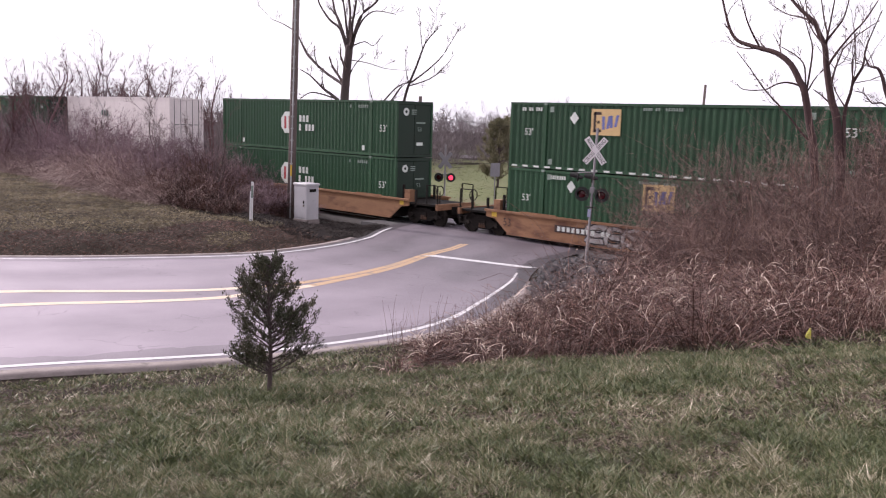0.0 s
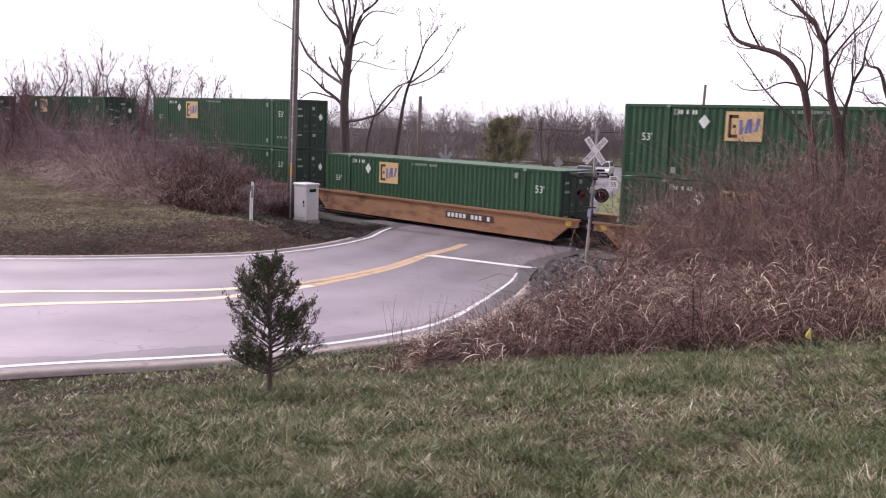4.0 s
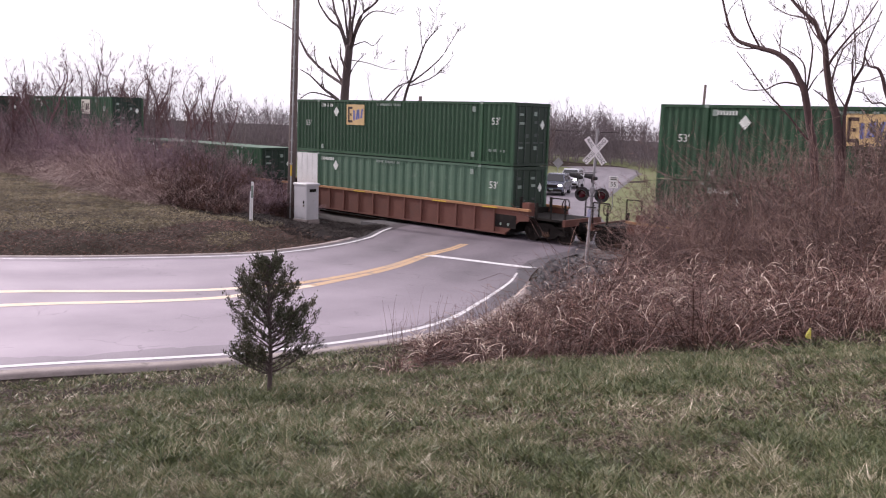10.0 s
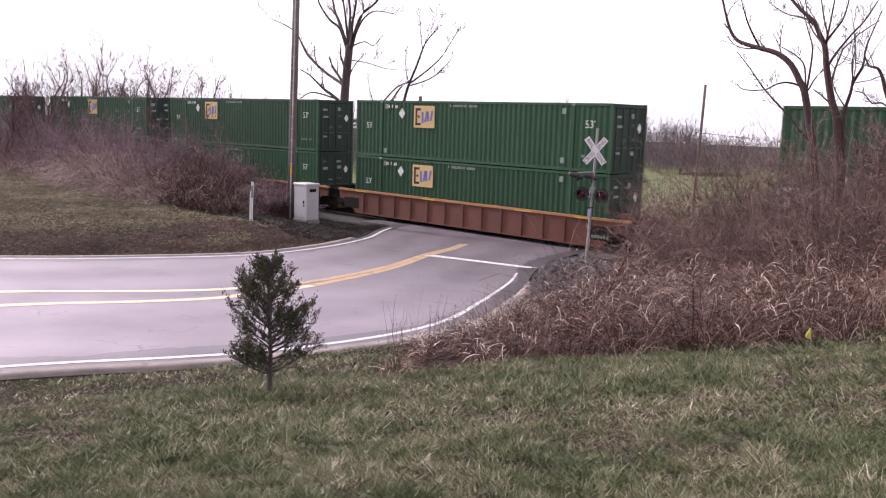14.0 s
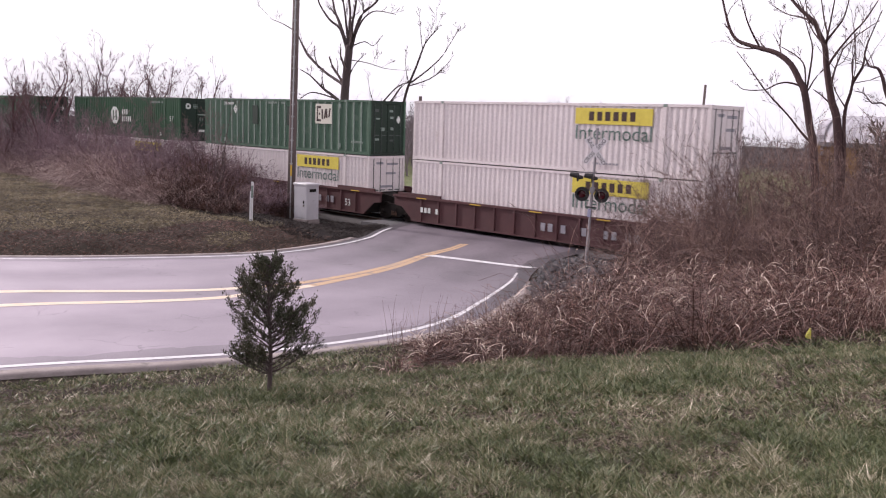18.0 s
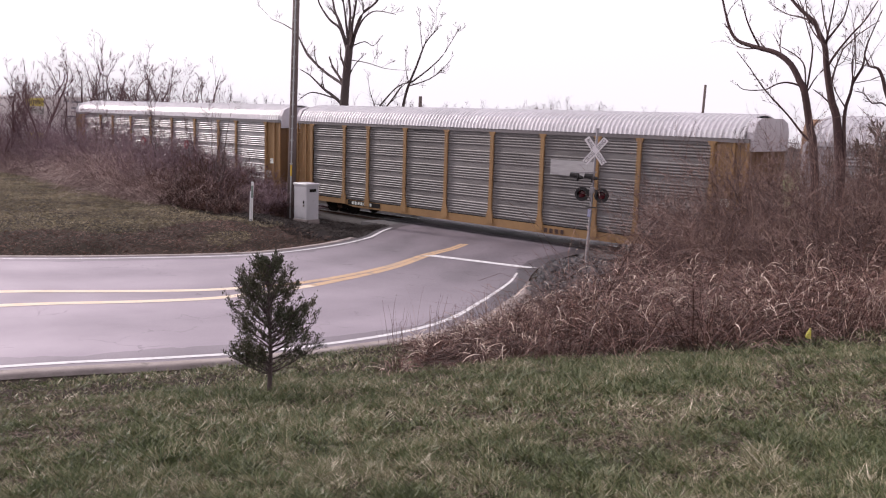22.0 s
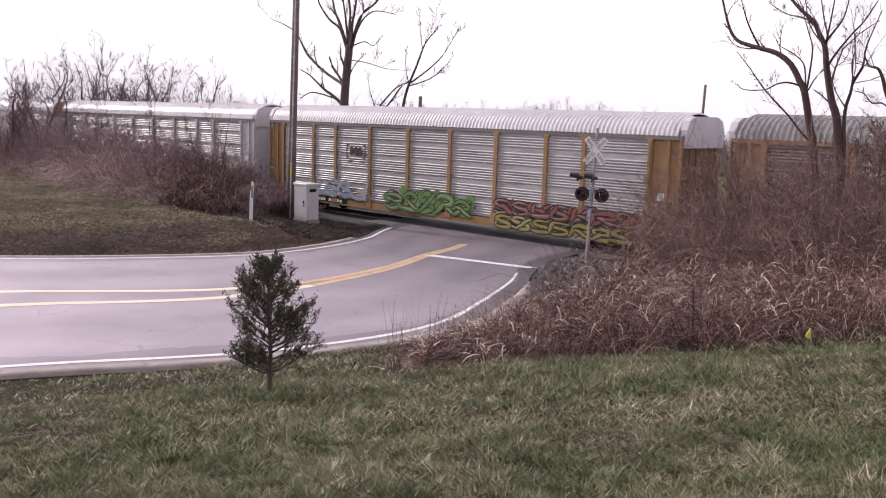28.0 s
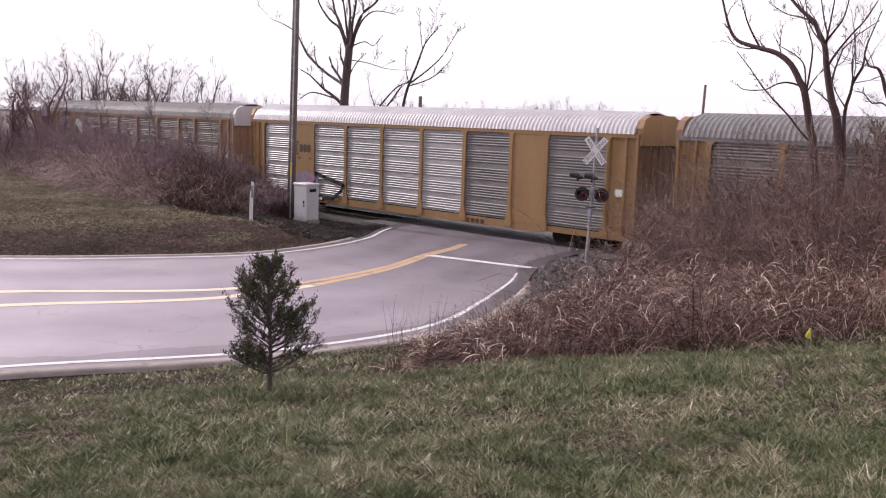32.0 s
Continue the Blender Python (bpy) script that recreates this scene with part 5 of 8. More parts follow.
scrawl(r6, 11.5, 14.8, 0.9, 1.5, -1.575, [G["lilac"]], G["pale"], gr, "faint lilac graffiti", 3, 0.3)
r7 = autorack(417.5, M["rack_yellow"], M["panel"], (1, 7), "", "ochre yellow autorack car with smooth plates and purple graffiti", dark=(6, 8), cap_m=M["rack_yellow"])
bracket_mark(r7, 4.6, 6.22, 3.05, 3.8, -1.512)
scrawl(r7, 4.1, 6.3, 0.85, 2.1, -1.575, [G["haze_purple"], G["pink"]], G["haze_purple"], gr, "purple and pink graffiti", 2, 0, G["haze_purple"])
strokes(r7, [[(6.35, 1.6), (6.5, 2.1), (7.2, 1.95), (8.2, 1.75), (8.9, 1.6), (8.7, 1.25), (8.0, 0.8), (7.2, 0.75)]], -1.575, 0.2, G["black"], label="black graffiti swoosh")
r8 = autorack(446.4, M["rack_yellow"], M["panel_grey"], (), "grey_rail", "ochre yellow autorack car with dull grey panels and dark roof", roof_m=M["roof_dull"], cap_m=M["rack_tan"])
r9 = autorack(475.3, M["rack_yellow"], M["panel_grey"], (), "grey_rail", "ochre yellow autorack car with dull grey panels", roof_m=M["roof_dull"])


# ---- plants ----
rg = np.random.default_rng(3)


def unit(v):
    return v / np.maximum(np.linalg.norm(v, axis=-1, keepdims=True), 1e-9)


def poly_tubes(pts, rad, sides=3):
    """Tapered tubes along many polylines at once: pts (n, k, 3), rad (n, k)."""
    n, k, _ = pts.shape
    d = unit(np.gradient(pts, axis=1))
    ref = np.where(np.abs(d[:, :1, 2:]) < 0.8, np.array([0.1, 0.2, 1.0]), np.array([1.0, 0.2, 0.1]))
    a = unit(np.cross(d, np.broadcast_to(ref, d.shape)))
    b = np.cross(d, a)
    rings = [pts + (a * math.cos(j * math.tau / sides) + b * math.sin(j * math.tau / sides)) * rad[..., None] for j in range(sides)]
    v = np.stack(rings, axis=2).reshape(-1, 3)
    base = (np.arange(n) * k * sides)[:, None, None] + (np.arange(k - 1) * sides)[None, :, None] + np.arange(sides)[None, None, :]
    nxt = base - np.arange(sides) + (np.arange(sides) + 1) % sides
    f = np.stack([base, nxt, nxt + sides, base + sides], -1).reshape(-1, 4)
    return v, f


def join(pieces):
    v, f, n = [], [], 0
    for a, b in pieces:
        v.append(a), f.append(b + n)
        n += len(a)
    return np.concatenate(v), np.concatenate(f)


def tri(piece):
    """Quads split into triangles."""
    v, f = piece
    return (v, f) if f.shape[1] == 3 else (v, np.concatenate([f[:, [0, 1, 2]], f[:, [0, 2, 3]]]))


def sprigs(pts, rad, per, length, width):
    """Fine flat twigs along parent polylines."""
    n, k, _ = pts.shape
    idx = np.repeat(np.arange(n), per)
    m = len(idx)
    x = rg.uniform(0.1, 1, m) * (k - 1)
    i = np.minimum(x.astype(int), k - 2)
    fr = (x - i)[:, None]
    p = pts[idx, i] * (1 - fr) + pts[idx, i + 1] * fr
    d = unit(unit(pts[idx, i + 1] - pts[idx, i]) + 1.15 * unit(rg.normal(size=(m, 3))) + np.array([0, 0, 0.2]))
    w = unit(np.cross(d, rg.normal(size=(m, 3)))) * (rg.uniform(0.5, 0.9, m) * width / 2)[:, None]
    v = np.stack([p - w, p + w, p + d * (rg.uniform(0.5, 1.5, m) * length)[:, None]], 1).reshape(-1, 3)
    return v, np.arange(m * 3).reshape(m, 3)


def ribbons(pts, rad):
    """Flat tapering strips along polylines."""
    n, k, _ = pts.shape
    w = unit(np.cross(pts[:, -1] - pts[:, 0], rg.normal(size=(n, 3))))[:, None] * rad[..., None]
    v = np.stack([pts - w, pts + w], 2).reshape(-1, 3)
    o = (np.arange(n) * k * 2)[:, None] + (np.arange(k - 1) * 2)[None]
    return v, np.stack([o, o + 1, o + 3, o + 2], -1).reshape(-1, 4)


def grow(pts, rad, per, ratio, spread=0.9, up=0.25, k=5, t0=0.2, wob=0.12, thin=0.6):
    """Side branches from parent polylines: per of them on each."""
    n, kk, _ = pts.shape
    idx = np.repeat(np.arange(n), per)
    m = len(idx)
    t = t0 + (1 - t0) * rg.random(m) ** 0.8
    x = t * (kk - 1)
    i = np.minimum(x.astype(int), kk - 2)
    fr = (x - i)[:, None]
    p0 = pts[idx, i] * (1 - fr) + pts[idx, i + 1] * fr
    r = (rad[idx, i] * (1 - fr[:, 0]) + rad[idx, i + 1] * fr[:, 0])
    tan = unit(pts[idx, i + 1] - pts[idx, i])
    length = np.linalg.norm(pts[:, -1] - pts[:, 0], axis=1)[idx] * ratio * (1.15 - 0.6 * t) * rg.uniform(0.6, 1.3, m)
    side = unit(rg.normal(size=(m, 3)))
    d = unit(tan + side * spread * rg.uniform(0.6, 1.3, m)[:, None] + np.array([0, 0, up]))
    out = [p0]
    for j in range(1, k):
        d = unit(d + rg.normal(size=(m, 3)) * wob + np.array([0, 0, up * 0.25]))
        out.append(out[-1] + d * (length / (k - 1))[:, None])
    rr = r[:, None] * thin * np.linspace(1, 0.35, k)[None, :]
    return np.stack(out, 1), rr


def stems(P, D, L, r, B, k=4, sides=3, tip=0.25):
    """Arching stems from roots P along D with bend B."""
    t = np.linspace(0, 1, k)[None, :, None]
    pts = P[:, None, :] + D[:, None, :] * L[:, None, None] * t + B[:, None, :] * L[:, None, None] * t ** 2
    return poly_tubes(pts, r[:, None] * np.linspace(1, tip, k)[None, :], sides)


def blades(P, D, L, W, B):
    """Slender bent blades, widest at mid-length: two triangles each."""
    n = len(P)
    w = unit(np.cross(D, rg.normal(size=(n, 3)))) * (W / 2)[:, None]
    mid = P + D * (L * 0.45)[:, None] + B * (L * 0.2)[:, None]
    tip = P + D * L[:, None] + B * L[:, None]
    v = np.stack([P, mid - w, mid + w, tip], 1).reshape(-1, 3)
    o = (np.arange(n) * 4)[:, None]
    return v, np.concatenate([o + [0, 2, 1], o + [1, 2, 3]]).astype(np.int64)


def bare_tree(name, limbs, radii, levels, material, label, parent_pose=None, twig=None, twig_min=0.004, thin=0.4, group=""):
    """A leafless tree: given main limbs (polylines), then finer and finer side branches."""
    t = thing(name, parent_pose or pose(0, 0, 0), label, "tree", group)
    mains = []
    for pl, (ra, rb) in zip(limbs, radii):
        p = spline([tuple(q) for q in pl], 3)
        mains.append((p, np.linspace(ra, rb, len(p))))
    for k, (p, r) in enumerate(mains):
        part("trunk" if k == 0 else "limb", Mb().tube([tuple(q) for q in p], list(r), 8), material, t, smooth=True)
    cur = []
    for p, r in mains:
        i = np.linspace(0, len(p) - 1, 7)
        q = np.stack([np.interp(i, np.arange(len(p)), p[:, c]) for c in range(3)], 1)
        cur.append((q, np.interp(i, np.arange(len(p)), r)))
    pts, rad = np.stack([c[0] for c in cur]), np.stack([c[1] for c in cur])
    pieces = []
    for j, (per, ratio, spread, up) in enumerate(levels):
        pts, rad = grow(pts, rad, per, ratio, spread, up, 5, 0.3 if j == 0 else 0.15, 0.16, thin if j == 0 else 0.6)
        rad = np.maximum(rad, twig_min)
        pieces.append(poly_tubes(pts, rad, 5 if j == 0 else 3))
    v, f = join(pieces)
    part("crown", array_mesh("crown", v, f, twig or M["twig"], True), None, t, "bare twigs")
    return t


# --- lawn grass ---
BX = [-40, -15.0, -12.0, -9.3, -9.0, -8.6, -8.1, -7.35, -6.1, -4.6, 0, 8]
BY = [-16, -19.0, -21.9, -24.5, -24.1, -23.4, -22.9, -22.15, -20.9, -19.1, -15.8, -12.3]


def brow(x):
    return np.interp(x, BX, BY)


def on_lawn(x, y):
    return (dist_to(LINE_R, x, y) > 0.95) & (y < brow(x) + 0.5)


def vnoise(x, y, size, seed):
    """Smooth value noise in plan, 0 to 1."""
    t = np.random.default_rng(seed).random((128, 128))
    u, v = x / size + 500.0, y / size + 500.0
    i, j = np.floor(u).astype(int), np.floor(v).astype(int)
    fu, fv = smooth01(u - i), smooth01(v - j)
    i, j = i % 127, j % 127
    return (t[i, j] * (1 - fu) + t[i + 1, j] * fu) * (1 - fv) + (t[i, j + 1] * (1 - fu) + t[i + 1, j + 1] * fu) * fv


def lawn_cover(x, y):
    """How lush the lawn is: bare brown spots, thin places by the road, tufts."""
    broad = 0.6 * vnoise(x, y, 1.9, 1) + 0.4 * vnoise(x, y, 0.7, 2)
    tuft = 0.55 * vnoise(x, y, 0.24, 3) + 0.45 * vnoise(x, y, 0.11, 4)
    road_side = np.clip(1.5 - dist_to(LINE_R, x, y) * 0.5, 0, 1)
    return np.clip(1.25 * (broad - 0.5) + 0.74 - 0.4 * road_side, 0.1, 1.0), tuft


def lawn(n, rmin, rmax, h0, h1, w):
    """Grass between two distances from the camera on the bank, inside a wedge fitted to its view."""
    a, r = rg.uniform(radians(-80), radians(-8), n), np.sqrt(rg.uniform(rmin ** 2, rmax ** 2, n))
    x, y = r * np.sin(a), -33.05 + r * np.cos(a)
    lush, tuft = lawn_cover(x, y)
    keep = on_lawn(x, y) & (rg.random(n) < (0.25 + 0.75 * lush) * np.clip(0.1 + 2.1 * (tuft - 0.22), 0.08, 1))
    x, y, lush, tuft = x[keep], y[keep], lush[keep], tuft[keep]
    m = len(x)
    P = np.stack([x, y, terrain(x, y) - 0.005], 1)
    lean = rg.uniform(0.05, 0.75, m) * np.where(rg.random(m) < 0.22, 2.4, 1.0)
    az = rg.uniform(0, math.tau, m)
    D = unit(np.stack([np.cos(az) * lean, np.sin(az) * lean, np.ones(m)], 1))
    L = rg.uniform(h0, h1, m) * (0.6 + 0.35 * lush) * (0.45 + 1.35 * tuft)
    B = np.stack([np.cos(az) * 0.35, np.sin(az) * 0.35, -rg.uniform(0.05, 0.4, m)], 1)
    return blades(P, D, L, rg.uniform(0.6, 1.3, m) * w, B)


def thatch(n, rmin, rmax, h0, h1, w):
    """Dead blades lying between the living ones."""
    a, r = rg.uniform(radians(-80), radians(-8), n), np.sqrt(rg.uniform(rmin ** 2, rmax ** 2, n))
    x, y = r * np.sin(a), -33.05 + r * np.cos(a)
    lush, tuft = lawn_cover(x, y)
    keep = on_lawn(x, y) & (rg.random(n) < 1.0 - 0.8 * lush)
    x, y = x[keep], y[keep]
    m = len(x)
    az = rg.uniform(0, math.tau, m)
    D = unit(np.stack([np.cos(az), np.sin(az), rg.uniform(0.0, 0.5, m)], 1))
    B = np.stack([rg.normal(0, 0.2, m), rg.normal(0, 0.2, m), -rg.uniform(0.0, 0.2, m)], 1)
    return blades(np.stack([x, y, terrain(x, y) + rg.uniform(0.002, 0.03, m)], 1), D, rg.uniform(h0, h1, m), rg.uniform(0.6, 1.3, m) * w, B)


v, f = join([lawn(330000, 2.6, 7.5, 0.05, 0.15, 0.0055), lawn(270000, 7.5, 13, 0.06, 0.16, 0.0085), lawn(120000, 13, 24, 0.06, 0.15, 0.014)])
tagged(new("lawn_grass", array_mesh("lawn_grass", v, f, M["grass"])), "short green and straw-coloured lawn grass in tufts", "grass", kind="stuff")
v, f = join([thatch(70000, 2.6, 7.5, 0.03, 0.12, 0.005), thatch(70000, 7.5, 13, 0.04, 0.14, 0.008), thatch(40000, 13, 24, 0.05, 0.16, 0.013)])
tagged(new("dead_grass", array_mesh("dead_grass", v, f, M["thatch"])), "flat brown dead grass between the lawn's tufts", "grass", kind="stuff")

# the same lawn behind and beside the camera
n = 32000
a, r = rg.uniform(radians(-8), radians(280), n), np.sqrt(rg.uniform(0.3, 24 ** 2, n))
x, y = r * np.sin(a), -33.05 + r * np.cos(a)
keep = on_lawn(x, y) & ((x > 3) | (y < brow(x) - 0.2))
x, y = x[keep], y[keep]
m = len(x)
az, lean = rg.uniform(0, math.tau, m), rg.uniform(0.1, 1.3, m)
v, f = blades(np.stack([x, y, terrain(x, y) - 0.005], 1), unit(np.stack([np.cos(az) * lean, np.sin(az) * lean, np.ones(m)], 1)), rg.uniform(0.07, 0.18, m), rg.uniform(0.012, 0.03, m), np.stack([np.cos(az) * 0.3, np.sin(az) * 0.3, -0.2 * np.ones(m)], 1))
tagged(new("lawn_grass", array_mesh("lawn_grass", v, f, M["grass"])), "green and straw-coloured grass on top of the bank", "grass", kind="stuff")
turf = np.random.default_rng(77)
n = 150000
a, r = turf.uniform(radians(-80), radians(280), n), 22 * turf.random(n) ** 0.75
x, y = r * np.sin(a), -33.05 + r * np.cos(a)
keep = on_lawn(x, y) & ((x > 3) | (y < brow(x) - 0.2)) & ((a > radians(-8)) | (r < 2.6))
x, y = x[keep], y[keep]
m = len(x)
az, lean = turf.uniform(0, math.tau, m), turf.uniform(0.2, 1.6, m)
v, f = blades(np.stack([x, y, terrain(x, y) - 0.005], 1), unit(np.stack([np.cos(az) * lean, np.sin(az) * lean, np.ones(m)], 1)), turf.uniform(0.05, 0.15, m), turf.uniform(0.01, 0.026, m), np.stack([np.cos(az) * 0.3, np.sin(az) * 0.3, -0.2 * np.ones(m)], 1))
tagged(new("lawn_grass", array_mesh("lawn_grass", v, f, M["grass"])), "short green lawn grass behind the camera", "grass", kind="stuff")

# lawn across the road
n = 150000
x, y = rg.uniform(-78, -27.0, n), rg.uniform(-32, -6, n)
edge_y = np.interp(x, [-75, -65, -53, -45, -36, -33.5], [-6.7, -5.8, -8.0, -9.0, -9.6, -8.2])
keep = (dist_to(LINE_L, x, y) < -0.8) & (y < edge_y + 0.5) & ~((x > -38.5) & (y > -8.3 + 0.4 * rough_noise(x, y, 1.1, 0.2)))
x, y = x[keep], y[keep]
m = len(x)
az = rg.uniform(0, math.tau, m)
lean = rg.uniform(0.6, 2.5, m)
brown = -dist_to(LINE_L, x, y) < 5.2 + 2.4 * rough_noise(x, y, 0.5, 0.8)
for pick, material, label in ((~brown, "verge_grass", "pale winter grass on the verge across the road"), (brown, "verge_brown", "brown dead grass along the far edge of the road")):
    xx, yy, aa, ll = x[pick], y[pick], az[pick], lean[pick]
    m = len(xx)
    v, f = blades(np.stack([xx, yy, terrain(xx, yy) - 0.01], 1), unit(np.stack([np.cos(aa) * ll, np.sin(aa) * ll, np.ones(m)], 1)), rg.uniform(0.08, 0.2, m), rg.uniform(0.012, 0.027, m), np.stack([np.cos(aa) * 0.3, np.sin(aa) * 0.3, -0.2 * np.ones(m)], 1))
    tagged(new("verge_grass", array_mesh("verge_grass", v, f, M[material])), label, "grass", kind="stuff")


# lawn beyond the track
ax, ay = np.arange(-120, -12.1, 1.5), np.concatenate([np.arange(6.0, 40, 1.0), np.arange(40, 112, 3.0)])
LX, LY = np.meshgrid(ax, ay, indexing="ij")
ii, jj = np.meshgrid(np.arange(len(ax) - 1), np.arange(len(ay) - 1), indexing="ij")
q = (ii * len(ay) + jj).ravel()
tagged(new("far_lawn", array_mesh("far_lawn", np.stack([LX.ravel(), LY.ravel(), terrain(LX.ravel(), LY.ravel()) + 0.035], 1), np.stack([q, q + len(ay), q + len(ay) + 1, q + 1], 1), M["far_lawn"], True)), "pale green mown lawn beyond the track", "lawn", kind="structure")
n = 45000
x, y = rg.uniform(-95, -22, n), rg.uniform(8, 75, n)
keep = (dist_to(LINE_L, x, y) < -1.0) | (dist_to(LINE_R, x, y) > 1.0)
x, y = x[keep], y[keep]
m = len(x)
az = rg.uniform(0, math.tau, m)
lean = rg.uniform(0.6, 2.0, m)
v, f = blades(np.stack([x, y, terrain(x, y) - 0.01], 1), unit(np.stack([np.cos(az) * lean, np.sin(az) * lean, np.ones(m)], 1)), rg.uniform(0.12, 0.26, m), rg.uniform(0.025, 0.06, m), np.stack([np.cos(az) * 0.3, np.sin(az) * 0.3, -0.2 * np.ones(m)], 1))
tagged(new("far_grass", array_mesh("far_grass", v, f, M["far_grass"])), "pale green mown grass beyond the track", "grass", kind="stuff")


# bare dark gravel between the road and the cabinet, and broken stone round the signal mast
def gravel(n, x0, x1, y0, y1, keep, r0, r1, material, label):
    x, y = rg.uniform(x0, x1, n), rg.uniform(y0, y1, n)
    k = keep(x, y)
    x, y = x[k], y[k]
    m = len(x)
    r = rg.uniform(r0, r1, m)
    P = np.stack([x, y, terrain(x, y) + r * 0.2], 1)
    corner = np.array([(1, 0, -0.4), (-0.5, 0.87, -0.4), (-0.5, -0.87, -0.4), (0, 0, 0.8)])
    a = rg.uniform(0, math.tau, m)
    rot = np.stack([np.cos(a), -np.sin(a), np.sin(a), np.cos(a)], 1).reshape(m, 2, 2)
    cv = np.einsum("mij,kj->mki", rot, corner[:, :2]) * rg.uniform(0.7, 1.3, (m, 4, 1))
    v = np.concatenate([cv, np.broadcast_to(corner[None, :, 2:], (m, 4, 1)) * rg.uniform(0.7, 1.2, (m, 1, 1))], 2) * r[:, None, None] + P[:, None]
    f = ((np.arange(m) * 4)[:, None, None] + np.array([(0, 1, 3), (1, 2, 3), (2, 0, 3)])[None]).reshape(-1, 3)
    tagged(new("gravel", array_mesh("gravel", v.reshape(-1, 3), f, M[material])), label, "gravel", kind="stuff")


gravel(15000, -41, -28.5, -9.6, -2.4, lambda x, y: (dist_to(LINE_L, x, y) < -0.45) & (y > -9.2 + 0.5 * rough_noise(x, y, 0.8, 0.3)), 0.02, 0.07, "gravel", "dark gravel and dirt beside the track")
gravel(9000, -21.6, -14.8, -12.2, -2.4, lambda x, y: (dist_to(LINE_R, x, y) > 0.62) & (0.85 * x + 0.53 * y < -17.0), 0.03, 0.11, "stone", "broken dark grey stone round the signal mast")


# low dark dead growth over that dirt
n = 26000
x, y = rg.uniform(-42, -28.8, n), rg.uniform(-10.2, -2.6, n)
keep = (dist_to(LINE_L, x, y) < -0.55) & (y > -9.9 + 0.5 * rough_noise(x, y, 0.8, 0.3)) & (vnoise(x, y, 0.6, 31) > 0.3)
x, y = x[keep], y[keep]
m = len(x)
az, lean = rg.uniform(0, math.tau, m), rg.uniform(0.3, 2.0, m)
v, f = blades(np.stack([x, y, terrain(x, y) - 0.01], 1), unit(np.stack([np.cos(az) * lean, np.sin(az) * lean, np.ones(m)], 1)), rg.uniform(0.08, 0.28, m), rg.uniform(0.012, 0.026, m), np.stack([np.cos(az) * 0.3, np.sin(az) * 0.3, -0.2 * np.ones(m)], 1))
tagged(new("dead_growth", array_mesh("dead_growth", v, f, M["dirt_growth"])), "low dark dead growth on the dirt by the cabinet", "weeds", kind="stuff")


# --- dry weeds on the bank ---
def clumped(n, centres, spread):
    c = centres[rg.integers(0, len(centres), n)]
    return c[:, 0] + rg.normal(0, spread, n), c[:, 1] + rg.normal(0, spread, n)


def weed_height(x, y):
    """Low beside the road, tallest on the crest; fitted to the weeds' outline in the camera's view."""
    return np.interp(0.85 * x + 0.53 * y, [-22.0, -20.6, -19.8, -19.1, -18.3, -17.4, -16.4, -14.0], [0.24, 0.4, 0.56, 0.88, 1.22, 1.52, 1.4, 1.15])


def bank_spots(n, gap=0.1):
    x, y = rg.uniform(-17.5, 3, n), rg.uniform(-24.6, -6, n)
    room = np.interp(y, [-20, -17, -14, -11, -8], [2.6, 1.9, 1.6, 2.0, 4.0])
    keep = (dist_to(LINE_R, x, y) > room) & (y > brow(x) + gap) & ~((x < -14.6) & (y > -11.8))
    return x[keep], y[keep]


def mounds(cx, cy, height, radius, per, width, curl, k=7, top=1.0, tilt=0.35, sway=0.25):
    """Domes of ribbon-like dead stems: upright in the middle, falling outwards and curling at the rim."""
    idx = np.repeat(np.arange(len(cx)), per)
    m = len(idx)
    az, d = rg.uniform(0, math.tau, m), np.sqrt(rg.random(m)) * top
    x, y = cx[idx] + np.cos(az) * d * radius[idx] * 0.75, cy[idx] + np.sin(az) * d * radius[idx] * 0.75
    H = height[idx] * (1 - 0.55 * d ** 2) * rg.uniform(0.6, 1.15, m)
    az = az + rg.normal(0, 0.5, m)
    el = radians(86) - d * tilt - np.abs(rg.normal(0, 0.3, m))
    turn = (0.35 + 0.65 * d) * rg.uniform(0.35, 1.0, m) * curl
    L = H * (1.05 + 0.26 * turn)
    pts = [np.stack([x, y, terrain(x, y) - 0.02], 1)]
    for j in range(1, k):
        el = el - turn * (0.1 + 1.8 * (j / k) ** 2) / k
        az = az + rg.normal(0, sway, m)
        step = np.stack([np.cos(az) * np.cos(el), np.sin(az) * np.cos(el), np.sin(el)], 1)
        pts.append(pts[-1] + step * (L / (k - 1))[:, None])
    q = np.stack(pts, 1)
    low = terrain(q[:, -1, 0], q[:, -1, 1])[:, None] + 0.03
    q[:, :, 2] = np.maximum(q[:, :, 2], np.where(np.arange(k)[None] > 1, low, -9))
    across = unit(np.stack([-np.sin(az), np.cos(az), rg.normal(0, 0.5, m)], 1))
    w = (rg.uniform(0.6, 1.4, m) * width / 2)[:, None, None] * np.linspace(1, 0.45, k)[None, :, None]
    v = np.stack([q - across[:, None] * w, q + across[:, None] * w], 2).reshape(-1, 3)
    o = (np.arange(m) * k * 2)[:, None] + (np.arange(k - 1) * 2)[None]
    return v, np.stack([o, o + 1, o + 3, o + 2], -1).reshape(-1, 4)


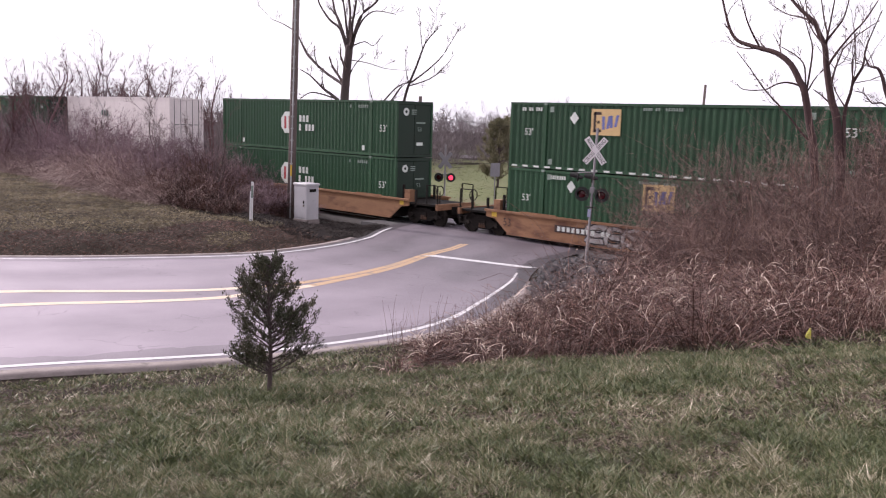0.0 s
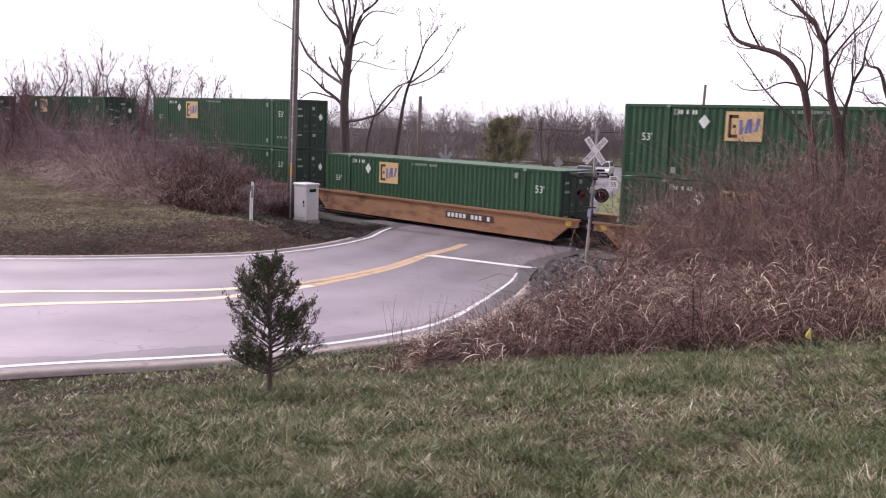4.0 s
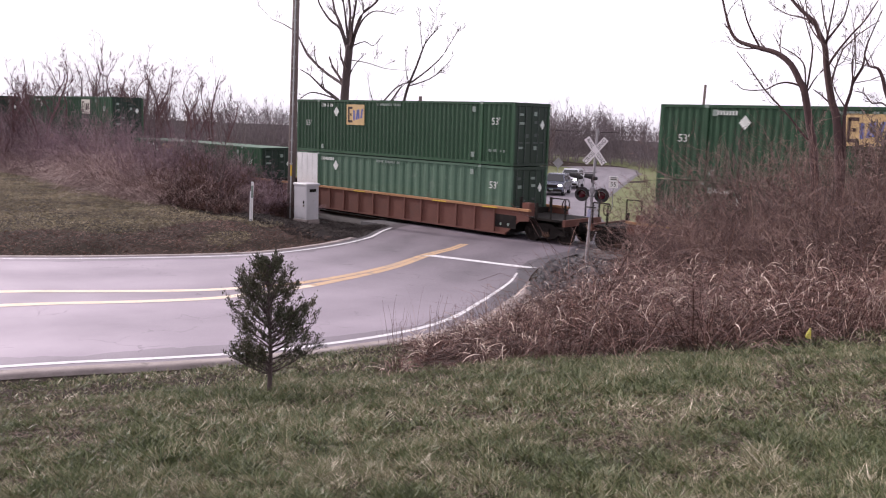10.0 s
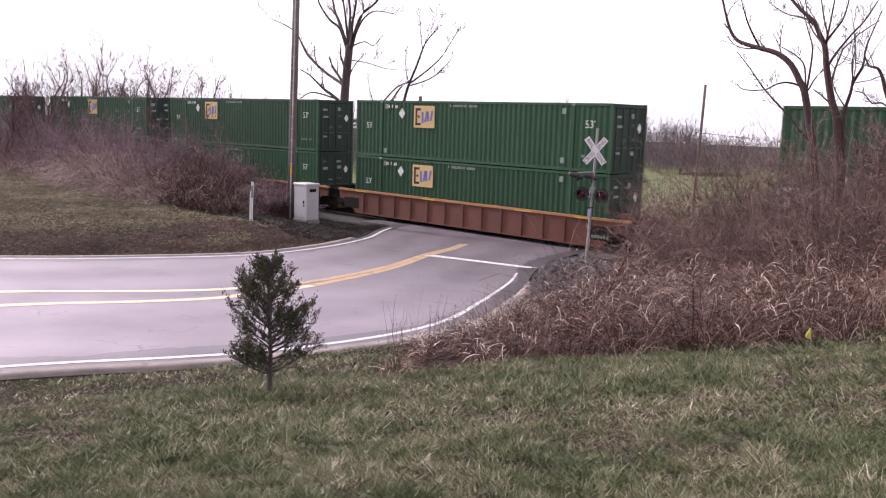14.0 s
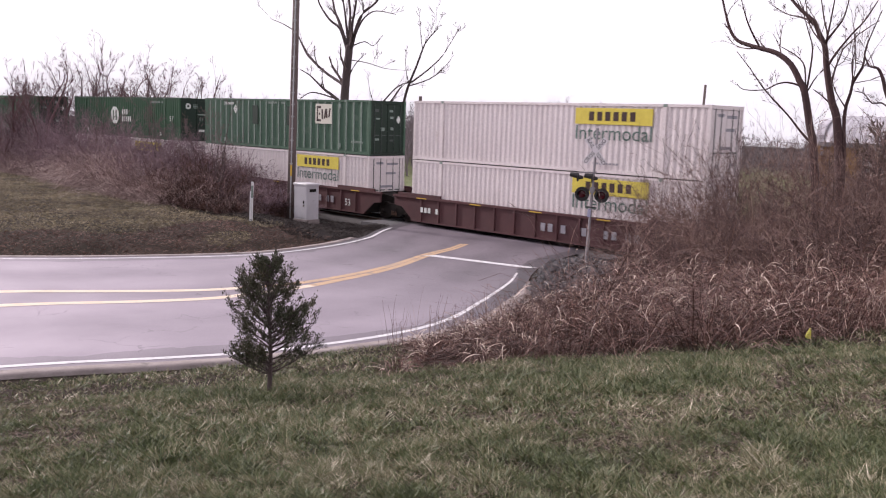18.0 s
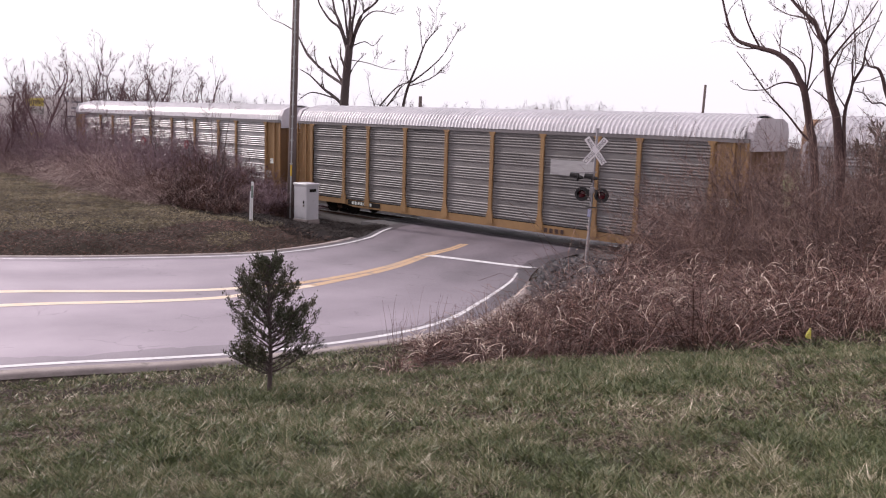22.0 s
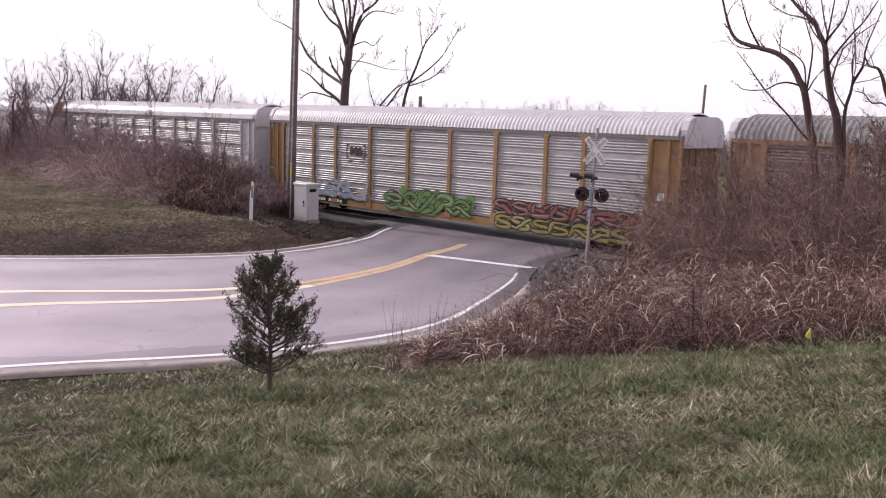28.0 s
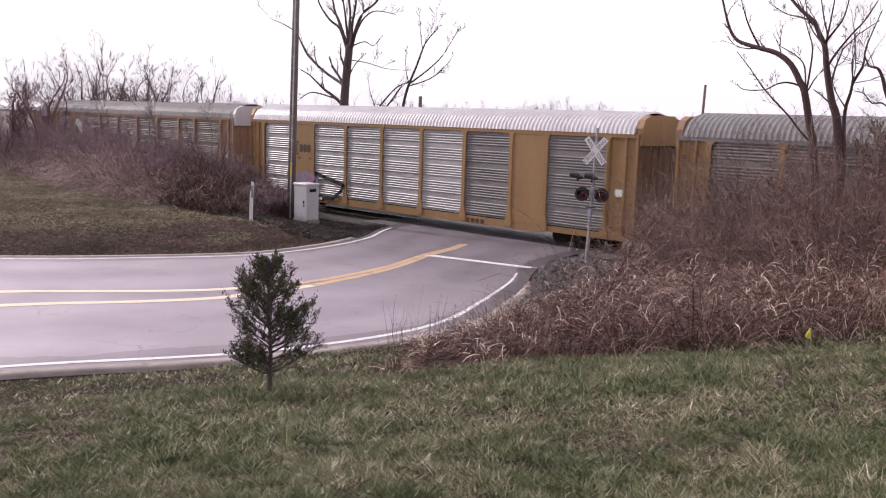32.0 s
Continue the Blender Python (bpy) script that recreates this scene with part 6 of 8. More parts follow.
def fountains(x, y, per, height, width, curl, lift, spread=0.22, k=7, stray=0.0):
    """Tussocks of ribbon-like dead stems that rise, arch over and curl at the tips."""
    idx = np.repeat(np.arange(len(x)), per)
    m = len(idx)
    az = rg.uniform(0, math.tau, m)
    off = np.abs(rg.normal(0, spread, m))
    px_, py_ = x[idx] + np.cos(az) * off, y[idx] + np.sin(az) * off
    H = height[idx] * rg.uniform(0.55, 1.12, m)
    H *= np.where(rg.random(m) < stray, 1.25, 1.0)
    az = az + rg.normal(0, 0.6, m)
    el = radians(88) - np.abs(rg.normal(0, lift, m))
    turn = rg.uniform(0.2, 1.0, m) * curl
    L = H * (1.08 + 0.2 * turn)
    pts = [np.stack([px_, py_, terrain(px_, py_) - 0.02], 1)]
    for j in range(1, k):
        el = el - turn * (0.12 + 1.6 * (j / k) ** 2) / k
        az = az + rg.normal(0, 0.22, m)
        d = np.stack([np.cos(az) * np.cos(el), np.sin(az) * np.cos(el), np.sin(el)], 1)
        pts.append(pts[-1] + d * (L / (k - 1))[:, None])
    q = np.stack(pts, 1)
    floor_z = terrain(q[:, -1, 0], q[:, -1, 1])[:, None] + 0.04
    q[:, :, 2] = np.maximum(q[:, :, 2], np.where(np.arange(k)[None] > 1, floor_z, -9))
    across = unit(np.stack([-np.sin(az), np.cos(az), rg.normal(0, 0.5, m)], 1))
    w = (rg.uniform(0.6, 1.4, m) * width / 2)[:, None, None] * np.linspace(1, 0.45, k)[None, :, None]
    v = np.stack([q - across[:, None] * w, q + across[:, None] * w], 2).reshape(-1, 3)
    o = (np.arange(m) * k * 2)[:, None] + (np.arange(k - 1) * 2)[None]
    f = np.stack([o, o + 1, o + 3, o + 2], -1).reshape(-1, 4)
    return v, f


def hooks(cx, cy, height, radius, per, l0, l1, width, k=6):
    """Short pale tips that rise out of the mounds and curl over."""
    idx = np.repeat(np.arange(len(cx)), per)
    m = len(idx)
    az, d = rg.uniform(0, math.tau, m), np.sqrt(rg.random(m))
    x, y = cx[idx] + np.cos(az) * d * radius[idx] * 1.05, cy[idx] + np.sin(az) * d * radius[idx] * 1.05
    z = terrain(x, y) + height[idx] * (1 - 0.6 * d ** 2) * rg.uniform(0.6, 1.02, m)
    az = az + rg.normal(0, 0.7, m)
    el = rg.uniform(-0.5, 1.4, m)
    turn = rg.uniform(0.6, 4.2, m)
    L = rg.uniform(l0, l1, m)
    pts = [np.stack([x, y, z], 1)]
    for j in range(1, k):
        el = el - turn * (0.2 + 1.6 * (j / k)) / k
        az = az + rg.normal(0, 0.15, m)
        pts.append(pts[-1] + np.stack([np.cos(az) * np.cos(el), np.sin(az) * np.cos(el), np.sin(el)], 1) * (L / (k - 1))[:, None])
    q = np.stack(pts, 1)
    across = unit(np.stack([-np.sin(az), np.cos(az), rg.normal(0, 0.6, m)], 1))
    w = (rg.uniform(0.5, 1.4, m) * width / 2)[:, None, None] * np.linspace(1, 0.5, k)[None, :, None]
    v = np.stack([q - across[:, None] * w, q + across[:, None] * w], 2).reshape(-1, 3)
    o = (np.arange(m) * k * 2)[:, None] + (np.arange(k - 1) * 2)[None]
    return v, np.stack([o, o + 1, o + 3, o + 2], -1).reshape(-1, 4)


x, y = bank_spots(1500)
keep = np.ones(len(x), bool)
for i in range(len(x)):
    if keep[i]:
        near = np.hypot(x - x[i], y - y[i]) < 0.52
        near[: i + 1] = False
        keep &= ~near
keep &= vnoise(x, y, 1.1, 17) > 0.22
MX, MY = x[keep], y[keep]
# broad swells and hollows over the bank
swell = 0.35 + 1.4 * vnoise(MX, MY, 1.5, 11)
MH = weed_height(MX, MY) * rg.uniform(0.75, 1.2, len(MX)) * swell
MR = np.clip(MH * rg.uniform(0.5, 0.85, len(MX)), 0.24, 0.85)
v, f = mounds(MX, MY, MH, MR, 118, 0.0098, 4.4, 6, 1.0, 0.6)
tagged(new("dry_weeds", array_mesh("dry_weeds", v, f, M["dry"])), "tangled reddish-brown dry weeds on the bank", "weeds", kind="stuff")
v, f = hooks(MX, MY, MH, MR, 22, 0.08, 0.42, 0.0125)
tagged(new("curled_tips", array_mesh("curled_tips", v, f, M["dry_bright"])), "pale curling tips of dead grass on the bank", "weeds", kind="stuff")
pick = (vnoise(MX, MY, 0.9, 13) > 0.66) & (MH > 0.5)
v, f = mounds(MX[pick], MY[pick], np.minimum(MH[pick] * 0.8, 0.95), MR[pick], 14, 0.01, 6.0, 9, 0.85, 0.8)
tagged(new("arching_grass", array_mesh("arching_grass", v, f, M["dry_bright"])), "pale arching dead grass stems on the bank", "weeds", kind="stuff")
# a low, dense tangle of fine stems and leaves under them, shade painted into its dark colour
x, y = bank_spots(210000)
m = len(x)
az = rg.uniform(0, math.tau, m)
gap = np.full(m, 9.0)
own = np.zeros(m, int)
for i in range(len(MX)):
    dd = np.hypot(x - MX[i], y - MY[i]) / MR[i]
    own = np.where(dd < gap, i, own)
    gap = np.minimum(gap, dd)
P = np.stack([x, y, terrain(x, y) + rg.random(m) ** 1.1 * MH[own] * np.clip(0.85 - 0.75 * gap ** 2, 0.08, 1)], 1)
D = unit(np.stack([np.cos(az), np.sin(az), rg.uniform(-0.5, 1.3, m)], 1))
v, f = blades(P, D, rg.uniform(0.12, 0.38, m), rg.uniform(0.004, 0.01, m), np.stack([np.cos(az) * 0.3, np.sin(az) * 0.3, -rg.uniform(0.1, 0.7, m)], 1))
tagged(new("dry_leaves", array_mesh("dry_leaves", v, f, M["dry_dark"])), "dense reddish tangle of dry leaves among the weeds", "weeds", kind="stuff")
# thin single stalks standing at the lower edge of the weeds
x, y = rg.uniform(-13.6, -11.0, 70), rg.uniform(-22.0, -16.2, 70)
keep = (dist_to(LINE_R, x, y) > 1.5) & (y > brow(x) - 0.3)
x, y = x[keep], y[keep]
v, f = fountains(x, y, 4, rg.uniform(0.6, 1.0, len(x)), 0.008, 0.9, 0.12, 0.12, 6)
tagged(new("weed_stalks", array_mesh("weed_stalks", v, f, M["dry"])), "thin upright dry weed stalks at the lawn's edge", "weeds", kind="stuff")


# --- brush thickets ---
def thicket(n, pick, h0, h1, twigs, name, label, r=0.009, material="brush", fine=0.008, splay=0.5, wob=0.26, reach=0.08):
    x, y, scale = pick(n)
    m = len(x)
    P = np.stack([x, y, terrain(x, y) - 0.05], 1)
    k = 6
    d = unit(np.stack([rg.normal(0, splay, m), rg.normal(0, splay, m), np.ones(m)], 1))
    L = rg.uniform(h0, h1, m) * scale
    out = [P]
    for j in range(1, k):
        d = unit(d + rg.normal(size=(m, 3)) * np.array([wob, wob, 0.1]))
        out.append(out[-1] + d * (L / (k - 1))[:, None])
    pts = np.stack(out, 1)
    rad = (r * rg.uniform(0.6, 1.5, m) * scale)[:, None] * np.linspace(1, 0.35, k)[None]
    pieces = [poly_tubes(pts, rad)]
    p2, r2 = grow(pts, rad, twigs[0], 0.42, 1.25, 0.15, 3, 0.15, 0.35, 0.6)
    r2 = np.maximum(r2, 0.0035)
    pieces.append(ribbons(p2, r2))
    pieces = [tri(p) for p in pieces] + [sprigs(p2, r2, twigs[1], reach * float(np.mean(L)), fine)]
    v, f = join(pieces)
    tagged(new(name, array_mesh(name, v, f, M[material])), label, "brush", kind="stuff")


def right_pick(n):
    c = np.stack([rg.uniform(-15.5, 4, 260), rg.uniform(-13.5, -5.0, 260)], 1)
    x, y = clumped(n, c, 0.35)
    keep = (0.85 * x + 0.53 * y > -16.9) & (y > brow(x) + 3)
    x, y = x[keep], y[keep]
    return x, y, np.interp(0.85 * x + 0.53 * y, [-17, -16, -15, -13.5, -9], [0.56, 0.82, 0.96, 1.04, 1.05]) * np.interp(y, [-13.5, -9], [0.62, 1.0])


thicket(2900, right_pick, 2.6, 5.9, (9, 14), "brush_thicket", "bare reddish-brown brush thicket on the bank", 0.0085, fine=0.0105, splay=0.45, wob=0.34, reach=0.065)


def upright_pick(n):
    x, y = rg.uniform(-11.5, -3.5, n), rg.uniform(-11.2, -8.0, n)
    return x, y, np.interp(x, [-11.5, -10, -4], [0.6, 0.95, 1.0])


thicket(230, upright_pick, 2.2, 4.6, (5, 5), "upright_stems", "upright pale brown stems in front of the thicket", 0.013, "dry", 0.008, 0.13, 0.12, 0.06)


def left_pick(n):
    c = np.stack([rg.uniform(-82, -34.5, 420), rg.uniform(-9.0, -3.2, 420)], 1)
    edge = np.interp(c[:, 0], [-82, -65, -53, -45, -36, -33.5], [-6.2, -5.6, -7.6, -8.5, -8.2, -6.6])
    c = c[c[:, 1] > edge + 1.3]
    x, y = clumped(n, c, 0.4)
    keep = ((x < -39.6) | ((x < -38.4) & (y < -6.2)) | ((x < -36.2) & (y < -7.6))) & (y < -2.6)
    x, y = x[keep], y[keep]
    return x, y, np.interp(x, [-82, -60, -50, -44, -40, -34], [1.75, 1.5, 1.2, 0.85, 0.5, 0.3])


thicket(2900, left_pick, 1.1, 4.0, (8, 11), "brush_thicket", "bare purple-brown brush beside the track", 0.013, "brush_grey", 0.021, 0.5, 0.34, 0.1)


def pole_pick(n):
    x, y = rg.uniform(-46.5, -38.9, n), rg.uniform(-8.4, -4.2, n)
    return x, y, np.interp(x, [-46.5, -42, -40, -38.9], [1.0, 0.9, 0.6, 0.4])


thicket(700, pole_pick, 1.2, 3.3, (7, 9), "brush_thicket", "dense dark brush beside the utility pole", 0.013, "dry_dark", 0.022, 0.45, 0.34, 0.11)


def left_front(n):
    c = np.stack([rg.uniform(-80, -35, 300), rg.uniform(-9.8, -5.0, 300)], 1)
    edge = np.interp(c[:, 0], [-80, -65, -53, -45, -36, -33.5], [-6.4, -5.8, -8.0, -9.0, -8.9, -7.2])
    c = c[(c[:, 1] > edge - 0.1) & (c[:, 1] < edge + 1.4)]
    x, y = clumped(n, c, 0.35)
    keep = x < -38.5
    x, y = x[keep], y[keep]
    return x, y, np.interp(x, [-80, -50, -42, -38], [1.3, 1.1, 0.9, 0.5])


x, y, sc = left_front(330)
hh = sc * (0.8 + 2.3 * vnoise(x, y, 2.6, 21)) * rg.uniform(0.85, 1.15, len(x))
v, f = mounds(x, y, hh, hh * 0.55, 90, 0.0175, 5.0, 6, 1.0, 0.75, 0.5)
tagged(new("dry_weeds", array_mesh("dry_weeds", v, f, M["dry_pale"])), "pale dry weeds along the brush by the track", "weeds", kind="stuff")

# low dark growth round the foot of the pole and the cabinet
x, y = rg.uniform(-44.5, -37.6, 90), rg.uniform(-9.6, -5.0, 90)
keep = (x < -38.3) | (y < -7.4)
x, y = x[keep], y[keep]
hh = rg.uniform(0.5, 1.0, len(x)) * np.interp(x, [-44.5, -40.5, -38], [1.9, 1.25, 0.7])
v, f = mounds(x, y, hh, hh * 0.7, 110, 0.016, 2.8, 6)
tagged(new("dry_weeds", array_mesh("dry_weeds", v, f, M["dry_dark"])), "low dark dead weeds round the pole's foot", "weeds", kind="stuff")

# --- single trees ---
def fork(sight_line, *limbs):
    """Limbs as (depth, (x, z), ...) in the tree's plane, shaped to fit the camera's view; depth pushes the tip of a
    limb back or forth along the camera's line of sight.
    """
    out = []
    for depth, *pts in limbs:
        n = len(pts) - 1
        out.append([(x + sight_line[0] * depth * i / n, sight_line[2] + sight_line[1] * depth * i / n, z) for i, (x, z) in enumerate(pts)])
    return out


# W: plan direction of the camera's sight line, then the plane's y
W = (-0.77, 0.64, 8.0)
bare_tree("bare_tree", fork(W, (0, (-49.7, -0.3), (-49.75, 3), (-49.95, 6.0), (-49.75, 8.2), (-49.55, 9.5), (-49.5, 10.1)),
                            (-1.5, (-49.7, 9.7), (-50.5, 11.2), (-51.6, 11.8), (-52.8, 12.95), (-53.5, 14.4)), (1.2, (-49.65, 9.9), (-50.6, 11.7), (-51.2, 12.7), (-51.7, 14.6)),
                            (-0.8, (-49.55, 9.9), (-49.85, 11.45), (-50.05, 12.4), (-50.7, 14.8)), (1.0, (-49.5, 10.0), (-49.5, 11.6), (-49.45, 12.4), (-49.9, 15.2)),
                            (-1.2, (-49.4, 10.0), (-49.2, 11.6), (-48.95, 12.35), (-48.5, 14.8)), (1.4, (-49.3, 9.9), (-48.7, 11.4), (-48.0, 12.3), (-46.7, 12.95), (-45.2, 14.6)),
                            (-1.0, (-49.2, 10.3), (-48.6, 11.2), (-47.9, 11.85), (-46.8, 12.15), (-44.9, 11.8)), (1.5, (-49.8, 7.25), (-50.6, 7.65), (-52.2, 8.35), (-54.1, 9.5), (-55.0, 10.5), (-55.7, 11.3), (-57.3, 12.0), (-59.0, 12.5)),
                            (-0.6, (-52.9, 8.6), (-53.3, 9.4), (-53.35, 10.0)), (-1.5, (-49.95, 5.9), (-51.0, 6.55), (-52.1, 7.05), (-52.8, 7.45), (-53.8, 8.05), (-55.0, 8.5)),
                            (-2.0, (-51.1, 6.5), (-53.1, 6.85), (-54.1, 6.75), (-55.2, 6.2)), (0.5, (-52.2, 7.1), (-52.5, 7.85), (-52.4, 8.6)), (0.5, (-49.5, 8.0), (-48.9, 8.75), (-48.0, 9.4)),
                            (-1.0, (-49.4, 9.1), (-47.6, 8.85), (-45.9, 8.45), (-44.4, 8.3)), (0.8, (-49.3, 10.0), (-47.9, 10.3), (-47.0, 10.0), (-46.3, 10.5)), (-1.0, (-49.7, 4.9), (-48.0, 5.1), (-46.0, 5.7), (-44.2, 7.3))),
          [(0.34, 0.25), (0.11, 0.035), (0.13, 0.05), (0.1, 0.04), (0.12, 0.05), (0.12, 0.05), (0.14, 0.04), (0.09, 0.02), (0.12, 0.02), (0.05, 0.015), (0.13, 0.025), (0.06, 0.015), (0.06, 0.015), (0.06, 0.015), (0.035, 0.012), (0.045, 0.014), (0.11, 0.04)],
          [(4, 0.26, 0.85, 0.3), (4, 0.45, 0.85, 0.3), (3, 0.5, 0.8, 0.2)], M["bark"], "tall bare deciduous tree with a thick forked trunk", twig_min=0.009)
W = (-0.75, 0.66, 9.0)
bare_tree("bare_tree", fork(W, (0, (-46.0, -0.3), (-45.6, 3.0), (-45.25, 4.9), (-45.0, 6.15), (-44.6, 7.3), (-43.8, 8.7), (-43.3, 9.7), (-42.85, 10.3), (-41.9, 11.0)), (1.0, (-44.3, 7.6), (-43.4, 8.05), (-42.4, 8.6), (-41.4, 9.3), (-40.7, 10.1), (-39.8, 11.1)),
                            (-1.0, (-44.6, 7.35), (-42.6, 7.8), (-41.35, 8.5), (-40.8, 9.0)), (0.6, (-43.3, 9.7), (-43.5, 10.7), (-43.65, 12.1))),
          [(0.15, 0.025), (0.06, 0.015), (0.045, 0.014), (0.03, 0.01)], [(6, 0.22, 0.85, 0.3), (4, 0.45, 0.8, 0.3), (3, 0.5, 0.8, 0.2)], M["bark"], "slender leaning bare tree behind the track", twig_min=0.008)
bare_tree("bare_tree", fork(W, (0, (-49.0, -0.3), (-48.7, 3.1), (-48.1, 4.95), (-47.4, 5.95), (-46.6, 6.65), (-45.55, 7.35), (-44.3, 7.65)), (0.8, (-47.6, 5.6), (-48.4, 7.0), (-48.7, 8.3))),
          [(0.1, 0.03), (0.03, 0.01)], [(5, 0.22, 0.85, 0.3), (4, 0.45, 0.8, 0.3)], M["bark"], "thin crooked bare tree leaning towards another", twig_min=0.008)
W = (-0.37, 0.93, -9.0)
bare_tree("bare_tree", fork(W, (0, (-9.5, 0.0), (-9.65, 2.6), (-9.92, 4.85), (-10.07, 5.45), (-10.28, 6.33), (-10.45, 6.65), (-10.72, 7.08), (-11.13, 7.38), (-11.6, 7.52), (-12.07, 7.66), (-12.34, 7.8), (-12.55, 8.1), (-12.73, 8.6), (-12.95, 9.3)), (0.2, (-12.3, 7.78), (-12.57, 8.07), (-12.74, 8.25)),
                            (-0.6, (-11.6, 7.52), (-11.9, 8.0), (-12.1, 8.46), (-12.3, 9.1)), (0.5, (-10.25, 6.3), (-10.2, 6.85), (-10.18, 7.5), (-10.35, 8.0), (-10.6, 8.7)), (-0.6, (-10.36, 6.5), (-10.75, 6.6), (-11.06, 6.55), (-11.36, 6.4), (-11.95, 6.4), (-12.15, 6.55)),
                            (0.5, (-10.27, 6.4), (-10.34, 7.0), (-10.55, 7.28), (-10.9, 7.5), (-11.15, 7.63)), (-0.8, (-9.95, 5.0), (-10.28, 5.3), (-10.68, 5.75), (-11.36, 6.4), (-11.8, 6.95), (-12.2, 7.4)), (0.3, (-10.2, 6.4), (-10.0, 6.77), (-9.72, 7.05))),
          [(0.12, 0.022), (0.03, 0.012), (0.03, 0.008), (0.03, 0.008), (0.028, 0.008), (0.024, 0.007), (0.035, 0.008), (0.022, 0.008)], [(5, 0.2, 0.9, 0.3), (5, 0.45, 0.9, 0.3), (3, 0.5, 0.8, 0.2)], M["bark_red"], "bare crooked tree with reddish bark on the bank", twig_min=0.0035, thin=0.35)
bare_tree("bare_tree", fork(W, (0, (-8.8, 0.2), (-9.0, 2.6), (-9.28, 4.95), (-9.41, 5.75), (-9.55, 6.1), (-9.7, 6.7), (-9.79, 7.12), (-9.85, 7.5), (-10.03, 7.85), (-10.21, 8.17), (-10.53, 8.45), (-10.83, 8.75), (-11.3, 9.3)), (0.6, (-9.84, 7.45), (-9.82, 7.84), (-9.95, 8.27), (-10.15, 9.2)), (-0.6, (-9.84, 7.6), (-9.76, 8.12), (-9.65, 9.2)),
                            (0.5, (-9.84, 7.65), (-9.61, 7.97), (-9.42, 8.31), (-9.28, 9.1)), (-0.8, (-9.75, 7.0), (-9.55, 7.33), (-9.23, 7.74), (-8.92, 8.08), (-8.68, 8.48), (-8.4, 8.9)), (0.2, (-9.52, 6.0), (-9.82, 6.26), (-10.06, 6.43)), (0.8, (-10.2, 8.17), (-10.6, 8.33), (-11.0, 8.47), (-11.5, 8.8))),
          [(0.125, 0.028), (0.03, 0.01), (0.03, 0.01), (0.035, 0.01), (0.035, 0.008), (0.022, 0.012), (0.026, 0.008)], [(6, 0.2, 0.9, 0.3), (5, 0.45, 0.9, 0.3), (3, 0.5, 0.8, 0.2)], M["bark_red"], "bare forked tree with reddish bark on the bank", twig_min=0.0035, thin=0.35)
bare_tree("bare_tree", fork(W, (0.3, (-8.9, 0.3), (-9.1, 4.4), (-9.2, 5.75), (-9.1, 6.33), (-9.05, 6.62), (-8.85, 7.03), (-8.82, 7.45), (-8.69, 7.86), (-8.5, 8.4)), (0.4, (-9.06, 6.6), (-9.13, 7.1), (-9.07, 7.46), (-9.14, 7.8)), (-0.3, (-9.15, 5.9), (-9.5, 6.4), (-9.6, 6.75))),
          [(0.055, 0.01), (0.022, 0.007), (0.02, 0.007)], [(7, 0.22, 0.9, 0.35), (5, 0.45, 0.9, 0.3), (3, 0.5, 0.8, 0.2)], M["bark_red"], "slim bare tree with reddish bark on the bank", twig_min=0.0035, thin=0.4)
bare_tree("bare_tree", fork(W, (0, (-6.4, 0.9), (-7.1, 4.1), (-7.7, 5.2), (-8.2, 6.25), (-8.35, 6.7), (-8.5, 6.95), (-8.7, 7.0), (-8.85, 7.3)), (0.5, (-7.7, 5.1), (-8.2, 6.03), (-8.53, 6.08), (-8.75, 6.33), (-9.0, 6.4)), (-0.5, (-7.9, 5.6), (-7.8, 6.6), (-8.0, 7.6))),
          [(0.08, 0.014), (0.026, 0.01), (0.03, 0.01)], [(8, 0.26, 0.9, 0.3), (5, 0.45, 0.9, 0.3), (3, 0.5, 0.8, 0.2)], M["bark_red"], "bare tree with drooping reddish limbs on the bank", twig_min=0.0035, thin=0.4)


def scrub_tree(name, x, y, h, stems_n, label, group, spread=0.22, r=0.075, twig_min=0.007, bark="bark", more=0):
    """A small bare tree of several crooked stems that rise from one foot and part."""
    g = float(terrain(x, y))
    limbs, radii = [], []
    for k in range(stems_n):
        a, hh = rg.uniform(0, math.tau), h * (1.0 if k == 0 else rg.uniform(0.6, 0.95))
        s, t0 = rg.uniform(0.3, 1.0) * spread * hh, 0.0 if k == 0 else rg.uniform(0.05, 0.35)
        dx, dy = math.cos(a) * s, math.sin(a) * s
        w = lambda: rg.normal(0, 0.025) * hh
        limbs.append([(x + dx * u ** 1.3 + (w() if u > 0 else 0), y + dy * u ** 1.3 + (w() if u > 0 else 0), g - 0.1 + (t0 * h * 0.4 if k else 0) + hh * u * (1 - (t0 * 0.4 if k else 0))) for u in (0, 0.2, 0.42, 0.65, 0.85, 1.0)])
        radii.append((r * (1.0 if k == 0 else rg.uniform(0.5, 0.8)), 0.1 * r))
    return bare_tree(name, limbs, radii, [(8 + more, 0.34, 0.8, 0.25), (5, 0.45, 0.9, 0.15), (3, 0.5, 0.9, 0.1)], M[bark], label, twig_min=twig_min, group=group, twig=M[bark] if more else None)


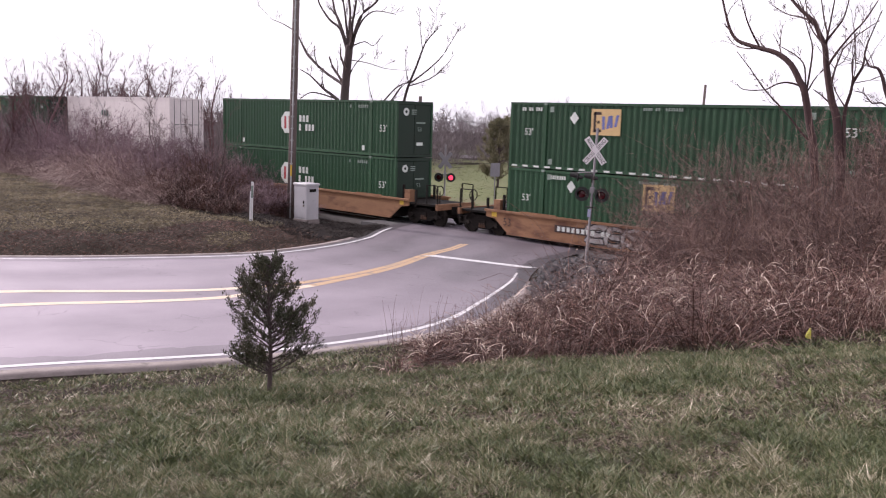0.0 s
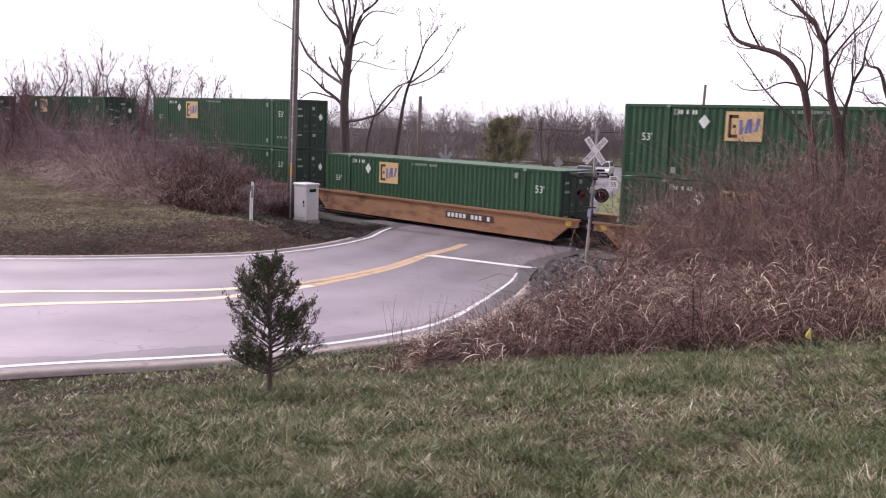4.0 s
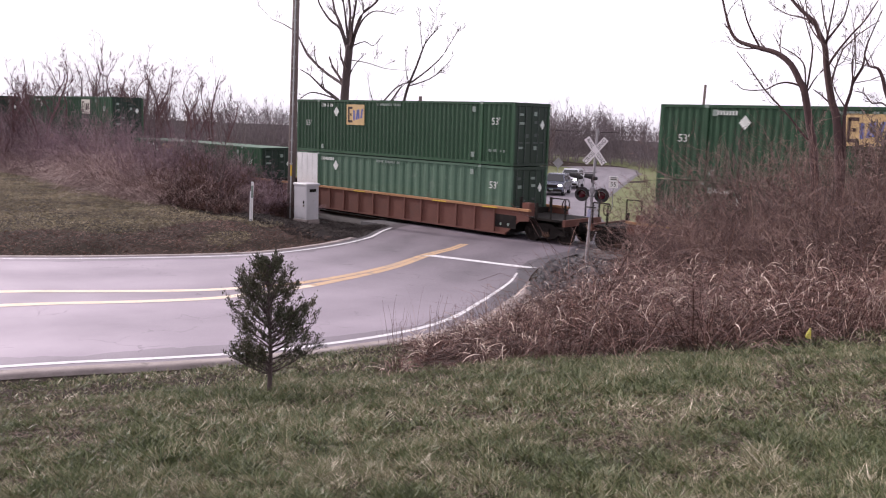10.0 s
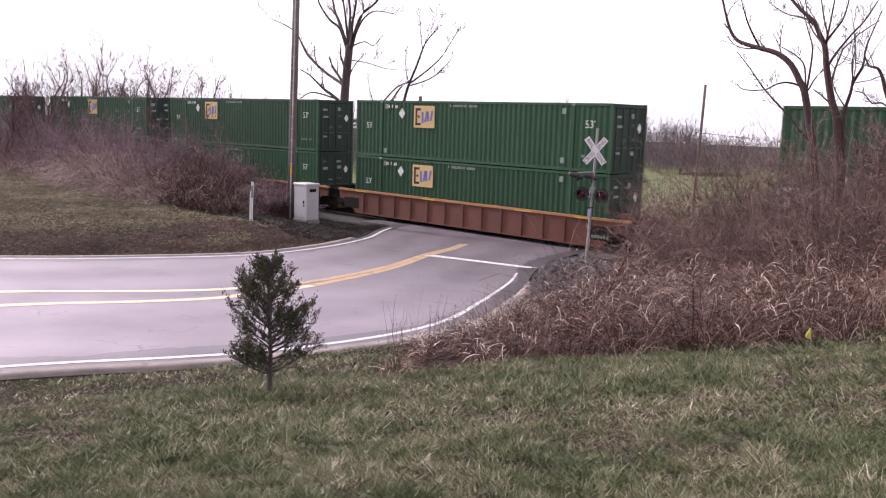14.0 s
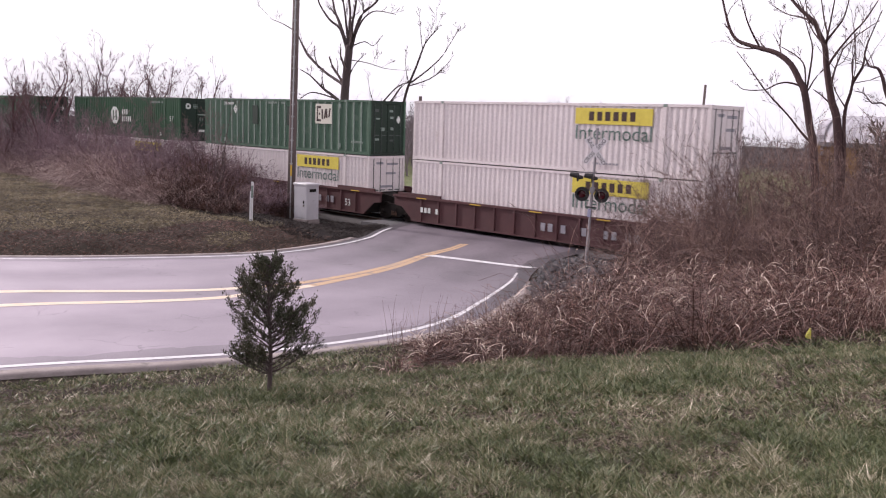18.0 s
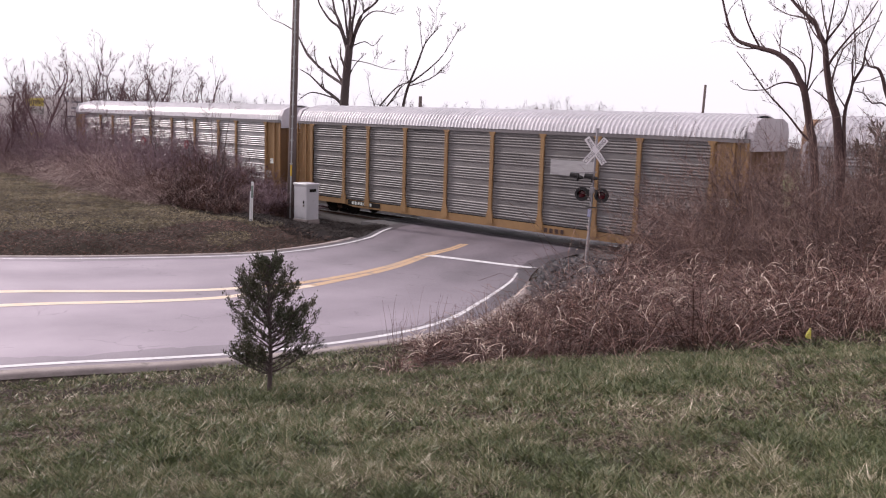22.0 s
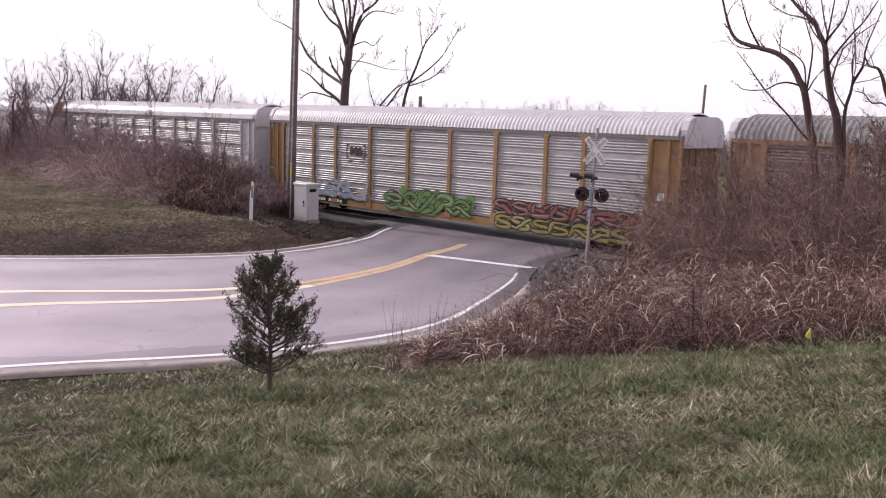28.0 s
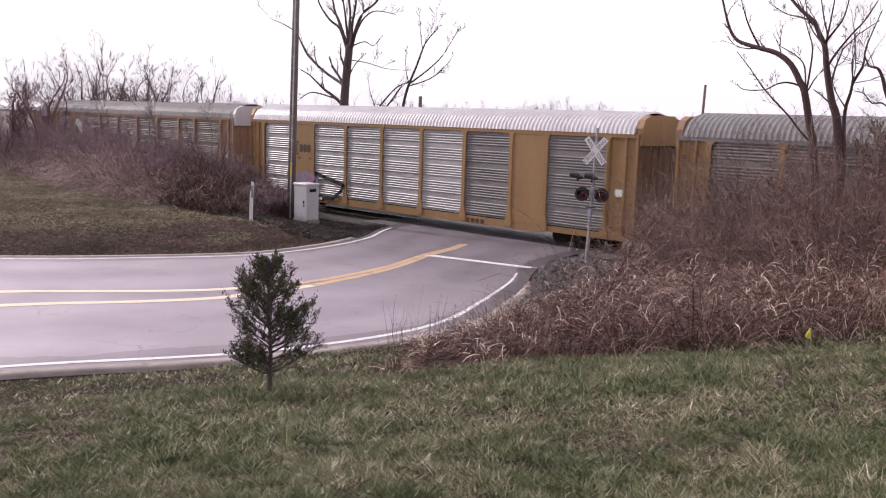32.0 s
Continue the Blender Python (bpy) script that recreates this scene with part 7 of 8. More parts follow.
for x, y, h, k in ((-58.0, -6, 6.2, 3), (-63.1, -5.8, 4.6, 1), (-50.1, -6, 6.2, 3), (-42.8, -6.4, 5.4, 3), (-46.3, -6, 4.4, 2), (-40.8, -7.6, 3.4, 2)):
    scrub_tree("sapling", x, y, h, k, "thin bare sapling standing in the brush", "saplings", 0.13, 0.045, 0.006)
scrub_tree("bare_tree", -54.7, 36.8, 6.8, 4, "bare spreading tree on the lawn beyond the track", "", 0.34, 0.13, 0.01)
scrub_tree("sapling", -12.4, -8.5, 4.8, 2, "thin bare sapling standing in the brush", "saplings", 0.3, 0.04, 0.0045)
for yaw, dist, h, k in ((-70.0, 80, 6.6, 3), (-69.0, 82, 7.6, 3), (-67.9, 78, 9.2, 2), (-67.0, 84, 7.8, 2), (-66.2, 80, 9.4, 2), (-64.9, 82, 9.2, 3), (-63.6, 78, 8.0, 3), (-62.5, 82, 8.4, 2), (-61.9, 78, 7.9, 1), (-61.2, 82, 9.4, 2), (-60.6, 80, 7.6, 2), (-58.9, 82, 9.0, 2), (-58.3, 78, 7.4, 2),
                        (-69.5, 86, 8.2, 3), (-68.4, 84, 8.8, 3), (-65.5, 86, 8.9, 3), (-64.2, 86, 9.3, 3), (-63.0, 84, 8.6, 3), (-59.8, 86, 8.4, 2)):
    scrub_tree("bare_tree", dist * math.sin(radians(yaw)), -33.05 + dist * math.cos(radians(yaw)), h, k, "bare brown tree beyond the railway", "trees beyond the railway", 0.4, 0.15, 0.009, "bark_far", 4)


# --- woods beyond the track ---
def wood_tree(h):
    """One bare tree of about h metres with fine branch tips, as arrays."""
    k = 6
    z = np.linspace(0, 1, k)
    p = np.stack([np.cumsum(rg.normal(0, 0.03, k)) * h, np.cumsum(rg.normal(0, 0.03, k)) * h, z * h * 0.8], 1)[None]
    r = (0.013 * h * np.linspace(1, 0.3, k))[None]
    a, ra = grow(p, r, 10, 0.62, 0.8, 0.4, 6, 0.2, 0.2)
    b, rb = grow(a, np.maximum(ra, 0.02), 6, 0.42, 0.85, 0.35, 3, 0.2, 0.22)
    return join([tri(poly_tubes(p, r, 4)), tri(poly_tubes(a, np.maximum(ra, 0.018))), tri(ribbons(b, np.maximum(rb, 0.012))), sprigs(b, rb, 7, 0.055 * h, 0.022)])


def woods(name, spots, label):
    kinds = [wood_tree(1.0 * h) for h in (9, 9, 10, 10, 11)]
    pieces = []
    for x, y, h in spots:
        v, f = kinds[rg.integers(0, len(kinds))]
        a, s = rg.uniform(0, math.tau), h / 10
        c, q = math.cos(a) * s, math.sin(a) * s
        w = np.stack([v[:, 0] * c - v[:, 1] * q + x, v[:, 0] * q + v[:, 1] * c + y, v[:, 2] * s + terrain(x, y) - 0.2], 1)
        pieces.append((w, f))
    v, f = join(pieces)
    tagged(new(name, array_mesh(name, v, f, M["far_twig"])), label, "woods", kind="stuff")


def ray_spot(px_yaw, dist):
    a = radians(px_yaw)
    return dist * math.sin(a), -33.05 + dist * math.cos(a)


spots = []
for n, a0, a1, d0, d1, h0, h1 in ((16, -73, -56, 105, 165, 7, 10), (85, -73, -61, 90, 130, 6, 8.4), (60, -72, -56, 95, 140, 5, 7), (60, -58, -46, 88, 125, 5.5, 7.6), (80, -49, -36, 116, 165, 6, 8.0), (90, -40, -34, 116, 150, 6.6, 8.4), (70, -34.5, -29, 116, 150, 5.6, 7.0), (110, -30, -14, 112, 140, 4.2, 5.8)):
    for k in range(n):
        x, y = ray_spot(rg.uniform(a0, a1), rg.uniform(d0, d1))
        if y > 9 and abs(float(dist_to(LINE_C, np.array([x]), np.array([y]))[0])) > (9 if y < 61 else 4):
            spots.append((x, y, rg.uniform(h0, h1)))
woods("far_woods", spots, "bare winter woods beyond the railway")


def shrubs(groups):
    """Rounded twiggy masses: each a few hundred fine twigs fanning out of one root."""
    pieces = []
    for n, a0, a1, d0, d1, h0, h1 in groups:
        for k in range(n):
            x, y = ray_spot(rg.uniform(a0, a1), rg.uniform(d0, d1))
            if y < 10 or abs(float(dist_to(LINE_C, np.array([x]), np.array([y]))[0])) < (7 if y < 61 else 3.6):
                continue
            h, m = rg.uniform(h0, h1), 210
            g = float(terrain(x, y))
            az, el, rr = rg.uniform(0, math.tau, m), np.arcsin(rg.random(m) ** 0.7), rg.random(m) ** 0.5
            D = np.stack([np.cos(az) * np.cos(el), np.sin(az) * np.cos(el), np.sin(el)], 1)
            P = np.array([x, y, g + 0.12 * h]) + D * (rr * 0.8 * h)[:, None] * np.array([0.75, 0.75, 1.0])
            T = unit(D + rg.normal(0, 0.45, (m, 3)) + np.array([0, 0, 0.5]))
            pieces.append(blades(P, T, rg.uniform(0.06, 0.17, m) * h, rg.uniform(0.005, 0.011, m) * h, rg.normal(0, 0.2, (m, 3))))
    v, f = join(pieces)
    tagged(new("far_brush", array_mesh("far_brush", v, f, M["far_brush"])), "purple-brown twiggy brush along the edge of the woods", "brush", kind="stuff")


shrubs(((150, -46, -33, 128, 160, 5.4, 7.2), (110, -34, -14, 126, 150, 4.0, 5.4), (260, -46, -26, 110, 128, 2.4, 4.6), (150, -31, -12, 106, 132, 2.6, 4.6), (150, -50, -36, 130, 188, 5.0, 7.0), (110, -76, -50, 150, 188, 6.0, 8.0), (260, -62, -44, 92, 122, 3.4, 5.2), (110, -73, -58, 90, 150, 3.2, 5.2)))

# dense wooded rises close the distance all round; the unseen one to the south, nearer behind the bank, is added to
# darken reflections
def rise(a0, a1, n, rings, label):
    ang = np.radians(np.linspace(a0, a1, n))
    rows = []
    for rr, hh in rings:
        wob = 1 + 0.05 * np.sin(ang * 61) + 0.05 * np.sin(ang * 143 + 1) + 0.08 * np.sin(ang * 317 + 2)
        rows.append(np.stack([rr * np.sin(ang), -33 + rr * np.cos(ang), hh * wob], 1))
    v = np.concatenate(rows)
    m = len(rings)
    f = np.array([(k * n + i, k * n + i + 1, (k + 1) * n + i + 1, (k + 1) * n + i) for k in range(m - 1) for i in range(n - 1)])
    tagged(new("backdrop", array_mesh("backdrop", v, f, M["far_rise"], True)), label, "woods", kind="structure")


rise(-100, 15, 160, ((205, -6.0), (212, -4.6), (222, -4.2), (250, -4.0)), "hazy purple-brown wooded rise in the distance")
rise(15, 260, 120, ((62, 0.0), (66, 8.0), (72, 12.0), (90, 13.0)), "unseen dark rise added behind the bank to darken reflections")


def foliage_tree(name, x, y, h, width, material, leaf, count, label, low=0.08, bare=0.12, blade_w=0.02, power=0.7, bark="bark", seed_branches=34):
    """An evergreen: stem, rising branches and many small needle sprays."""
    t = thing(name, pose(0, 0, 0), label, "tree")
    g = float(terrain(x, y))
    stem = spline([(x, y, g - 0.05), (x + 0.02 * h, y, g + 0.35 * h), (x - 0.005 * h, y, g + 0.7 * h), (x + 0.01 * h, y, g + 0.98 * h)], 4)
    part("trunk", Mb().tube([tuple(q) for q in stem], list(np.linspace(0.02 * h, 0.004 * h, len(stem))), 7), M[bark], t, smooth=True)
    m = seed_branches
    tt = bare + (0.97 - bare) * rg.random(m) ** 1.1
    P = np.stack([np.interp(tt, np.linspace(0, 1, len(stem)), stem[:, c]) for c in range(3)], 1)
    az = rg.uniform(0, math.tau, m)
    L = width * 0.5 * np.interp(tt, [0, 0.1, 0.2, 0.35, 0.55, 0.75, 0.9, 1.0], [0.3, 0.75, 1.1, 1.12, 0.9, 0.6, 0.34, 0.12]) * rg.uniform(0.6, 1.15, m)
    D = unit(np.stack([np.cos(az), np.sin(az), 0.25 + 0.5 * tt * rg.uniform(0.2, 1.8, m)], 1))
    k = 5
    tk = np.linspace(0, 1, k)[None, :, None]
    pts = P[:, None] + D[:, None] * L[:, None, None] * tk + np.array([0, 0, 0.22]) * (L[:, None, None] * tk ** 2)
    rad = np.full((m, 1), 0.006 * h) * np.linspace(1, 0.3, k)[None]
    p2, r2 = grow(pts, rad, 6, 0.45, 0.8, 0.3, 4, 0.3)
    v, f = join([poly_tubes(pts, rad, 4), poly_tubes(p2, r2)])
    part("branchwork", array_mesh("branchwork", v, f, M[bark], True), None, t)
    share = np.repeat(L, 6) + 0.05 * width
    idx = rg.choice(len(p2), count, p=share / share.sum())
    s = rg.random(count)[:, None] * 3
    i = np.minimum(s.astype(int), 2)[:, 0]
    fr = s - i[:, None]
    base = p2[idx, i] * (1 - fr) + p2[idx, i + 1] * fr + rg.normal(0, leaf * 0.35, (count, 3))
    D = unit(unit(p2[idx, 3] - p2[idx, 0]) + rg.normal(0, 0.7, (count, 3)) + np.array([0, 0, 0.3]))
    v, f = blades(base, D, rg.uniform(0.5, 1.2, count) * leaf, rg.uniform(0.6, 1.4, count) * blade_w, rg.normal(0, 0.15, (count, 3)))
    part("crown", array_mesh("crown", v, f, material), None, t, "dense dark scale-like needles")
    return t


foliage_tree("juniper_sapling", -9.2, -26.64, 1.74, 1.08, M["needle"], 0.045, 18000, "young dark green juniper standing in the lawn", blade_w=0.012, bare=0.16, seed_branches=115)
foliage_tree("cedar_tree", -51.2, 26.0, 5.7, 3.5, M["needle_far"], 0.22, 15000, "olive green cedar tree beyond the track", blade_w=0.045, seed_branches=60)
foliage_tree("cedar_tree", -67.0, 46.0, 5.6, 4.6, M["needle_far"], 0.45, 6000, "olive green cedar tree at the edge of the woods", blade_w=0.08)
foliage_tree("evergreen_bush", -9.3, -5.7, 5.9, 3.2, M["needle_bush"], 0.2, 5000, "dark evergreen bush behind the brush", blade_w=0.05, bare=0.1, seed_branches=60)


# ---- roadside things ----
M["signal_black"] = surf("black_signal_paint", (0.016, 0.014, 0.015), (0.03, 0.027, 0.028), rough=0.6, scale=6)
M["lens_dark"] = surf("dark_red_lens", (0.1, 0.008, 0.014), (0.06, 0.006, 0.01), rough=0.15, scale=12)
M["lens_lit"] = surf("lit_red_lens", (0.6, 0.03, 0.05), (0.5, 0.03, 0.05), rough=0.2, scale=12, glow=((1.0, 0.06, 0.12), 2.2))
M["mast"] = surf("aluminium_mast", (0.36, 0.34, 0.36), (0.26, 0.245, 0.26), rough=0.5, metal=0.5, scale=3, stretch=(1, 1, 0.4))
M["cabinet"] = surf("silver_cabinet_paint", (0.56, 0.54, 0.57), (0.46, 0.44, 0.47), rough=0.5, metal=0.15, scale=1.5, c=(0.34, 0.32, 0.33), cscale=2.5, camt=0.62)
M["sign_white"] = surf("white_sign_sheet", (0.78, 0.74, 0.76), (0.68, 0.64, 0.66), rough=0.45, scale=6)
M["sign_back"] = surf("grey_sign_back", (0.33, 0.32, 0.34), (0.26, 0.25, 0.27), rough=0.5, metal=0.4, scale=4)
M["sign_black"] = surf("black_sign_paint", (0.02, 0.02, 0.02), (0.03, 0.03, 0.03), rough=0.6)
M["blue_tag"] = surf("pale_blue_tag", (0.5, 0.5, 0.62), (0.3, 0.3, 0.5), rough=0.5, scale=9)
M["glass"] = surf("dark_car_glass", (0.012, 0.013, 0.016), (0.02, 0.02, 0.024), rough=0.08, bump=0.0, spec=0.6)
M["car_grey"] = surf("blue_grey_car_paint", (0.1, 0.11, 0.15), (0.085, 0.095, 0.13), rough=0.25, metal=0.4, bump=0.0, spec=0.6)
M["car_silver"] = surf("silver_car_paint", (0.5, 0.5, 0.53), (0.46, 0.46, 0.49), rough=0.25, metal=0.35, bump=0.0, spec=0.6)
M["tyre"] = surf("tyre_rubber", (0.018, 0.018, 0.018), (0.03, 0.03, 0.03), rough=0.85)
M["headlight"] = surf("lit_headlight", (0.8, 0.8, 0.8), (0.8, 0.8, 0.8), rough=0.2, glow=((1.0, 0.97, 0.95), 5.0))
M["flag"] = surf("yellow_marker", (0.7, 0.66, 0.12), (0.6, 0.55, 0.1), rough=0.5)


def lamp_unit(parent, x, z, y, s, lit):
    """A flashing-light unit facing s * y: round background, hood and lens."""
    u = part("light_background", Mb().ring((x, y, z), (0, 1, 0), 0.12, 0.275, 0.02, 28), M["signal_black"], parent, "round black light background")
    part("light_housing", Mb().tube([(x, y - s * 0.02, z), (x, y - s * 0.14, z), (x, y - s * 0.2, z)], [0.17, 0.15, 0.08], 16), M["signal_black"], u)
    hood, n = Mb(), 14
    p = []
    for d, r in ((0.0, 0.165), (0.3, 0.175)):
        for k in range(n + 1):
            a = radians(-25 + 230 * k / n)
            p.append((x + r * math.cos(a), y + s * (0.012 + (d if d == 0 else d * (0.45 + 0.55 * max(0.0, math.sin(a))))), z + r * math.sin(a)))
    hood.add(p, [(k, k + 1, n + 2 + k, n + 1 + k) for k in range(n)])
    part("hood", hood, M["signal_black"], u)
    part("lens", Mb().tube([(x, y + s * 0.005, z), (x, y + s * 0.03, z), (x, y + s * 0.045, z)], [0.15, 0.12, 0.03], 18), M["lens_lit" if lit else "lens_dark"], u, "lit red lens" if lit else "dark red lens")


def crossing_signal(name, m, label, lit=(), upper=True, words=True, buck_z=4.25, lamp_z=2.6, top=5.05, s=-1):
    """A mast with a crossbuck and flashing lights that look towards s * y."""
    g = thing(name, m, label, "crossing signal", "crossing signals")
    part("mast", Mb().tube([(0, 0, 0.9), (0, 0, top)], [0.052, 0.048], 10).ring((0, 0, top + 0.02), (0, 0, 1), 0, 0.06, 0.05, 10), M["mast"], g)
    part("junction_sleeve", Mb().tube([(0, 0, 0.0), (0, 0, 0.95)], [0.075, 0.07], 10), M["mast"], g)
    part("base_plate", Mb().cbox(-0.15, 0.15, -0.15, 0.15, -0.35, 0.04, 0.02), M["rust"], g)
    for a, word in ((52, "RAILROAD"), (-52, "CROSSING")):
        turn = Matrix.Translation((0, s * (0.08 if a > 0 else 0.095), buck_z)) @ Matrix.Rotation(radians(a if s < 0 else -a), 4, "Y")
        b = part("crossbuck_blade", Mb().box(-0.59, 0.59, -0.006, 0.006, -0.115, 0.115), M["sign_white"] if words else M["sign_back"], g, "white crossbuck blade with black lettering" if words else "")
        b.matrix_basis = turn
        if words:
            for half, cx in ((word[:4], -0.33), (word[4:], 0.33)):
                me = letters(half, 0.2)
                me.materials.append(M["sign_black"])
                t = new("lettering", me)
                t.parent = b
                t.matrix_basis = Matrix.Translation((cx, s * 0.011, 0)) @ Matrix(((1, 0, 0, 0), (0, 0, -1, 0), (0, 1, 0, 0), (0, 0, 0, 1)))
    part("crossarm", Mb().tube([(-0.36, 0, lamp_z), (-0.2, 0, lamp_z + 0.16), (0.2, 0, lamp_z + 0.16), (0.36, 0, lamp_z)], [0.025] * 4, 6), M["signal_black"], g)
    part("junction_box", Mb().cbox(-0.09, 0.09, -0.09, 0.09, lamp_z + 0.06, lamp_z + 0.28, 0.02), M["mast"], g)
    for k, x in enumerate((-0.37, 0.37)):
        lamp_unit(g, x, lamp_z, s * 0.05, s, k in lit)
    if upper:
        part("crossarm", Mb().tube([(-0.62, 0, lamp_z + 0.78), (0.1, 0, lamp_z + 0.86)], [0.025] * 2, 6), M["mast"], g)
        for x in (-0.55, 0.0):
            h = part("side_light", Mb().tube([(x - 0.02, 0.02, lamp_z + 0.62), (x - 0.06, 0.02, lamp_z + 0.62)], [0.17, 0.17], 18), M["signal_black"], g, "black light background seen edge on")
            part("hood", Mb().tube([(x - 0.06, 0.0, lamp_z + 0.68), (x - 0.34, 0.0, lamp_z + 0.7)], [0.11, 0.08], 12, False), M["signal_black"], h)
            part("light_housing", Mb().tube([(x, 0, lamp_z + 0.62), (x + 0.16, 0, lamp_z + 0.62)], [0.09, 0.05], 12), M["signal_black"], h)
    return g


near_sig = crossing_signal("crossing_signal", pose(-20.12, -4.5, 0.08, 0, 1.9, 27), "crossing signal mast with white crossbuck and black flashing lights")
part("id_tag", Mb().box(-0.1, 0.02, -0.085, -0.078, 1.75, 2.05), M["blue_tag"], near_sig, "small blue and white tag")
part("bracket", Mb().box(-0.2, 0.2, -0.05, 0.05, 2.1, 2.14), M["signal_black"], near_sig)
crossing_signal("crossing_signal", pose(-39.0, 7.0, -0.3, 0, 0, 40), "crossing signal across the track with one lit red light", (1,), False, False, 3.1, 2.05, 4.0)

pole = thing("utility_pole", pose(-38.7, -4.75, 0.0, 0, 2.0, 0), "tall weathered wooden utility pole beside the track", "utility pole")
part("shaft", Mb().tube([(0, 0, -0.5), (0, 0, 4), (0, 0, 8), (0, 0, 13)], [0.21, 0.195, 0.18, 0.16], 14), M["pole_wood"], pole, smooth=True)
part("conduit", Mb().rod((0.16, -0.16, 0.0), (0.14, -0.14, 12.5), 0.035, 6), M["galv"], pole, "pale conduit clipped to the pole")
part("marker_sleeve", Mb().tube([(0.17, -0.17, 2.2), (0.17, -0.17, 2.75)], [0.045, 0.045], 8), M["hi_yellow"], pole, "yellow marker sleeve")
for k in range(16):
    part("clip", Mb().box(0.1, 0.22, -0.22, -0.1, 2.8 + k * 0.6, 2.84 + k * 0.6), M["galv"], pole)

cab = thing("signal_cabinet", pose(-36.9, -5.1, 0.02), "silver metal signal cabinet on a concrete base", "signal cabinet")
part("base", Mb().cbox(-0.56, 0.56, -0.42, 0.42, -0.3, 0.12, 0.02), M["concrete"], cab)
part("body", Mb().cbox(-0.52, 0.52, -0.38, 0.38, 0.1, 1.83, 0.02), M["cabinet"], cab)
part("lid", Mb().cbox(-0.57, 0.57, -0.43, 0.43, 1.82, 1.92, 0.03), M["cabinet"], cab)
d = part("door", Mb().cbox(-0.48, 0.48, -0.4, -0.375, 0.2, 1.76, 0.008), M["cabinet"], cab)
part("door_handle", Mb().box(0.3, 0.34, -0.44, -0.4, 0.9, 1.06), M["black"], d)
part("padlock", Mb().box(0.29, 0.35, -0.44, -0.4, 0.78, 0.86), M["rust"], d)
for z in (0.4, 1.5):
    part("hinge", Mb().rod((-0.47, -0.41, z), (-0.47, -0.41, z + 0.14), 0.015, 6), M["galv"], d)
part("vent", Mb().box(0.52, 0.535, -0.2, 0.2, 1.5, 1.65), M["black"], cab)

mk = thing("marker_post", pose(-34.6, -9.9, float(terrain(-34.6, -9.9)), 3, 3, 35), "weathered white fibreglass marker post on the verge", "marker post")
part("blade", Mb().cbox(-0.055, 0.055, -0.015, 0.015, -0.2, 1.78, 0.01), M["white"], mk)
part("stake", Mb().box(-0.1, -0.05, -0.025, 0.01, -0.2, 1.35), M["white"], mk)
part("sticker", Mb().box(-0.045, 0.045, -0.02, -0.016, 1.05, 1.6), M["label_dim"], mk)


def road_sign(m, label, pts, plate_m, h, text=""):
    g = thing("road_sign", m, label, "road sign")
    part("post", Mb().box(-0.03, 0.03, -0.02, 0.02, -0.3, h + 0.2), M["sign_back"], g)
    part("plate", Mb().prism(pts, "y", -0.04, -0.03), plate_m, g)
    if text:
        text_on(g, text, 0.42, 0, h - 0.12, -0.046, M["sign_black"], name="lettering")
        part("lettering_bar", Mb().box(-0.2, 0.2, -0.05, -0.044, h + 0.2, h + 0.26).box(-0.2, 0.2, -0.05, -0.044, h + 0.32, h + 0.38), M["sign_black"], g)
    return g


def far_spot(x, y):
    return (x, y, float(terrain(x, y)))


road_sign(pose(*far_spot(-55.7, 40.3), 0, 0, 35), "grey back of a diamond warning sign on a post", [(-0.55, 1.75), (0, 1.2), (0.55, 1.75), (0, 2.3)], M["sign_back"], 1.5)
road_sign(pose(*far_spot(-37.9, 10.4), 0, 0, 35), "grey back of a rectangular sign on a post", [(-0.3, 2.2), (0.3, 2.2), (0.3, 3.05), (-0.3, 3.05)], M["sign_back"], 2.6)
road_sign(pose(*far_spot(-35.2, 19.6), 0, 0, 32), "white speed limit sign by the far road", [(-0.3, 1.5), (0.3, 1.5), (0.3, 2.3), (-0.3, 2.3)], M["sign_white"], 1.85, "55")

for (x, y, h, lean, r) in ((-29.3, 20, 8.4, 1.8, 0.1), (-42.95, 8.5, 7.1, 0.6, 0.14)):
    p2 = thing("utility_pole", pose(x, y, float(terrain(x, y)), 0, lean, 0), "weathered wooden utility pole beyond the track", "utility pole")
    part("shaft", Mb().tube([(0, 0, -0.4), (0, 0, h)], [r, r * 0.8], 10), M["pole_wood"], p2, smooth=True)
wire = thing("overhead_wire", pose(0, 0, 0), "thin dark overhead wire between poles", "wire")
a, b = Vector((-29.2, 20, 4.9)), Vector((-66, 24, 6.6))
part("strand", Mb().tube([a.lerp(b, k / 12) - Vector((0, 0, 0.9 * (1 - (k / 6 - 1) ** 2))) for k in range(13)], [0.014] * 13, 4), M["black"], wire)
a, b = Vector((-29.2, 20, 4.9)), Vector((10, 16, 5.4))
part("strand", Mb().tube([a.lerp(b, k / 12) - Vector((0, 0, 0.9 * (1 - (k / 6 - 1) ** 2))) for k in range(13)], [0.014] * 13, 4), M["black"], wire)

fl = thing("marker_flag", pose(-5.27, -19.92, float(terrain(-5.27, -19.92)), 6, 8, 30), "small bright yellow marker in the weeds", "marker")
part("stake", Mb().rod((0, 0, -0.1), (0, 0, 0.2), 0.006, 5), M["galv"], fl)
part("cap", Mb().tube([(0, 0, 0.08), (0, 0, 0.15), (0, 0, 0.23)], [0.045, 0.036, 0.01], 8), M["flag"], fl)

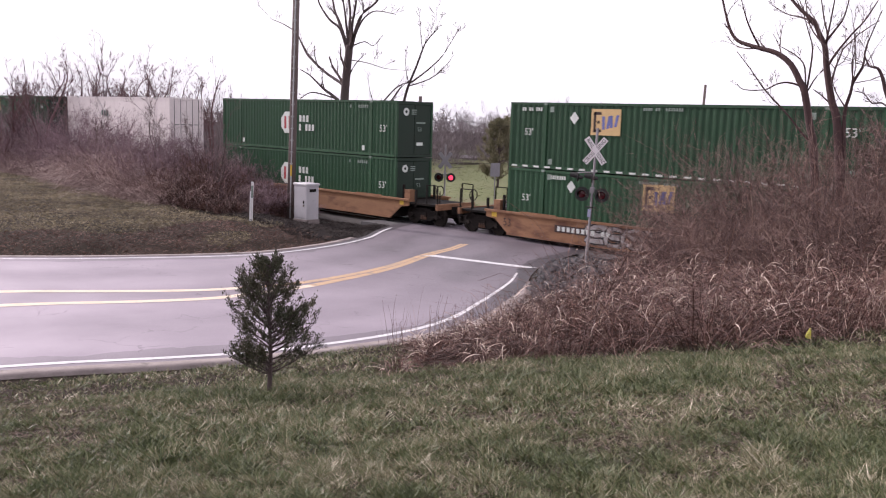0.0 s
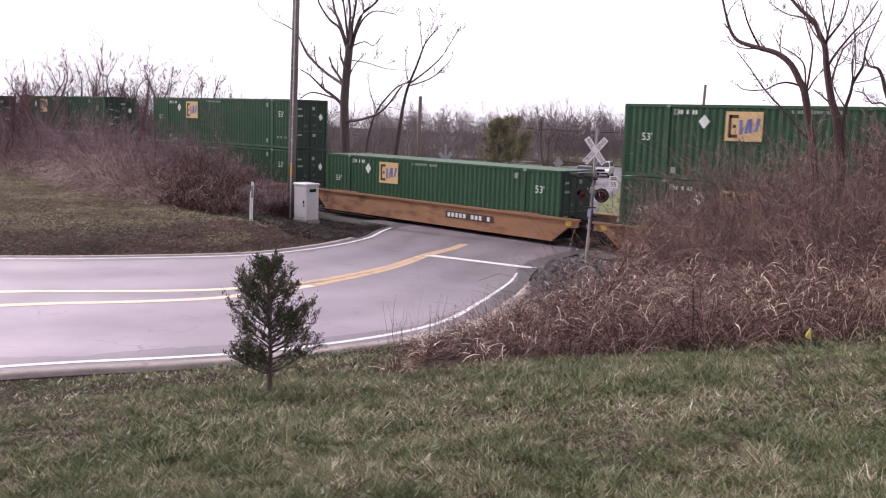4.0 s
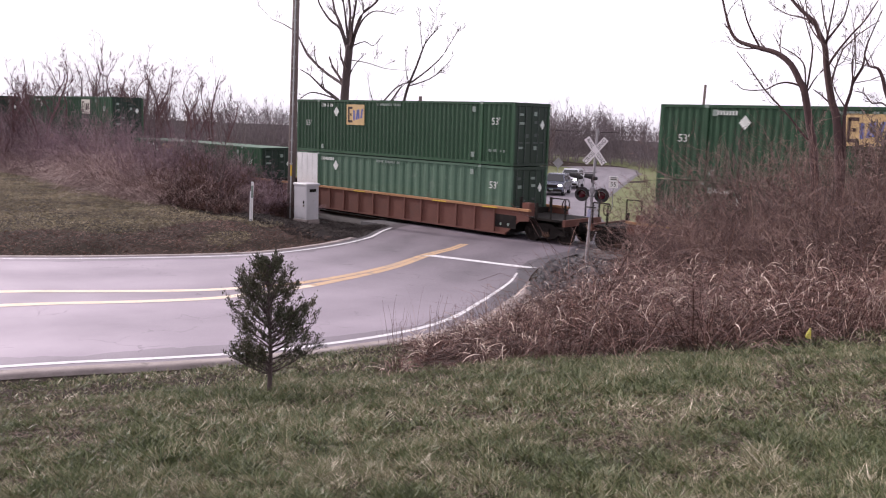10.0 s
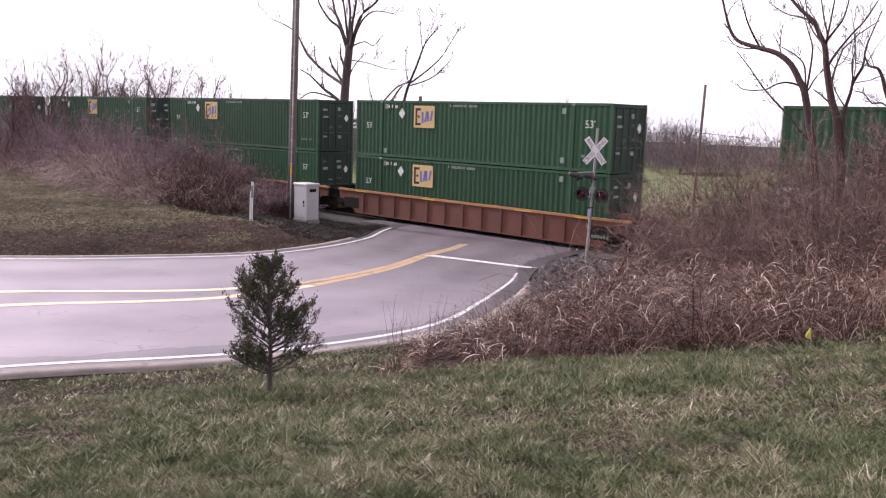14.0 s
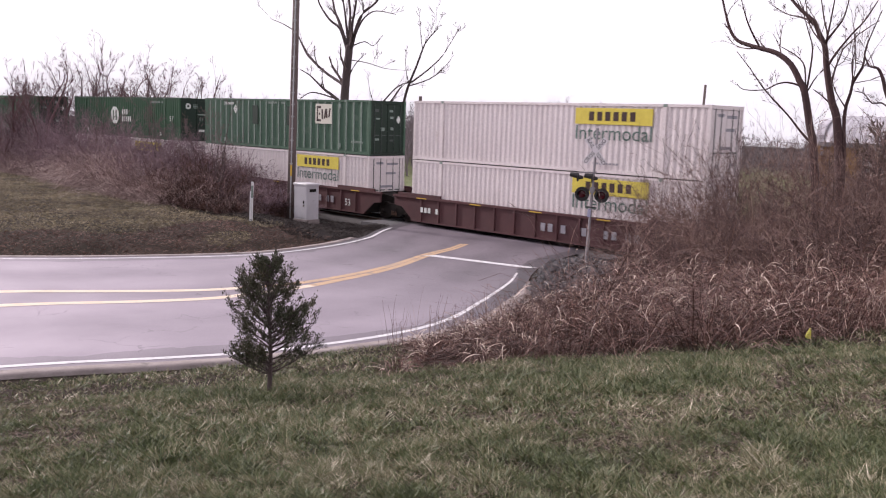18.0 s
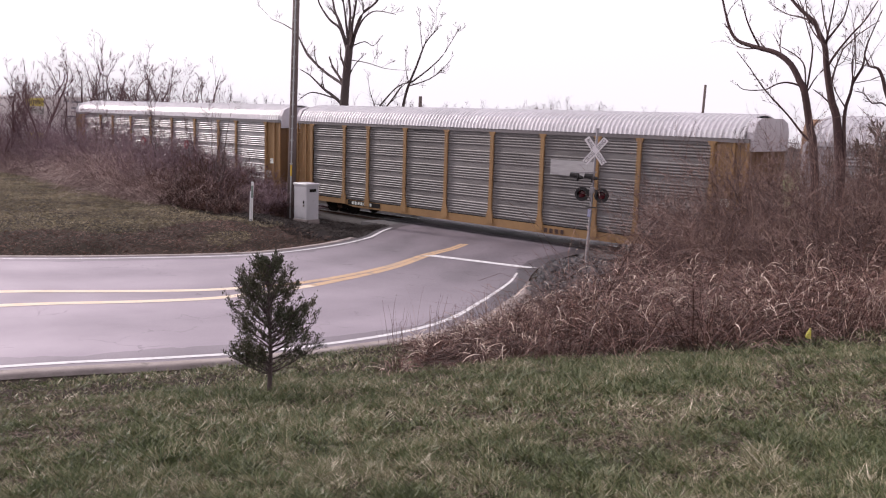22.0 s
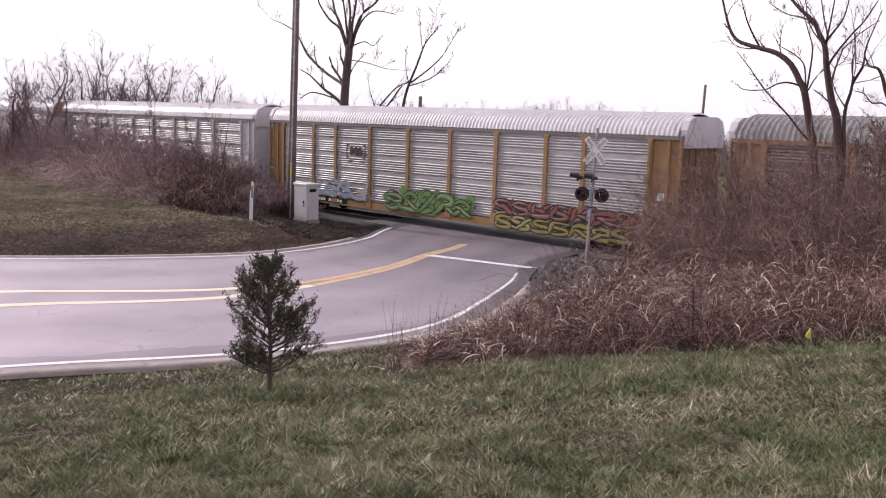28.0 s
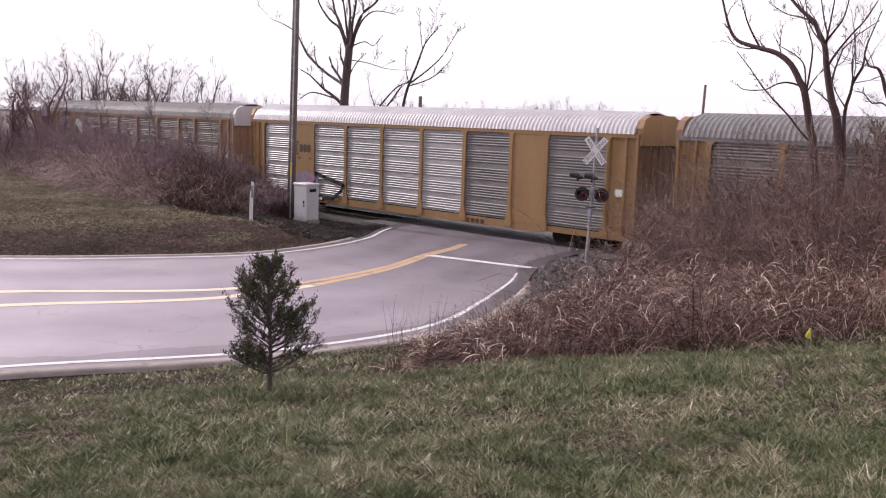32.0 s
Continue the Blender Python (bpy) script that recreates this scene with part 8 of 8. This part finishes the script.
# --- broken stone beside the crossing ---
rs = random.Random(8)
STONES = []
for k in range(7):
    mb = Mb()
    bm = bmesh.new()
    bmesh.ops.create_icosphere(bm, subdivisions=1, radius=1.0)
    for vv in bm.verts:
        vv.co *= rs.uniform(0.7, 1.15)
    me = bpy.data.meshes.new("stone")
    bm.to_mesh(me)
    bm.free()
    me.materials.append(M["stone"])
    STONES.append(me)
heap = thing("stone_heap", pose(0, 0, 0), "heap of broken grey stone beside the crossing signal", "stones")
for k in range(280):
    while True:
        x, y = rs.uniform(-21.4, -16.2), rs.uniform(-11.2, -2.8)
        if float(dist_to(LINE_R, np.array([x]), np.array([y]))[0]) > 0.75 + 0.1 * rs.random():
            break
    r = rs.uniform(0.06, 0.13) if rs.random() < 0.75 else rs.uniform(0.14, 0.24)
    o = part("stone", rs.choice(STONES), None, heap)
    o.matrix_basis = Matrix.LocRotScale((x, y, float(terrain(x, y)) + r * 0.35), Euler((rs.uniform(0, 6), rs.uniform(0, 6), rs.uniform(0, 6))), (r, r * rs.uniform(0.6, 1), r * rs.uniform(0.5, 0.8)))
for k, (x, y) in enumerate(((-12.2, -29.0), (-12.9, -28.6), (-11.4, -27.6), (-8.2, -29.2), (-13.3, -26.6))):
    o = new("pebble", STONES[k])
    tagged(o, "small pale stone lying in the grass", "stone", "loose stones")
    o.matrix_basis = Matrix.LocRotScale((x, y, float(terrain(x, y)) + 0.02), None, (0.06, 0.05, 0.035))


# --- waiting cars ---
DRIVES = []
LEAD = [(0, -57.4, 50.4), (1, -56.4, 48.5), (3, -53.6, 43.0), (5.5, -48.8, 33.8), (8, -46.6, 29.2), (10, -45.2, 26.4), (14.5, -43.0, 22.1), (17, -42.5, 21.1), (20, -42.5, 21.1), (32, -42.5, 21.1)]
SECOND = [(0, -61.0, 58.0), (1, -60.0, 56.2), (3, -58.0, 52.2), (5.5, -55.3, 46.7), (8, -51.6, 39.2), (10, -48.9, 33.4), (14.5, -45.9, 28.2), (17, -45.5, 27.4), (20, -45.5, 27.4), (32, -45.5, 27.4)]


def suv(m, paint_m, label, pickup=False):
    """A car, its nose towards +x, base at the road."""
    c = thing("car", m, label, "car", "waiting cars")
    low = [(-2.35, 0.42), (-2.4, 0.75), (-2.35, 1.05), (1.15, 1.08), (2.1, 0.98), (2.36, 0.86), (2.42, 0.5), (2.3, 0.34), (-2.2, 0.34)]
    body = Mb()
    n = len(low)
    vs = []
    for y, k in ((-0.97, 0.97), (-0.9, 1.0), (0.9, 1.0), (0.97, 0.97)):
        vs += [(a * (k if abs(y) > 0.95 else 1), y, b * (k if abs(y) > 0.95 else 1) + (0.012 if abs(y) > 0.95 else 0)) for a, b in low]
    f = [tuple(range(n)), tuple(range(4 * n - 1, 3 * n - 1, -1))]
    for q in range(3):
        f += [(q * n + i, q * n + (i + 1) % n, (q + 1) * n + (i + 1) % n, (q + 1) * n + i) for i in range(n)]
    body.add(vs, f)
    b = part("body", body, paint_m, c)
    back = -2.2 if not pickup else -0.95
    cabp = [(back, 1.06, 0.9), (back + 0.22, 1.68, 0.68), (-0.1, 1.76, 0.7), (0.35, 1.72, 0.68), (1.15, 1.08, 0.9)]
    cv = [(x, -w, z) for x, z, w in cabp] + [(x, w, z) for x, z, w in cabp]
    k = len(cabp)
    part("cabin", Mb().add(cv, [tuple(range(k)), tuple(range(2 * k - 1, k - 1, -1))] + [(i, i + 1, k + i + 1, k + i) for i in range(k - 1)]), paint_m, c)
    part("windscreen", Mb().add([(1.1, -0.82, 1.13), (1.1, 0.82, 1.13), (0.46, 0.62, 1.66), (0.46, -0.62, 1.66)], [(0, 1, 2, 3)]).add([(1.11, -0.82, 1.14), (1.11, 0.82, 1.14), (0.47, 0.62, 1.67), (0.47, -0.62, 1.67)], [(0, 1, 2, 3)]), M["glass"], c, "dark windscreen")
    for s in (-1, 1):
        for x0, x1 in ((0.0, 0.75), (-0.95, -0.08), (back + 0.35, -1.03))[: 2 if pickup else 3]:
            part("side_window", Mb().add([(x0, s * 0.885, 1.15), (x1, s * 0.885, 1.15), (x1 - 0.3 if x1 > 0.5 else x1, s * 0.735, 1.6), (x0, s * 0.735, 1.6)], [(0, 1, 2, 3)]), M["glass"], c)
        part("mirror", Mb().cbox(0.62, 0.78, min(s * 0.95, s * 1.13), max(s * 0.95, s * 1.13), 1.12, 1.28, 0.03), paint_m, c)
        part("headlight", Mb().cbox(2.2, 2.41, min(s * 0.55, s * 0.9), max(s * 0.55, s * 0.9), 0.78, 0.93, 0.03), M["headlight"], c, "lit headlight")
        for x in (-1.45, 1.45):
            w = part("wheel", Mb().ring((x, s * 0.86, 0.36), (0, 1, 0), 0.22, 0.37, 0.24, 20), M["tyre"], c)
            part("rim", Mb().ring((x, s * 0.9, 0.36), (0, 1, 0), 0, 0.23, 0.16, 14), M["galv"], w)
    part("grille", Mb().cbox(2.34, 2.425, -0.5, 0.5, 0.66, 0.92, 0.03), M["black"], c)
    part("bumper", Mb().cbox(2.2, 2.45, -0.9, 0.9, 0.36, 0.56, 0.05), M["black"], c)
    part("licence_plate", Mb().box(2.445, 2.455, -0.16, 0.16, 0.46, 0.58), M["label_dim"], c)
    for ob in c.children_recursive:
        ob.data.transform(Matrix.Diagonal((0.92, 0.93, 0.95, 1)))
    return c


def drive(c, stops):
    """Rolls a car along its lane from stop to stop: (seconds, x, y)."""
    rows = []
    for i, (t, x, y) in enumerate(stops):
        a, b = stops[max(i - 1, 0)], stops[min(i + 1, len(stops) - 1)]
        dx, dy = b[1] - a[1], b[2] - a[2]
        if math.hypot(dx, dy) < 0.05:
            dx, dy = 0.46, -0.89
        rows.append((t, pose(x, y, float(road_z(np.array(y))), 0, 0, math.degrees(math.atan2(dy, dx)))))
    DRIVES.append((c, rows))


lead = suv(pose(0, 0, 0), M["car_grey"], "grey-blue sport utility car waiting at the crossing")
drive(lead, LEAD)
second = suv(pose(0, 0, 0), M["car_silver"], "silver sport utility car waiting behind another car")
drive(second, SECOND)


# ---- what moves ----
def motions():
    times = list(range(0, 33))
    for ob, at in MOVES:
        z = ob.location.z
        walk(ob, [(t, pose(at - travelled(t), 0, z)) for t in times])
    # wheels turn while they roll over the open crossing
    for ob, at, rest in TURNS:
        t0 = max(0.0, float(np.interp(at + 16.0, S_X, S_T)))
        t1 = min(32.0, float(np.interp(at + 47.0, S_X, S_T)))
        rows = [(0.0, pose(*rest))]
        if t1 > t0 + 0.1:
            f0, f1 = int(t0 * 30), int(t1 * 30)
            rows = [] if f0 == 0 else rows
            for k in range(f0, f1 + 1):
                roll = (travelled(k / 30) - travelled(f0 / 30)) / 0.46
                rows.append((k / 30, pose(*rest) @ Matrix.Rotation(-roll, 4, "Y")))
            if f1 < 958:
                rows.append((32.0, rows[-1][1]))
        else:
            rows.append((32.0, rows[0][1]))
        walk(ob, rows)
    for ob, rows in DRIVES:
        walk(ob, rows)


motions()
